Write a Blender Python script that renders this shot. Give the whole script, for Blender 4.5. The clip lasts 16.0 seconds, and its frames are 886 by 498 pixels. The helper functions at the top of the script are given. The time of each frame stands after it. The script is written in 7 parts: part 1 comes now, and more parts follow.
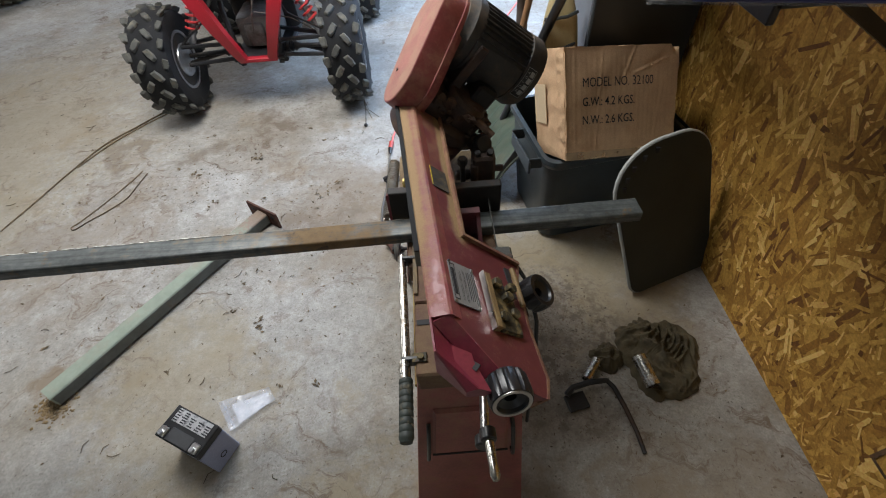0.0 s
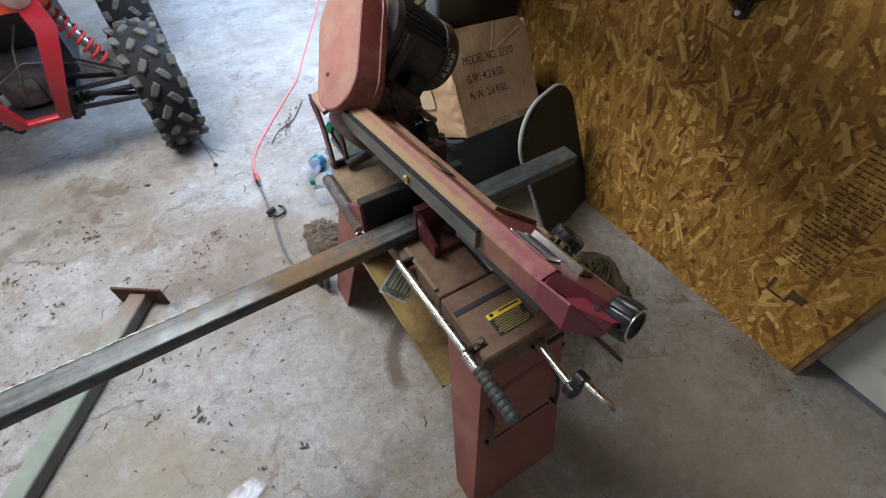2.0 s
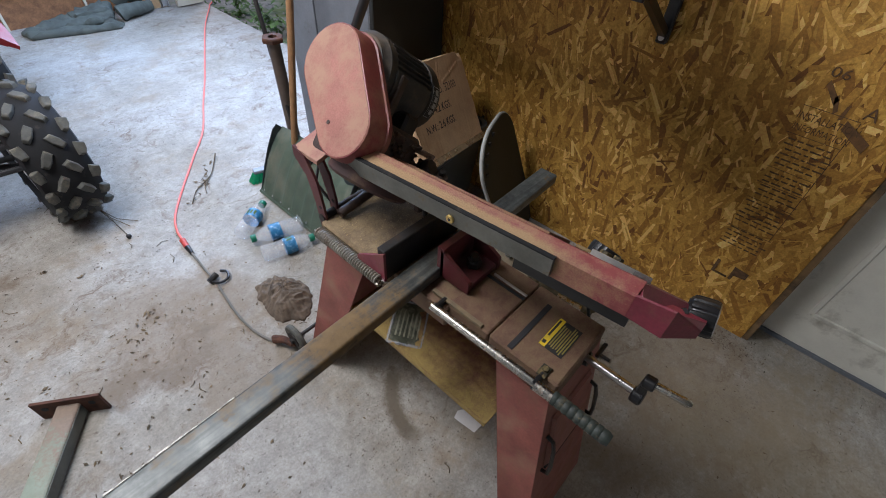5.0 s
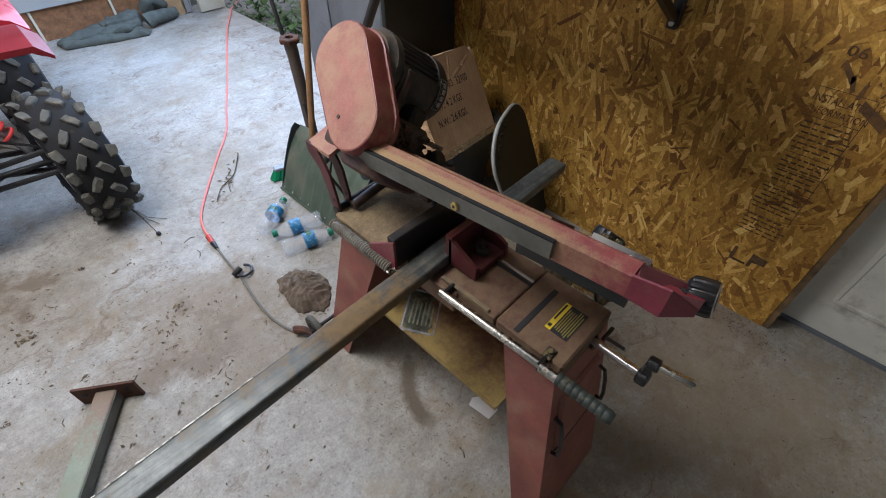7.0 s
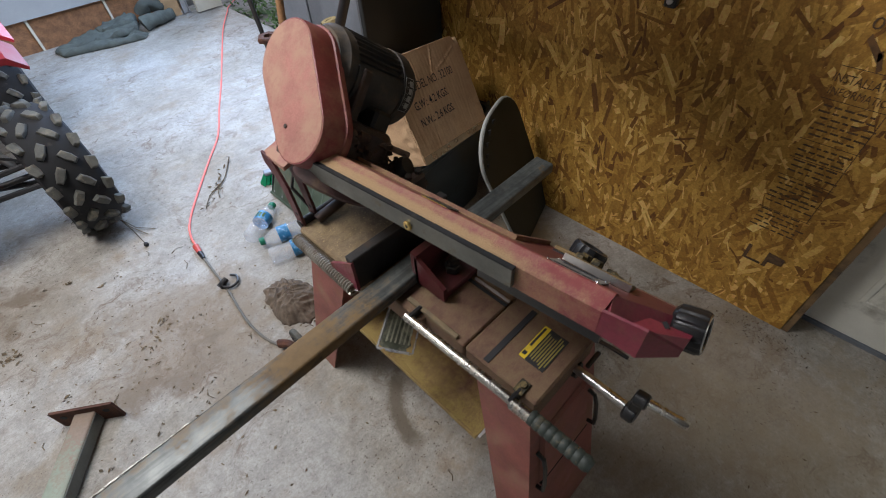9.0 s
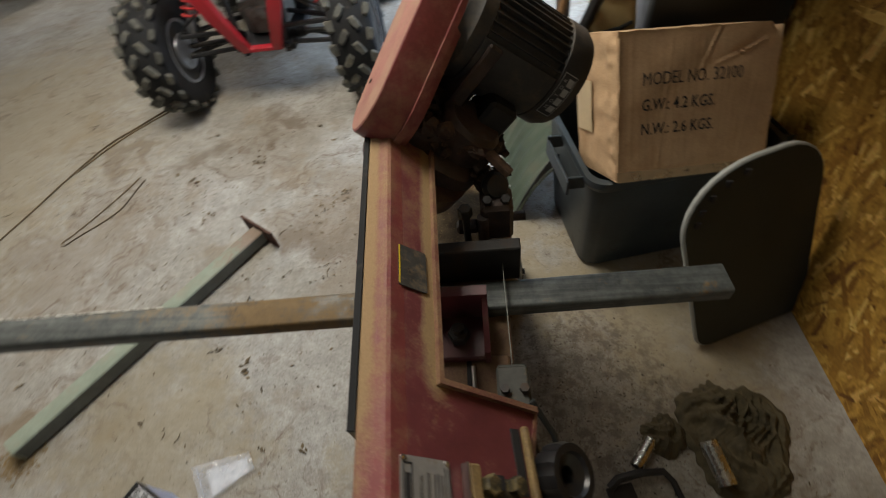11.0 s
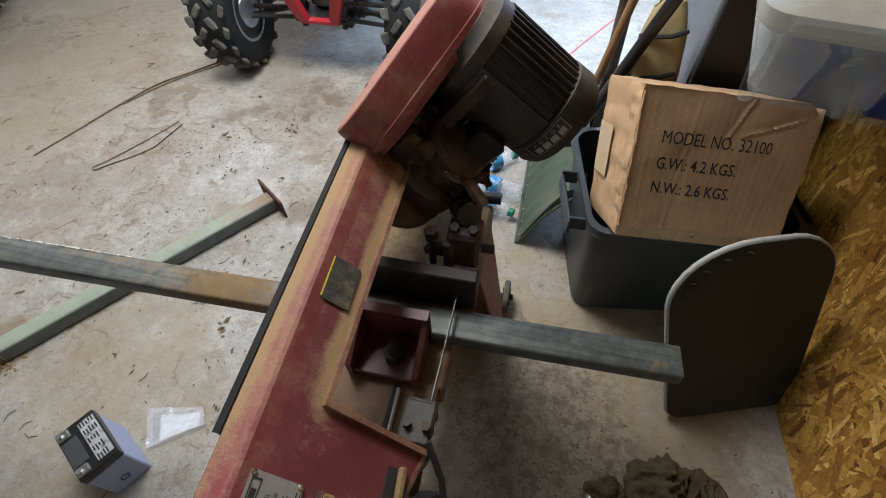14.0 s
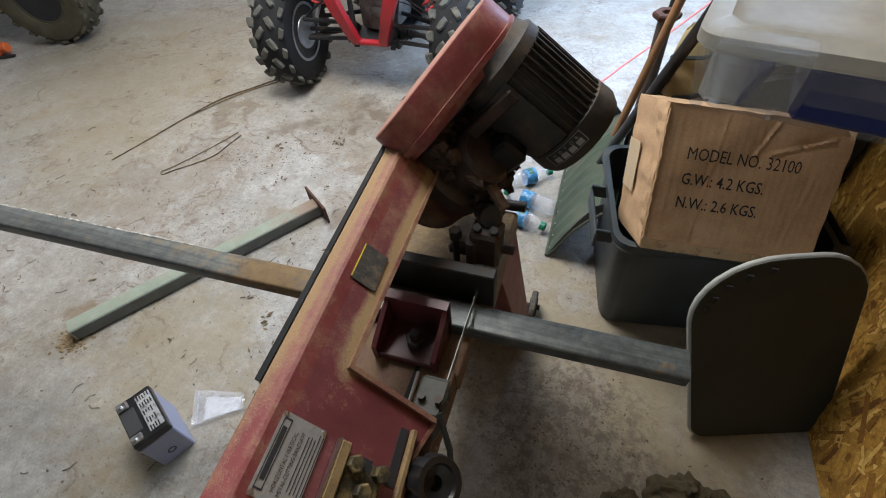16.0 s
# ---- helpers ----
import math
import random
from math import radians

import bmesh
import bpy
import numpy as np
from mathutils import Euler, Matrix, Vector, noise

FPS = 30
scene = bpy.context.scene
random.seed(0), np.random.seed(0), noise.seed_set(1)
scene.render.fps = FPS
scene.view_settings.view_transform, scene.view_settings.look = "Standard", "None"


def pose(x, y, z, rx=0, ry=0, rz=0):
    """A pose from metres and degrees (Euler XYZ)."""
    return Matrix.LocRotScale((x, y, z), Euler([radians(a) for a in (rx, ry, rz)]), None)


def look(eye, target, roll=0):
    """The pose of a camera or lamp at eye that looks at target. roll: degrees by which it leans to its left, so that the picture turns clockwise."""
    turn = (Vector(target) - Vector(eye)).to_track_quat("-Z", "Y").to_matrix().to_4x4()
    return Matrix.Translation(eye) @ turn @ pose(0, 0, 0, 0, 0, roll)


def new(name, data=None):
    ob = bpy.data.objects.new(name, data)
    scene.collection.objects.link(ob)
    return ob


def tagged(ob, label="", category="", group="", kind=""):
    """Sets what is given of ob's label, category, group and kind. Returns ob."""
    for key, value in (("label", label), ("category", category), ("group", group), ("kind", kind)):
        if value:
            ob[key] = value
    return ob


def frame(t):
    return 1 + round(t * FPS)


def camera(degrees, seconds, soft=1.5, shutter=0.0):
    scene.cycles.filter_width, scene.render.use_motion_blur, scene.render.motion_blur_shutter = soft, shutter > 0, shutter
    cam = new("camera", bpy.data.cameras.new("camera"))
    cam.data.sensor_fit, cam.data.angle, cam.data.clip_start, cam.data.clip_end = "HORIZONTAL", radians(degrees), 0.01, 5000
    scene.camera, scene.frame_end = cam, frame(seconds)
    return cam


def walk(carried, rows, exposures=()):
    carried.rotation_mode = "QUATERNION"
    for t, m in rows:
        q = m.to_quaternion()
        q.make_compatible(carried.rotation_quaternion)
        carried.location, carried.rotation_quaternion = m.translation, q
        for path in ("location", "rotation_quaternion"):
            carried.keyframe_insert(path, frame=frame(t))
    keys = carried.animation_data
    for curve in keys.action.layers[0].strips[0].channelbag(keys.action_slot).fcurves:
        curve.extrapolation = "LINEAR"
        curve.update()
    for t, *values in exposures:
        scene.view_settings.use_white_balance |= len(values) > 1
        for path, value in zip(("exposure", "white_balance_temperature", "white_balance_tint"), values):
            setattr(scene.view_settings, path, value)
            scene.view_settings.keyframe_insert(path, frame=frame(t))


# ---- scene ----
cam = camera(89.3, 16.0, soft=1.0, shutter=0.4)
PATH = [
    (0, (0.518, 0.489, 1.327), (0.515, 1.789, -0.193), -4.8),
    (0.5, (0.498, 0.532, 1.311), (0.576, 1.803, -0.231), -5.1),
    (1, (0.346, 0.628, 1.294), (0.584, 1.833, -0.285), -5.5),
    (1.5, (0.27, 0.643, 1.291), (0.795, 1.77, -0.275), -1.5),
    (2, (0.208, 0.565, 1.302), (0.886, 1.68, -0.214), -0.4),
    (2.5, (0.134, 0.56, 1.29), (0.992, 1.617, -0.174), 1.0),
    (3, (0.038, 0.695, 1.293), (1.053, 1.654, -0.139), 1.8),
    (3.5, (0.02, 0.75, 1.285), (1.076, 1.668, -0.144), 3.5),
    (4, (0.028, 0.757, 1.281), (1.119, 1.644, -0.141), 4.5),
    (6.5, (0.023, 0.709, 1.308), (1.058, 1.679, -0.102), 1.1),
    (7, (0.023, 0.702, 1.299), (1.03, 1.676, -0.129), 0.1),
    (7.5, (0.03, 0.698, 1.298), (1.026, 1.67, -0.138), -0.8),
    (8, (0.033, 0.694, 1.305), (1.034, 1.668, -0.128), -1.7),
    (8.2, (0.035, 0.695, 1.302), (1.042, 1.669, -0.125), -2.0),
    (10.3, (0.503, 0.751, 1.225), (0.905, 1.941, -0.331), -9.2),
    (10.5, (0.529, 0.781, 1.233), (0.793, 1.987, -0.34), -9.5),
    (10.8, (0.556, 0.812, 1.228), (0.553, 2.022, -0.362), -10.9),
    (11, (0.602, 0.803, 1.21), (0.41, 2.029, -0.359), -11.1),
    (11.5, (0.675, 0.791, 1.229), (0.245, 1.9, -0.379), -10.2),
    (12, (0.669, 0.797, 1.19), (0.379, 1.904, -0.451), -1.6),
    (12.5, (0.696, 0.83, 1.209), (0.391, 1.977, -0.401), -2.4),
    (13, (0.707, 0.846, 1.234), (0.37, 2.019, -0.35), -3.3),
    (13.5, (0.709, 0.847, 1.224), (0.375, 2.036, -0.349), -3.2),
    (14, (0.701, 0.846, 1.22), (0.385, 2.047, -0.348), -2.6),
    (14.5, (0.694, 0.847, 1.222), (0.379, 2.064, -0.333), -2.7),
    (15, (0.721, 0.842, 1.239), (0.362, 2.074, -0.295), -3.7),
    (15.5, (0.734, 0.821, 1.245), (0.295, 2.047, -0.273), -5.1),
    (16, (0.742, 0.792, 1.246), (0.245, 2.007, -0.263), -5.8),
]
EXPOSURES = [(0, -0.10, 6150, 13), (2, -0.02, 5900, 15), (3, 0.08, 5950, 16), (4, -0.17, 5950, 17), (7, -0.30, 6050, 16), (8.2, -0.29, 6050, 16), (10.3, -0.40, 6700, 14), (11.5, -0.50, 7100, 10), (12.5, -0.10, 6350, 12), (14, 0.05, 6250, 13), (16, 0.03, 6250, 13)]
walk(cam, [(t, look(eye, target, roll)) for t, eye, target, roll in PATH], EXPOSURES)


# ---- world and light ----
world = bpy.data.worlds.new("sky")
scene.world = world
world.use_nodes = True
sky = world.node_tree.nodes.new("ShaderNodeTexSky")
sky.sky_type, sky.sun_disc = "NISHITA", False
sky.sun_elevation, sky.sun_rotation = radians(48), radians(60)
back = world.node_tree.nodes["Background"]
world.node_tree.links.new(sky.outputs[0], back.inputs[0])
back.inputs[1].default_value = 0.12
sun = bpy.data.lights.new("sun", "SUN")
sun.energy, sun.angle, sun.color = 1.2, radians(15), (1.0, 0.97, 0.92)
new("sun", sun).matrix_world = look((6, 9, 9), (1.5, 4, 0))


def area(name, eye, target, w, h, power, color):
    lamp = bpy.data.lights.new(name, "AREA")
    lamp.shape, lamp.size, lamp.size_y, lamp.energy, lamp.color = "RECTANGLE", w, h, power, color
    new(name, lamp).matrix_world = look(eye, target)


# daylight in the east doorway; the other four are added fill lights
area("doorway_daylight", (1.5, 3.85, 1.48), (-2.2, 3.0, 0.0), 2.3, 1.3, 108, (0.52, 0.72, 1.0))
area("west_fill_light", (-4.86, 3.9, 1.45), (1.4, 1.4, 0.5), 1.9, 1.8, 58, (1.0, 0.96, 0.86))
area("north_fill_light", (-2.7, 5.12, 1.62), (1.2, 1.5, 0.4), 2.6, 1.1, 18, (1.0, 0.96, 0.90))
area("south_fill_light", (-0.8, -3.94, 1.5), (0.4, 1.2, 0.7), 2.0, 1.2, 6, (1.0, 0.97, 0.90))
area("overhead_fill_light", (-0.25, 2.25, 2.54), (-0.25, 2.25, 0.0), 1.0, 1.0, 76, (1.0, 0.98, 0.90))

# ---- materials ----
def node_mat(name):
    m = bpy.data.materials.new(name)
    m.use_nodes = True
    nt = m.node_tree
    return m, nt, nt.nodes, nt.links, nt.nodes["Principled BSDF"]


def tex_noise(nodes, links, vec, scale, detail=6, rough=0.6):
    n = nodes.new("ShaderNodeTexNoise")
    n.inputs["Scale"].default_value, n.inputs["Detail"].default_value, n.inputs["Roughness"].default_value = scale, detail, rough
    links.new(vec, n.inputs["Vector"])
    return n.outputs[0]


def ramp(nodes, links, fac, *stops):
    r = nodes.new("ShaderNodeValToRGB")
    while len(r.color_ramp.elements) < len(stops):
        r.color_ramp.elements.new(0.5)
    for e, (p, c) in zip(r.color_ramp.elements, stops):
        e.position, e.color = p, (*c, 1) if len(c) == 3 else c
    links.new(fac, r.inputs[0])
    return r.outputs[0]


def mix(nodes, links, fac, a, b, mode="MIX"):
    n = nodes.new("ShaderNodeMix")
    n.data_type, n.blend_type = "RGBA", mode
    for sock, v in ((n.inputs[0], fac), (n.inputs[6], a), (n.inputs[7], b)):
        if isinstance(v, (int, float)):
            sock.default_value = v
        elif isinstance(v, tuple):
            sock.default_value = (*v, 1)
        else:
            links.new(v, sock)
    return n.outputs[2]


def maths(nodes, links, op, a, b=0.0, c=None):
    n = nodes.new("ShaderNodeMath")
    n.operation = op
    for sock, v in zip(n.inputs, (a, b, c)):
        if v is None:
            continue
        if isinstance(v, (int, float)):
            sock.default_value = v
        else:
            links.new(v, sock)
    return n.outputs[0]


def bump(nodes, links, height, shader, strength=0.3, dist=0.002):
    n = nodes.new("ShaderNodeBump")
    n.inputs["Strength"].default_value, n.inputs["Distance"].default_value = strength, dist
    links.new(height, n.inputs["Height"])
    links.new(n.outputs[0], shader.inputs["Normal"])


def surface(name, base, rough=0.5, metal=0.0, vary=0.25, scale=12.0, grain=180.0, grain_amount=0.15, dirt=None, dirt_amount=0.0,
            dirt_scale=5.0, bumps=0.25, coat=0.0, islands=0.0):
    """A plain material with variation at two scales, fine relief, and a second colour as dirt, dust or rust in patches."""
    m, nt, nodes, links, p = node_mat(name)
    obj = nodes.new("ShaderNodeTexCoord").outputs["Object"]
    n1, n2 = tex_noise(nodes, links, obj, scale), tex_noise(nodes, links, obj, grain, 3)
    dark, light = tuple(c * (1 - vary) for c in base), tuple(min(1, c * (1 + vary)) for c in base)
    col = ramp(nodes, links, n1, (0.3, dark), (0.7, light))
    col = mix(nodes, links, grain_amount, col, ramp(nodes, links, n2, (0.35, (0.35,) * 3), (0.65, (0.65,) * 3)), "OVERLAY")
    if islands:
        geo = nodes.new("ShaderNodeNewGeometry")
        col = mix(nodes, links, islands, col, ramp(nodes, links, geo.outputs["Random Per Island"], (0, (0.2,) * 3), (1, (0.8,) * 3)), "OVERLAY")
    if dirt:
        mask = ramp(nodes, links, tex_noise(nodes, links, obj, dirt_scale, 9, 0.7), (0.62 - 0.35 * dirt_amount, (0, 0, 0)), (0.78 - 0.3 * dirt_amount, (1, 1, 1)))
        col = mix(nodes, links, mask, col, dirt)
        r = mix(nodes, links, mask, (rough,) * 3, (0.9,) * 3)
        links.new(r, p.inputs["Roughness"])
    else:
        links.new(ramp(nodes, links, n1, (0.3, (max(0, rough - 0.08),) * 3), (0.7, (min(1, rough + 0.1),) * 3)), p.inputs["Roughness"])
    links.new(col, p.inputs["Base Color"])
    p.inputs["Metallic"].default_value = metal
    p.inputs["Coat Weight"].default_value = coat
    if bumps:
        bump(nodes, links, n2, p, bumps, 0.001)
    return m


RED = surface("red_paint", (0.20, 0.028, 0.048), 0.38, dirt=(0.21, 0.10, 0.07), dirt_amount=0.36, dirt_scale=13, coat=0.1, vary=0.22, grain_amount=0.3)
COVER = surface("dusty_cover_paint", (0.34, 0.140, 0.110), 0.65, dirt=(0.40, 0.235, 0.165), dirt_amount=0.6, dirt_scale=14, vary=0.22, grain=300, grain_amount=0.35)
LEG = surface("faded_red_leg_paint", (0.24, 0.074, 0.058), 0.5, dirt=(0.29, 0.155, 0.105), dirt_amount=0.4, dirt_scale=10, vary=0.25, grain_amount=0.3)
SAWDUST = surface("metal_sawdust", (0.33, 0.24, 0.12), 0.95, vary=0.3, scale=40, grain=700, grain_amount=0.8, bumps=0.9)
BLACK = surface("black_plastic", (0.013, 0.013, 0.014), 0.35, vary=0.3, dirt=(0.10, 0.08, 0.06), dirt_amount=0.05, dirt_scale=14)
RUBBER = surface("tyre_rubber", (0.008, 0.0085, 0.010), 0.85, vary=0.4, dirt=(0.07, 0.06, 0.05), dirt_amount=0.08, dirt_scale=20, grain=300)
RUBBER_TOP = surface("worn_tread_rubber", (0.085, 0.085, 0.075), 0.8, vary=0.4, dirt=(0.19, 0.17, 0.125), dirt_amount=0.3, dirt_scale=25)
MOTOR = surface("motor_black_paint", (0.034, 0.032, 0.030), 0.62, vary=0.4, dirt=(0.13, 0.10, 0.07), dirt_amount=0.42, dirt_scale=9, grain_amount=0.3)
GREASE = surface("greasy_dark_casting", (0.048, 0.031, 0.025), 0.5, vary=0.6, scale=25, dirt=(0.075, 0.042, 0.026), dirt_amount=0.3, dirt_scale=30, bumps=1.0, grain=90)
CHROME = surface("worn_chrome", (0.50, 0.485, 0.44), 0.27, 1.0, vary=0.18, dirt=(0.22, 0.17, 0.12), dirt_amount=0.22, dirt_scale=45)
STEEL = surface("bright_steel", (0.55, 0.54, 0.52), 0.3, 1.0, vary=0.15)
IRON = surface("dark_iron", (0.035, 0.033, 0.032), 0.55, 0.5, vary=0.4, dirt=(0.11, 0.06, 0.03), dirt_amount=0.2)
STRIP = surface("dark_steel_strip", (0.155, 0.157, 0.140), 0.40, 0.5, vary=0.3, dirt=(0.20, 0.15, 0.08), dirt_amount=0.2, dirt_scale=25)
BLOCK = surface("oily_brass_block", (0.045, 0.038, 0.022), 0.6, 0.2, vary=0.5, dirt=(0.25, 0.185, 0.075), dirt_amount=0.42, dirt_scale=60, bumps=0.8)
BRASS = surface("brass", (0.75, 0.55, 0.2), 0.35, 1.0, vary=0.15)
WHITE_PLATE = surface("aluminium_plate", (0.34, 0.34, 0.33), 0.5, 0.4, vary=0.2, dirt=(0.26, 0.2, 0.14), dirt_amount=0.12, dirt_scale=25)
INK = surface("black_ink", (0.02, 0.02, 0.022), 0.7, vary=0.2, bumps=0)
FADED_INK = surface("faded_brown_ink", (0.105, 0.058, 0.026), 0.85, vary=0.6, scale=60, bumps=0)
YELLOW = surface("yellow_label", (0.75, 0.55, 0.03), 0.5, vary=0.15, dirt=(0.35, 0.22, 0.08), dirt_amount=0.25, dirt_scale=30)
OLIVE = surface("olive_label", (0.26, 0.22, 0.05), 0.6, vary=0.2, dirt=(0.2, 0.12, 0.06), dirt_amount=0.4, dirt_scale=30)
CARD = surface("corrugated_cardboard", (0.53, 0.350, 0.20), 0.85, vary=0.15, scale=9, grain=260, grain_amount=0.3, dirt=(0.44, 0.27, 0.14), dirt_amount=0.2, dirt_scale=12, bumps=0.4)
TAPE = surface("cream_packing_tape", (0.58, 0.45, 0.27), 0.4, vary=0.1)
TOTE = surface("slate_blue_tote_plastic", (0.030, 0.042, 0.050), 0.45, vary=0.2, dirt=(0.10, 0.10, 0.09), dirt_amount=0.12, dirt_scale=9)
BOARD = surface("grey_green_board", (0.030, 0.034, 0.027), 0.7, vary=0.2, scale=5, dirt=(0.045, 0.045, 0.033), dirt_amount=0.2)
BOARD_EDGE = surface("pale_board_edge", (0.36, 0.37, 0.35), 0.6, vary=0.15)
POST_SIDE = surface("grey_post_steel", (0.13, 0.14, 0.13), 0.5, 0.4, vary=0.25, dirt=(0.18, 0.12, 0.08), dirt_amount=0.2)
RUST = surface("brown_rust", (0.085, 0.036, 0.022), 0.9, vary=0.5, scale=30, grain=300, grain_amount=0.4, bumps=0.7)
BATTERY = surface("lilac_grey_battery_case", (0.30, 0.33, 0.46), 0.4, vary=0.06)
RAG = surface("oily_olive_rag", (0.075, 0.057, 0.026), 0.8, vary=0.5, scale=22, grain=900, grain_amount=0.3, dirt=(0.022, 0.017, 0.011), dirt_amount=0.25, dirt_scale=22)
TAN_RAG = surface("tan_muddy_cloth", (0.15, 0.115, 0.085), 0.9, vary=0.45, scale=22, grain=900, grain_amount=0.3, dirt=(0.07, 0.05, 0.035), dirt_amount=0.2, dirt_scale=25)
CANVAS = surface("grey_green_canvas", (0.07, 0.078, 0.068), 0.9, vary=0.3, scale=12, grain=1200)
BEIGE = surface("soiled_beige_canvas", (0.34, 0.27, 0.13), 0.85, vary=0.25, dirt=(0.08, 0.06, 0.04), dirt_amount=0.15, dirt_scale=9)
SHOVEL = surface("olive_green_plastic", (0.075, 0.105, 0.075), 0.42, vary=0.2, dirt=(0.16, 0.16, 0.12), dirt_amount=0.3)
BROOM = surface("bright_green_bristle", (0.0, 0.30, 0.13), 0.6, vary=0.2)
WOODEN = surface("weathered_wood_handle", (0.30, 0.16, 0.07), 0.6, vary=0.25, scale=30)
GREY_METAL = surface("grey_sheet_metal", (0.20, 0.22, 0.25), 0.4, 0.2, vary=0.12, dirt=(0.13, 0.12, 0.10), dirt_amount=0.08)
DARK_METAL = surface("black_sheet_metal", (0.020, 0.023, 0.023), 0.5, vary=0.2)
ATV_RED = surface("red_atv_plastic", (0.42, 0.016, 0.028), 0.32, vary=0.1, coat=0.2)
ATV_BLACK = surface("black_atv_frame", (0.02, 0.02, 0.022), 0.45, vary=0.3, dirt=(0.14, 0.12, 0.09), dirt_amount=0.15)
ALLOY = surface("alloy_rim", (0.55, 0.56, 0.58), 0.35, 0.9, vary=0.12, dirt=(0.16, 0.14, 0.11), dirt_amount=0.15)
RIM = surface("dusty_dark_rim", (0.035, 0.035, 0.037), 0.5, 0.3, vary=0.3, dirt=(0.10, 0.085, 0.06), dirt_amount=0.35, dirt_scale=20)
PINK = surface("pink_cord", (0.85, 0.17, 0.14), 0.5, vary=0.08)
CORD = surface("grey_cord", (0.14, 0.13, 0.11), 0.6, vary=0.2)
ORANGE = surface("orange_plastic", (0.65, 0.13, 0.03), 0.5, vary=0.1)
BLUE = surface("deep_blue_plastic", (0.006, 0.020, 0.15), 0.45, vary=0.15)
WHITE_DOOR = surface("white_painted_steel_door", (0.76, 0.75, 0.66), 0.45, vary=0.06, dirt=(0.38, 0.36, 0.29), dirt_amount=0.12, dirt_scale=5)
CREAM = surface("cream_painted_wood", (0.62, 0.58, 0.47), 0.6, vary=0.1)
PLYWOOD = surface("grey_white_wall_board", (0.34, 0.34, 0.33), 0.8, vary=0.12, scale=4)
LUMBER = surface("raw_lumber", (0.42, 0.27, 0.14), 0.75, vary=0.2, scale=14)
DARK_LUMBER = surface("darkened_lumber", (0.20, 0.125, 0.055), 0.8, vary=0.3, scale=14, dirt=(0.06, 0.045, 0.03), dirt_amount=0.35, dirt_scale=8)
BROWN_PANEL = surface("brown_particle_panel", (0.25, 0.12, 0.055), 0.85, vary=0.4, scale=22, grain=150, grain_amount=0.5)
CEILING = surface("ceiling_board", (0.38, 0.37, 0.34), 0.9, vary=0.1, scale=3)
LEAF = surface("dry_litter", (0.13, 0.095, 0.055), 0.9, vary=0.5, scale=30, islands=0.6)
GREEN_LEAF = surface("green_leaf", (0.06, 0.13, 0.02), 0.6, vary=0.3, islands=0.5)
CHIPS = surface("dark_metal_chips", (0.13, 0.10, 0.07), 0.8, 0.2, vary=0.5, scale=60, islands=0.8)
GREEN_CAP = surface("green_bottle_cap", (0.0, 0.16, 0.09), 0.4, vary=0.05)
BOTTLE_LABEL = surface("blue_bottle_label", (0.03, 0.20, 0.42), 0.4, vary=0.5, scale=60, dirt=(0.6, 0.68, 0.75), dirt_amount=0.25, dirt_scale=60)
PAPER = surface("white_paper", (0.74, 0.74, 0.74), 0.8, vary=0.08)


def dusted(name, paint, dust, bands, rough=0.45, everywhere=0.0, skew=0.0, fade=None):
    """Paint under loose yellow sawdust: it lies in bands along y, given as middle, width and weight in x, and thins out in fine specks."""
    m, nt, nodes, links, p = node_mat(name)
    obj = nodes.new("ShaderNodeTexCoord").outputs["Object"]
    sep = nodes.new("ShaderNodeSeparateXYZ")
    links.new(obj, sep.inputs[0])
    n1, n2 = tex_noise(nodes, links, obj, 14, 8, 0.7), tex_noise(nodes, links, obj, 420, 4, 0.7)
    n3 = tex_noise(nodes, links, obj, 60, 6, 0.7)
    col = ramp(nodes, links, n1, (0.3, tuple(c * 0.75 for c in paint)), (0.7, tuple(c * 1.25 for c in paint)))
    weight = None
    for mid, width, w in bands:
        along = maths(nodes, links, "ADD", sep.outputs[0], maths(nodes, links, "MULTIPLY", sep.outputs[1], skew))
        d = maths(nodes, links, "DIVIDE", maths(nodes, links, "ABSOLUTE", maths(nodes, links, "SUBTRACT", along, mid)), width)
        one = maths(nodes, links, "MULTIPLY", maths(nodes, links, "MAXIMUM", maths(nodes, links, "SUBTRACT", 1.0, d), 0.0), w)
        weight = one if weight is None else maths(nodes, links, "MAXIMUM", weight, one)
    amount = everywhere if weight is None else maths(nodes, links, "ADD", weight, everywhere)
    if fade:
        # the dust thins out towards the front of the saw
        reach = maths(nodes, links, "MINIMUM", maths(nodes, links, "MAXIMUM", maths(nodes, links, "DIVIDE", maths(nodes, links, "SUBTRACT", sep.outputs[1], fade[0]), fade[1] - fade[0]), 0.0), 1.0)
        amount = maths(nodes, links, "MULTIPLY", amount, reach)
    sum_ = maths(nodes, links, "ADD", amount, maths(nodes, links, "ADD", maths(nodes, links, "MULTIPLY", n1, 0.9), maths(nodes, links, "ADD", maths(nodes, links, "MULTIPLY", n3, 0.6), maths(nodes, links, "MULTIPLY", n2, 0.45))))
    mask = ramp(nodes, links, maths(nodes, links, "MULTIPLY", sum_, 0.5), (0.51, (0, 0, 0)), (0.74, (0.94, 0.94, 0.94)))
    col = mix(nodes, links, mask, col, mix(nodes, links, n2, tuple(c * 0.7 for c in dust), tuple(c * 1.3 for c in dust)))
    links.new(col, p.inputs["Base Color"])
    links.new(mix(nodes, links, mask, (rough,) * 3, (0.95,) * 3), p.inputs["Roughness"])
    bump(nodes, links, maths(nodes, links, "MULTIPLY", n2, mask), p, 0.6, 0.002)
    return m


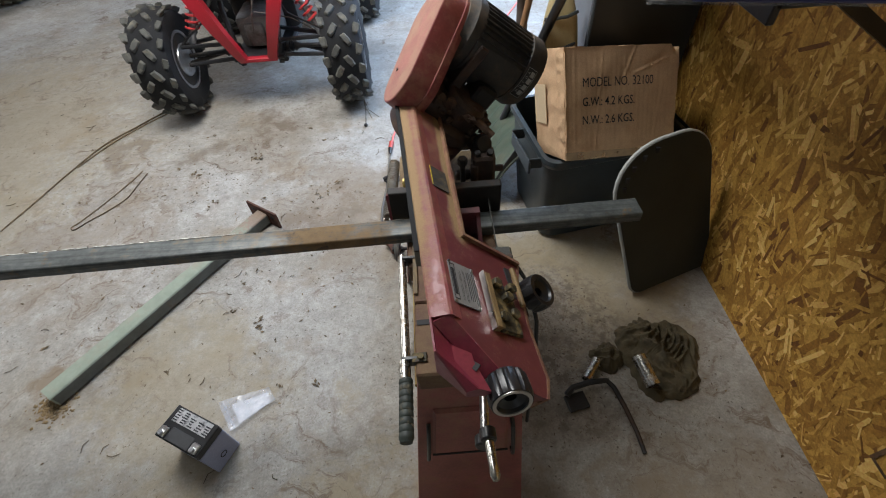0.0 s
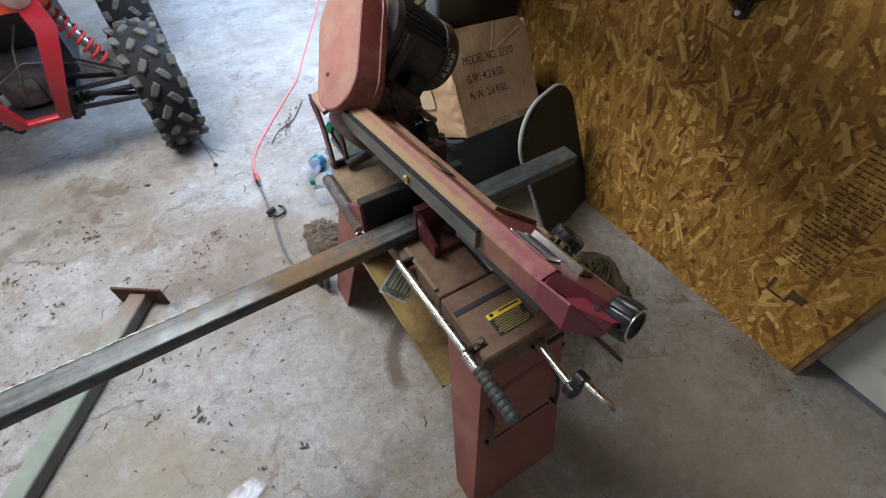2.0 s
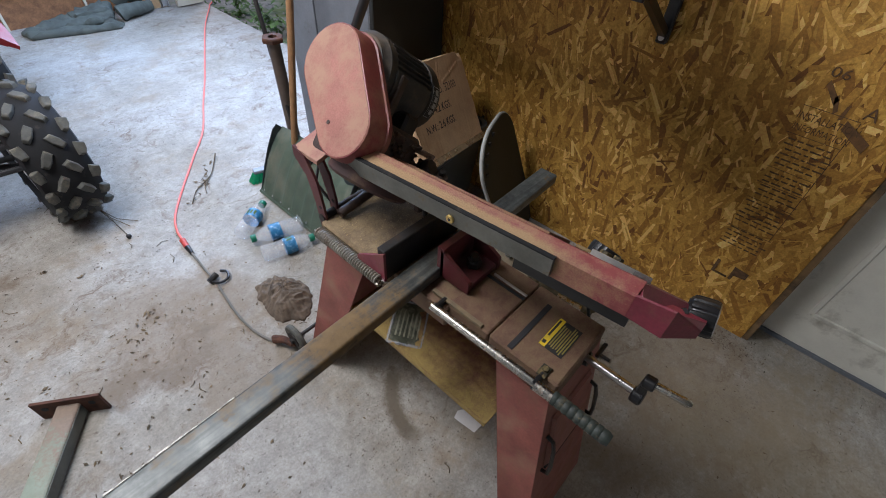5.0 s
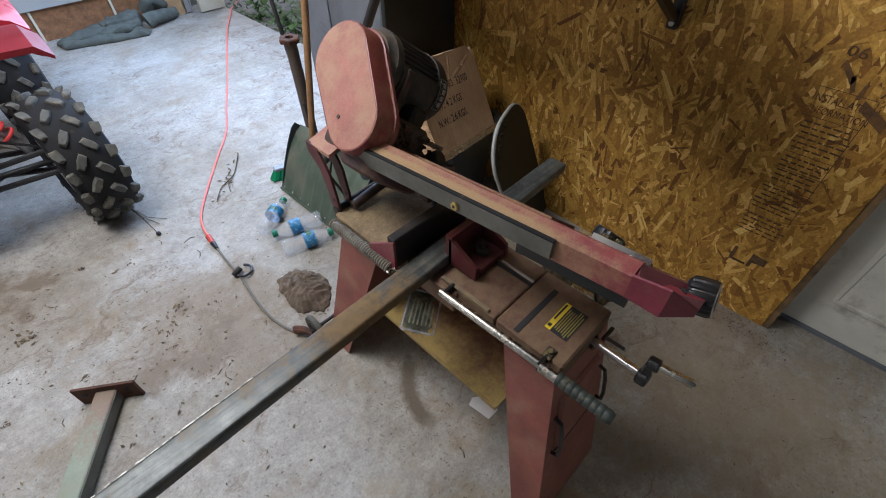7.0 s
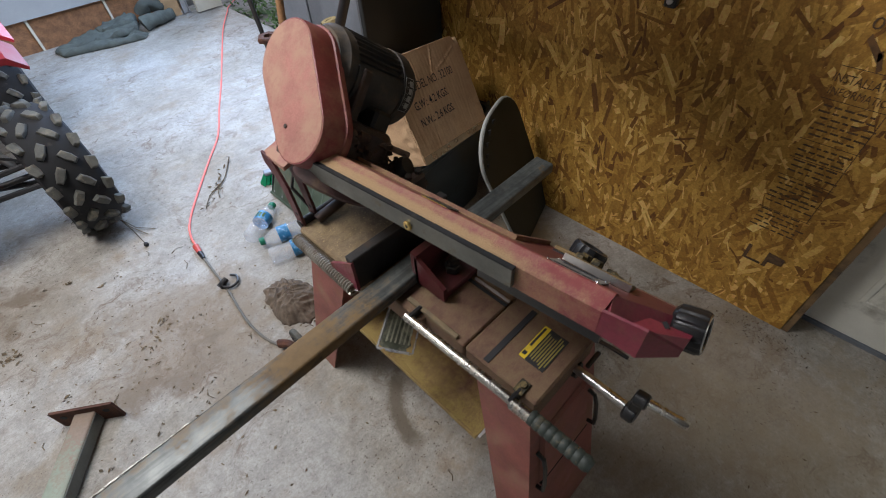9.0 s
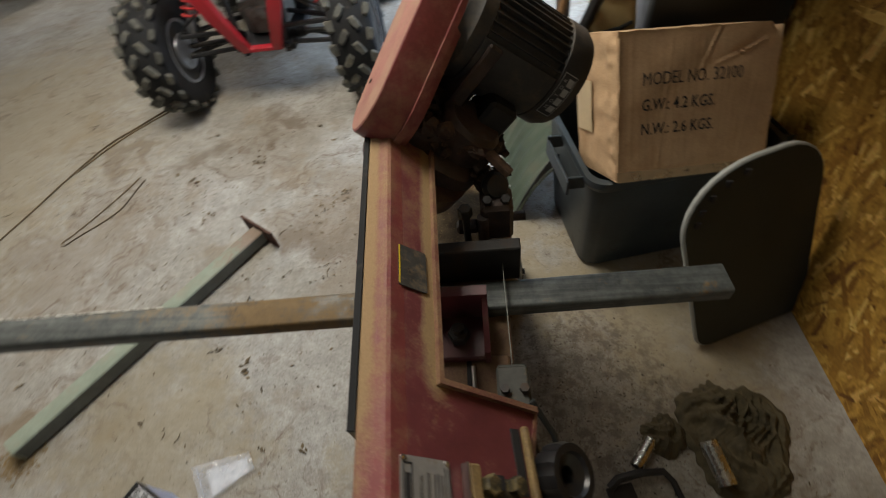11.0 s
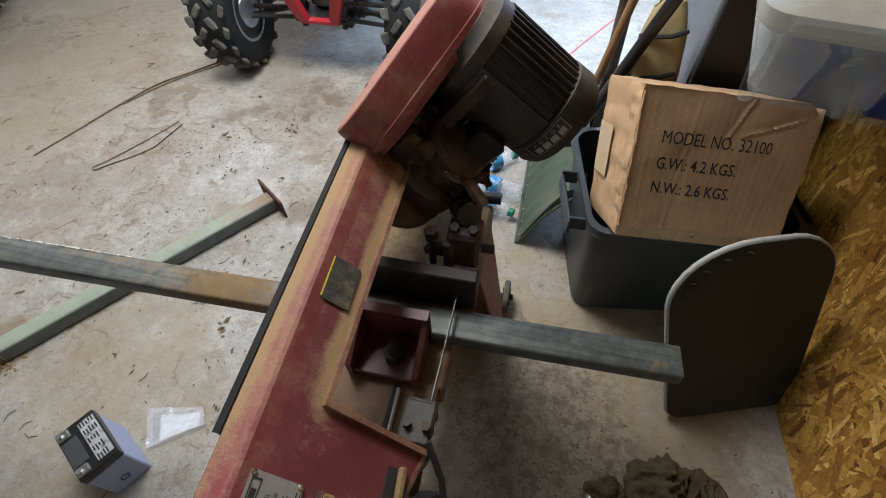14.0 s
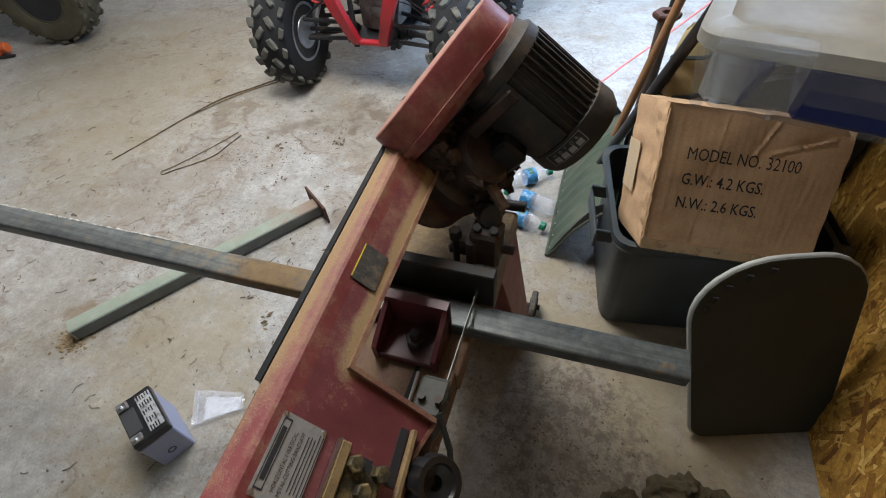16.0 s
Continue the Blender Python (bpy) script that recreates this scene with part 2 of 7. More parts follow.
DUST = (0.31, 0.21, 0.105)
RED_BEAM = dusted("red_paint_with_sawdust_bands", (0.150, 0.038, 0.042), (0.34, 0.235, 0.115), ((-0.008, 0.014, 0.95),), 0.42, 0.09, 0.05, (-0.22, -0.14))
# beam red and sawdust lightened for the light on its upward face
RED_BACK = dusted("lit_red_paint_under_dust", (0.24, 0.058, 0.058), (0.37, 0.25, 0.13), ((-0.078, 0.017, 0.85), (-0.058, 0.014, 0.20)), 0.42, 0.07, 0.08, (-0.36, -0.12))
DECK = dusted("bed_paint_under_sawdust", (0.115, 0.046, 0.032), (0.21, 0.15, 0.08), (), 0.6, 0.26)
LIP = dusted("dull_red_edge_under_sawdust", (0.14, 0.026, 0.032), DUST, (), 0.5, 0.28)
DECK_FAR = dusted("bed_under_deep_sawdust", (0.085, 0.045, 0.030), (0.30, 0.225, 0.125), (), 0.7, 0.32)
RAIL_DUST = dusted("worn_gib_under_sawdust", (0.13, 0.10, 0.06), (0.28, 0.20, 0.10), (), 0.6, 0.2)
SHELF_DUST = dusted("red_shelf_with_sawdust", (0.13, 0.040, 0.032), (0.36, 0.26, 0.085), ((-0.11, 0.12, 0.36),), 0.55, 0.14)


def clear_plastic(name, tint, see, rough, shine=0.12):
    """Thin clear or milky plastic: part lets light straight through, part scatters it, with a gloss on top."""
    m, nt, nodes, links, p = node_mat(name)
    obj = nodes.new("ShaderNodeTexCoord").outputs["Object"]
    n = tex_noise(nodes, links, obj, 25, 5)
    links.new(ramp(nodes, links, n, (0.3, tuple(c * 0.85 for c in tint)), (0.7, tint)), p.inputs["Base Color"])
    p.inputs["Roughness"].default_value = rough
    clear = nodes.new("ShaderNodeBsdfTransparent")
    clear.inputs[0].default_value = (*(0.6 + 0.4 * c for c in tint), 1)
    m1 = nodes.new("ShaderNodeMixShader")
    links.new(ramp(nodes, links, n, (0.3, (see + 0.06,) * 3), (0.7, (see - 0.06,) * 3)), m1.inputs[0])
    links.new(p.outputs[0], m1.inputs[1])
    links.new(clear.outputs[0], m1.inputs[2])
    out = nodes["Material Output"]
    links.new(m1.outputs[0], out.inputs[0])
    return m


MILKY = clear_plastic("milky_tote_plastic", (0.86, 0.88, 0.90), 0.90, 0.15)
MILKY_LID = clear_plastic("milky_lid_plastic", (0.62, 0.61, 0.54), 0.45, 0.3)
BOTTLE = clear_plastic("clear_bottle_plastic", (0.9, 0.93, 0.97), 0.78, 0.10)
BAG = clear_plastic("clear_bag_plastic", (0.85, 0.87, 0.92), 0.68, 0.12)


def concrete():
    m, nt, nodes, links, p = node_mat("worn_concrete_floor")
    obj = nodes.new("ShaderNodeTexCoord").outputs["Object"]
    big, mid, fine = tex_noise(nodes, links, obj, 1.3, 8, 0.65), tex_noise(nodes, links, obj, 9, 10, 0.75), tex_noise(nodes, links, obj, 150, 6, 0.75)
    col = ramp(nodes, links, big, (0.32, (0.255, 0.230, 0.185)), (0.5, (0.345, 0.330, 0.300)), (0.68, (0.42, 0.415, 0.40)))
    col = mix(nodes, links, 0.55, col, ramp(nodes, links, mid, (0.3, (0.26, 0.25, 0.23)), (0.7, (0.70, 0.70, 0.70))), "OVERLAY")
    col = mix(nodes, links, 0.4, col, ramp(nodes, links, tex_noise(nodes, links, obj, 38, 7, 0.75), (0.32, (0.25, 0.24, 0.22)), (0.62, (0.62, 0.62, 0.62))), "OVERLAY")
    col = mix(nodes, links, 0.4, col, ramp(nodes, links, fine, (0.3, (0.2,) * 3), (0.7, (0.8,) * 3)), "OVERLAY")
    # brown earth trodden in
    earth = ramp(nodes, links, tex_noise(nodes, links, obj, 3.1, 10, 0.75), (0.52, (0, 0, 0)), (0.70, (1, 1, 1)))
    col = mix(nodes, links, maths(nodes, links, "MULTIPLY", earth, 0.7), col, (0.24, 0.17, 0.095))
    # small dark specks
    speck = ramp(nodes, links, tex_noise(nodes, links, obj, 70, 5, 0.65), (0.60, (0, 0, 0)), (0.65, (1, 1, 1)))
    few = ramp(nodes, links, tex_noise(nodes, links, obj, 3.6, 6), (0.40, (0.15, 0.15, 0.15)), (0.58, (1, 1, 1)))
    col = mix(nodes, links, maths(nodes, links, "MULTIPLY", maths(nodes, links, "MULTIPLY", speck, few), 0.8), col, (0.07, 0.05, 0.035))
    wob = nodes.new("ShaderNodeTexNoise")
    wob.inputs["Scale"].default_value, wob.inputs["Detail"].default_value = 5.0, 5.0
    links.new(obj, wob.inputs["Vector"])
    wsub, wmul, wadd = (nodes.new("ShaderNodeVectorMath") for _ in range(3))
    wsub.operation, wmul.operation, wadd.operation = "SUBTRACT", "MULTIPLY", "ADD"
    links.new(wob.outputs["Color"], wsub.inputs[0])
    wsub.inputs[1].default_value = (0.5, 0.5, 0.5)
    links.new(wsub.outputs[0], wmul.inputs[0])
    wmul.inputs[1].default_value = (0.75, 0.75, 0.0)
    links.new(wmul.outputs[0], wadd.inputs[0])
    links.new(obj, wadd.inputs[1])
    # stains at known spots, some painting shade or warm light: x, y, radius, strength, colour
    # the widest, at -1.9, 2.7, paints the olive cast of the shaded floor
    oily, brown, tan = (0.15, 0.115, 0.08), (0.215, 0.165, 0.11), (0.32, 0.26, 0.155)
    # 1.15, 0.55 and the last two paint shade on the south-east floor
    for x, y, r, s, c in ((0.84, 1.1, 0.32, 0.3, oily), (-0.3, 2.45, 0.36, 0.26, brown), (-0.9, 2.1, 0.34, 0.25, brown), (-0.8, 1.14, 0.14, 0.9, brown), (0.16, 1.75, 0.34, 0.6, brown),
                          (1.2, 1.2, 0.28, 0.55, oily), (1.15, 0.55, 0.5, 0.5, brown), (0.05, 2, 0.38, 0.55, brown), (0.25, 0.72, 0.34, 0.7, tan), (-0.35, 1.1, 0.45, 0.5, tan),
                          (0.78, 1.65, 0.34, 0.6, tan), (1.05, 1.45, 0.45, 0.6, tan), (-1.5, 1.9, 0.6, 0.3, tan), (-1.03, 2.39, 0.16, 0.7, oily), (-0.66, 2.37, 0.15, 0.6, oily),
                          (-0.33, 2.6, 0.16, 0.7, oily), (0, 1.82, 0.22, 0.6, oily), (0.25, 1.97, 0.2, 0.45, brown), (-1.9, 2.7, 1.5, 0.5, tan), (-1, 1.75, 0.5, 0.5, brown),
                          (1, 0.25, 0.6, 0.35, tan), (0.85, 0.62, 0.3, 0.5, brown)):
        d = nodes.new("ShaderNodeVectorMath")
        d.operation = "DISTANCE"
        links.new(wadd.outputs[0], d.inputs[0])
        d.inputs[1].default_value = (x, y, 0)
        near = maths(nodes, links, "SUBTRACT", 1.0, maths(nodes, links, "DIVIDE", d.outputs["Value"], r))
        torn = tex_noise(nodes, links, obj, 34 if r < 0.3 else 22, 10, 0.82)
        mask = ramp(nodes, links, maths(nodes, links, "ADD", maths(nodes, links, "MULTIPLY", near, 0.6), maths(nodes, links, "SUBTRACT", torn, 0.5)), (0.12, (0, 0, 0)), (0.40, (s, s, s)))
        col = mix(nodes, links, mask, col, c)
    # footmarks of brown mud, drawn out in short streaks
    lay = nodes.new("ShaderNodeMapping")
    lay.inputs["Rotation"].default_value, lay.inputs["Scale"].default_value = (0, 0, radians(28)), (5.0, 16.0, 1.0)
    links.new(wadd.outputs[0], lay.inputs["Vector"])
    drawn = tex_noise(nodes, links, lay.outputs[0], 1.0, 9, 0.75)
    where = ramp(nodes, links, tex_noise(nodes, links, obj, 1.7, 4, 0.6), (0.42, (0, 0, 0)), (0.56, (1, 1, 1)))
    print_ = ramp(nodes, links, drawn, (0.52, (0, 0, 0)), (0.62, (0.85, 0.85, 0.85)))
    col = mix(nodes, links, maths(nodes, links, "MULTIPLY", where, print_), col, (0.15, 0.105, 0.07))
    # scraped arc of greasy sawdust beside the shelf
    away = nodes.new("ShaderNodeVectorMath")
    away.operation = "DISTANCE"
    links.new(obj, away.inputs[0])
    away.inputs[1].default_value = (0.605, 1.13, 0)
    band = maths(nodes, links, "ABSOLUTE", maths(nodes, links, "SUBTRACT", away.outputs["Value"], 0.207))
    flat = nodes.new("ShaderNodeSeparateXYZ")
    links.new(obj, flat.inputs[0])
    ends = maths(nodes, links, "MULTIPLY", ramp(nodes, links, flat.outputs[0], (0.48, (1, 1, 1)), (0.52, (0, 0, 0))), ramp(nodes, links, maths(nodes, links, "SUBTRACT", flat.outputs[1], 1.0), (0.09, (0, 0, 0)), (0.14, (1, 1, 1))))
    rub = maths(nodes, links, "MULTIPLY", ramp(nodes, links, maths(nodes, links, "ADD", band, maths(nodes, links, "MULTIPLY", tex_noise(nodes, links, obj, 70, 8, 0.8), 0.06)), (0.044, (0.9, 0.9, 0.9)), (0.062, (0, 0, 0))), ends)
    col = mix(nodes, links, rub, col, (0.11, 0.085, 0.055))
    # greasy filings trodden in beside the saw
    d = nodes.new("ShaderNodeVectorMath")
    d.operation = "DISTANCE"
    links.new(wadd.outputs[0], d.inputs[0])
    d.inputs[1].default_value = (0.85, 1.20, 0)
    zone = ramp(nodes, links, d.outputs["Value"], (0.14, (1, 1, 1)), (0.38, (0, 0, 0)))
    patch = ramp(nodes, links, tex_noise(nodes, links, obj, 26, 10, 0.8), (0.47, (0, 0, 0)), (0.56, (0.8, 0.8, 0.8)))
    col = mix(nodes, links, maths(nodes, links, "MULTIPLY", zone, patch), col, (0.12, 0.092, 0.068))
    links.new(col, p.inputs["Base Color"])
    links.new(ramp(nodes, links, mid, (0.3, (0.55,) * 3), (0.7, (0.8,) * 3)), p.inputs["Roughness"])
    bump(nodes, links, maths(nodes, links, "ADD", mid, maths(nodes, links, "MULTIPLY", fine, 0.3)), p, 0.35, 0.003)
    return m


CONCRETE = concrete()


def osb(name, islands):
    """Strand board: pale and brown strands. With islands each flake takes its own tone."""
    m, nt, nodes, links, p = node_mat(name)
    obj = nodes.new("ShaderNodeTexCoord").outputs["Object"]
    tones = ((0.0, (0.165, 0.064, 0.011)), (0.12, (0.32, 0.148, 0.021)), (0.5, (0.46, 0.242, 0.040)), (0.84, (0.61, 0.350, 0.066)), (1.0, (0.84, 0.56, 0.17)))
    if islands:
        geo = nodes.new("ShaderNodeNewGeometry")
        col = ramp(nodes, links, geo.outputs["Random Per Island"], *tones)
    else:
        v = nodes.new("ShaderNodeTexVoronoi")
        v.inputs["Scale"].default_value = 30
        links.new(obj, v.inputs["Vector"])
        col = ramp(nodes, links, v.outputs["Color"], *tones)
    fibre = tex_noise(nodes, links, obj, 140, 6, 0.7)
    col = mix(nodes, links, 0.6, col, ramp(nodes, links, fibre, (0.3, (0.2,) * 3), (0.7, (0.75,) * 3)), "OVERLAY")
    col = mix(nodes, links, 0.35, col, ramp(nodes, links, tex_noise(nodes, links, obj, 5, 6), (0.3, (0.33,) * 3), (0.7, (0.62,) * 3)), "OVERLAY")
    links.new(col, p.inputs["Base Color"])
    p.inputs["Roughness"].default_value = 0.75
    bump(nodes, links, fibre, p, 0.4, 0.001)
    return m


OSB, OSB_FLAKE = osb("strand_board", False), osb("strand_board_flakes", True)


def tube_steel():
    m, nt, nodes, links, p = node_mat("rusty_mill_scale_steel")
    obj = nodes.new("ShaderNodeTexCoord").outputs["Object"]
    n1, n2 = tex_noise(nodes, links, obj, 6, 8, 0.7), tex_noise(nodes, links, obj, 45, 7, 0.7)
    long_ = nodes.new("ShaderNodeMapping")
    long_.inputs["Scale"].default_value = (6, 120, 120)
    links.new(obj, long_.inputs["Vector"])
    streak = tex_noise(nodes, links, long_.outputs[0], 1.0, 5, 0.6)
    col = ramp(nodes, links, n2, (0.3, (0.055, 0.062, 0.062)), (0.7, (0.135, 0.145, 0.138)))
    col = mix(nodes, links, 0.55, col, ramp(nodes, links, streak, (0.35, (0.18,) * 3), (0.65, (0.72,) * 3)), "OVERLAY")
    sep = nodes.new("ShaderNodeSeparateXYZ")
    links.new(obj, sep.inputs[0])
    # the stretch beside the vise is the rustiest, elsewhere the rust comes in spots
    zone = ramp(nodes, links, maths(nodes, links, "ABSOLUTE", maths(nodes, links, "SUBTRACT", sep.outputs[0], 0.60)), (0.0, (0.20, 0.20, 0.20)), (0.16, (0.07, 0.07, 0.07)), (0.34, (0.0, 0.0, 0.0)))
    patch = maths(nodes, links, "ADD", maths(nodes, links, "ADD", maths(nodes, links, "MULTIPLY", n1, 0.55), maths(nodes, links, "ADD", maths(nodes, links, "MULTIPLY", n2, 0.30), maths(nodes, links, "MULTIPLY", streak, 0.25))), zone)
    spot = ramp(nodes, links, tex_noise(nodes, links, obj, 24, 7, 0.75), (0.60, (0, 0, 0)), (0.68, (0.75, 0.75, 0.75)))
    some = maths(nodes, links, "MAXIMUM", ramp(nodes, links, patch, (0.61, (0, 0, 0)), (0.74, (0.88, 0.88, 0.88))), spot)
    col = mix(nodes, links, some, col, mix(nodes, links, n2, (0.085, 0.050, 0.018), (0.26, 0.155, 0.05)))
    smudge = ramp(nodes, links, tex_noise(nodes, links, obj, 17, 6, 0.7), (0.60, (0, 0, 0)), (0.68, (0.7, 0.7, 0.7)))
    col = mix(nodes, links, smudge, col, (0.035, 0.034, 0.032))
    links.new(col, p.inputs["Base Color"])
    links.new(mix(nodes, links, some, ramp(nodes, links, n1, (0.3, (0.35,) * 3), (0.7, (0.50,) * 3)), (0.8,) * 3), p.inputs["Roughness"])
    links.new(mix(nodes, links, some, (0.38,) * 3, (0.0,) * 3), p.inputs["Metallic"])
    bump(nodes, links, n2, p, 0.25, 0.001)
    return m


TUBE = tube_steel()


def gravel():
    m, nt, nodes, links, p = node_mat("gravel_and_moss")
    obj = nodes.new("ShaderNodeTexCoord").outputs["Object"]
    col = ramp(nodes, links, tex_noise(nodes, links, obj, 40, 8, 0.8), (0.3, (0.16, 0.15, 0.13)), (0.7, (0.42, 0.41, 0.38)))
    moss = ramp(nodes, links, tex_noise(nodes, links, obj, 2.5, 8, 0.7), (0.48, (0, 0, 0)), (0.6, (0.9, 0.9, 0.9)))
    links.new(mix(nodes, links, moss, col, (0.10, 0.15, 0.035)), p.inputs["Base Color"])
    p.inputs["Roughness"].default_value = 0.9
    return m


GRAVEL = gravel()

# ---- mesh tools ----
ROOTS = {}


def thing(name, label, category, at=(0, 0, 0), group="", kind="", m=None):
    ob = new(name)
    ob.matrix_world = m or Matrix.Translation(at)
    ob.empty_display_size = 0.1
    ROOTS[ob] = (m or Matrix.Translation(at)).inverted()
    return tagged(ob, label, category, group, kind)


class Mesh:
    """Gathers shapes, in world places, into one mesh object."""

    def __init__(self):
        self.bm = bmesh.new()

    def box(self, centre, size, turn=None, bevel=0.0, seg=1):
        m = Matrix.Translation(centre) @ (turn.to_4x4() if turn else Matrix()) @ Matrix.Diagonal((*size, 1))
        made = bmesh.ops.create_cube(self.bm, size=1.0, matrix=m)
        if bevel:
            edges = list({e for v in made["verts"] for e in v.link_edges})
            bmesh.ops.bevel(self.bm, geom=edges, offset=bevel, segments=seg, profile=0.5, affect="EDGES")
        return self

    def loft(self, rings, caps=True, closed=False):
        rows = [[self.bm.verts.new(p) for p in ring] for ring in rings]
        n = len(rows[0])
        pairs = list(zip(rows, rows[1:])) + ([(rows[-1], rows[0])] if closed else [])
        for a, b in pairs:
            for i in range(n):
                self.bm.faces.new((a[i], a[(i + 1) % n], b[(i + 1) % n], b[i]))
        if caps and not closed:
            self.bm.faces.new(rows[0][::-1])
            self.bm.faces.new(rows[-1])
        return self

    def cyl(self, a, b, r, r2=None, n=20, bevel=0.0):
        a, b = Vector(a), Vector(b)
        r2 = r if r2 is None else r2
        q = (b - a).to_track_quat("Z", "Y")
        length = (b - a).length
        prof = [(r, 0.0), (r2, length)] if not bevel else [(r - bevel, 0.0), (r, bevel), (r2, length - bevel), (r2 - bevel, length)]
        return self.loft([[a + q @ Vector((s * math.cos(2 * math.pi * i / n), s * math.sin(2 * math.pi * i / n), z)) for i in range(n)] for s, z in prof])

    def lathe(self, prof, a, way, n=24, closed=False):
        q = Vector(way).to_track_quat("Z", "Y")
        a = Vector(a)
        return self.loft([[a + q @ Vector((s * math.cos(2 * math.pi * i / n), s * math.sin(2 * math.pi * i / n), z)) for i in range(n)] for s, z in prof], caps=not closed, closed=closed)

    def sweep(self, pts, r, n=8, taper=None):
        pts = [Vector(p) for p in pts]
        rings, up = [], None
        for i, p in enumerate(pts):
            d = (pts[min(i + 1, len(pts) - 1)] - pts[max(i - 1, 0)]).normalized()
            if up is None:
                up = Vector((0, 0, 1)) if abs(d.z) < 0.9 else Vector((1, 0, 0))
            side = d.cross(up).normalized()
            up = side.cross(d).normalized()
            s = r if taper is None else r + (taper - r) * i / (len(pts) - 1)
            rings.append([p + s * (math.cos(2 * math.pi * k / n) * side + math.sin(2 * math.pi * k / n) * up) for k in range(n)])
        return self.loft(rings)

    def prism(self, outline, place, low, high, bevel=0.0, seg=1):
        """outline: (u, v) round; place(u, v, w) gives the world place; from w = low to high."""
        if bevel:
            # a chamfered slab: shrink the outer rings towards the middle
            cu = sum(p[0] for p in outline) / len(outline)
            cv = sum(p[1] for p in outline) / len(outline)
            size = max(max(abs(p[0] - cu), abs(p[1] - cv)) for p in outline)
            k = 1 - bevel / size
            rows = [(k, low), (1, low + bevel), (1, high - bevel), (k, high)]
        else:
            rows = [(1, low), (1, high)]
            cu = cv = 0
        return self.loft([[place(cu + (u - cu) * k, cv + (v - cv) * k, w) for u, v in outline] for k, w in rows])

    def quad(self, *pts):
        self.bm.faces.new([self.bm.verts.new(p) for p in pts])
        return self

    def jitter(self, amount, scale):
        for v in self.bm.verts:
            v.co += amount * noise.noise_vector(v.co * scale)
        return self

    def done(self, name, material, parent=None, label="", smooth=True, angle=35):
        bmesh.ops.recalc_face_normals(self.bm, faces=self.bm.faces)
        me = bpy.data.meshes.new(name)
        if parent in ROOTS:
            bmesh.ops.transform(self.bm, matrix=ROOTS[parent], verts=self.bm.verts)
        if smooth:
            for f in self.bm.faces:
                f.smooth = True
            for e in self.bm.edges:
                if len(e.link_faces) == 2 and e.calc_face_angle(0) > radians(angle):
                    e.smooth = False
        self.bm.to_mesh(me)
        self.bm.free()
        me.materials.append(material)
        ob = new(name, me)
        if parent is not None:
            ob.parent = parent
        ROOTS[ob] = ROOTS.get(parent, Matrix())
        if label:
            ob["label"] = label
        return ob


def text_mesh(words, size, place, name, material, parent, spread=1.0, bold=0.0):
    """Lettering: place(u, v) gives the world place of a point of the flat text, whose left baseline starts at 0, 0."""
    cu = bpy.data.curves.new("lettering", "FONT")
    cu.body, cu.size, cu.resolution_u, cu.offset = words, size, 2, bold
    ob = bpy.data.objects.new("lettering", cu)
    scene.collection.objects.link(ob)
    me = bpy.data.meshes.new_from_object(ob.evaluated_get(bpy.context.evaluated_depsgraph_get()))
    bpy.data.objects.remove(ob)
    inv = ROOTS.get(parent, Matrix())
    for v in me.vertices:
        v.co = inv @ Vector(place(v.co.x * spread, v.co.y))
    me.materials.append(material)
    ob = new(name, me)
    ob.parent = parent
    return ob


def rounded(w, h, r, n=5):
    """Outline of a rounded rectangle round 0, 0."""
    out = []
    for cx, cy, a0 in ((w / 2 - r, h / 2 - r, 0), (-w / 2 + r, h / 2 - r, 90), (-w / 2 + r, -h / 2 + r, 180), (w / 2 - r, -h / 2 + r, 270)):
        for i in range(n + 1):
            a = radians(a0 + 90 * i / n)
            out.append((cx + r * math.cos(a), cy + r * math.sin(a)))
    return out


def frame3(o, ex, ey):
    """place(u, v, w) on a plane through o along ex and ey; w along their normal."""
    o, ex, ey = Vector(o), Vector(ex).normalized(), Vector(ey)
    ey = (ey - ey.dot(ex) * ex).normalized()
    ez = ex.cross(ey)
    return lambda u, v, w=0.0: o + u * ex + v * ey + w * ez


def smooth_path(pts, n=8):
    out = []
    P = [Vector(p_) for p_ in pts]
    for i in range(len(P) - 1):
        a0, a1, a2, a3 = P[max(i - 1, 0)], P[i], P[i + 1], P[min(i + 2, len(P) - 1)]
        for k in range(n):
            t_ = k / n
            out.append(0.5 * (2 * a1 + (a2 - a0) * t_ + (2 * a0 - 5 * a1 + 4 * a2 - a3) * t_ ** 2 + (3 * a1 - a0 - 3 * a2 + a3) * t_ ** 3))
    return out + [P[-1]]


def slab(name, lo, hi, material, parent=None, label="", category="", kind="", bevel=0.0):
    c, s = [(a + b) / 2 for a, b in zip(lo, hi)], [b - a for a, b in zip(lo, hi)]
    ob = Mesh().box(c, s, bevel=bevel).done(name, material, parent, smooth=False)
    if parent is None:
        tagged(ob, label, category, "", kind)
    return ob


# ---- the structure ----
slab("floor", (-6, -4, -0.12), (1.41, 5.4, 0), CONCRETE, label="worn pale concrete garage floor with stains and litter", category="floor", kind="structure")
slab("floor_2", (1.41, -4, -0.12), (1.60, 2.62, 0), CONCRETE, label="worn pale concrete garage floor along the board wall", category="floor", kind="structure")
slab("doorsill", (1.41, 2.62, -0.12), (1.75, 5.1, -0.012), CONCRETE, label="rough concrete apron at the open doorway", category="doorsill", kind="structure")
gm = Mesh()
gm.quad((-400, -400, -0.14), (400, -400, -0.14), (400, 400, -0.14), (-400, 400, -0.14))
tagged(gm.done("ground", GRAVEL, smooth=False), "gravel ground with moss outside the garage", "ground", "", "structure")
WX = 1.44
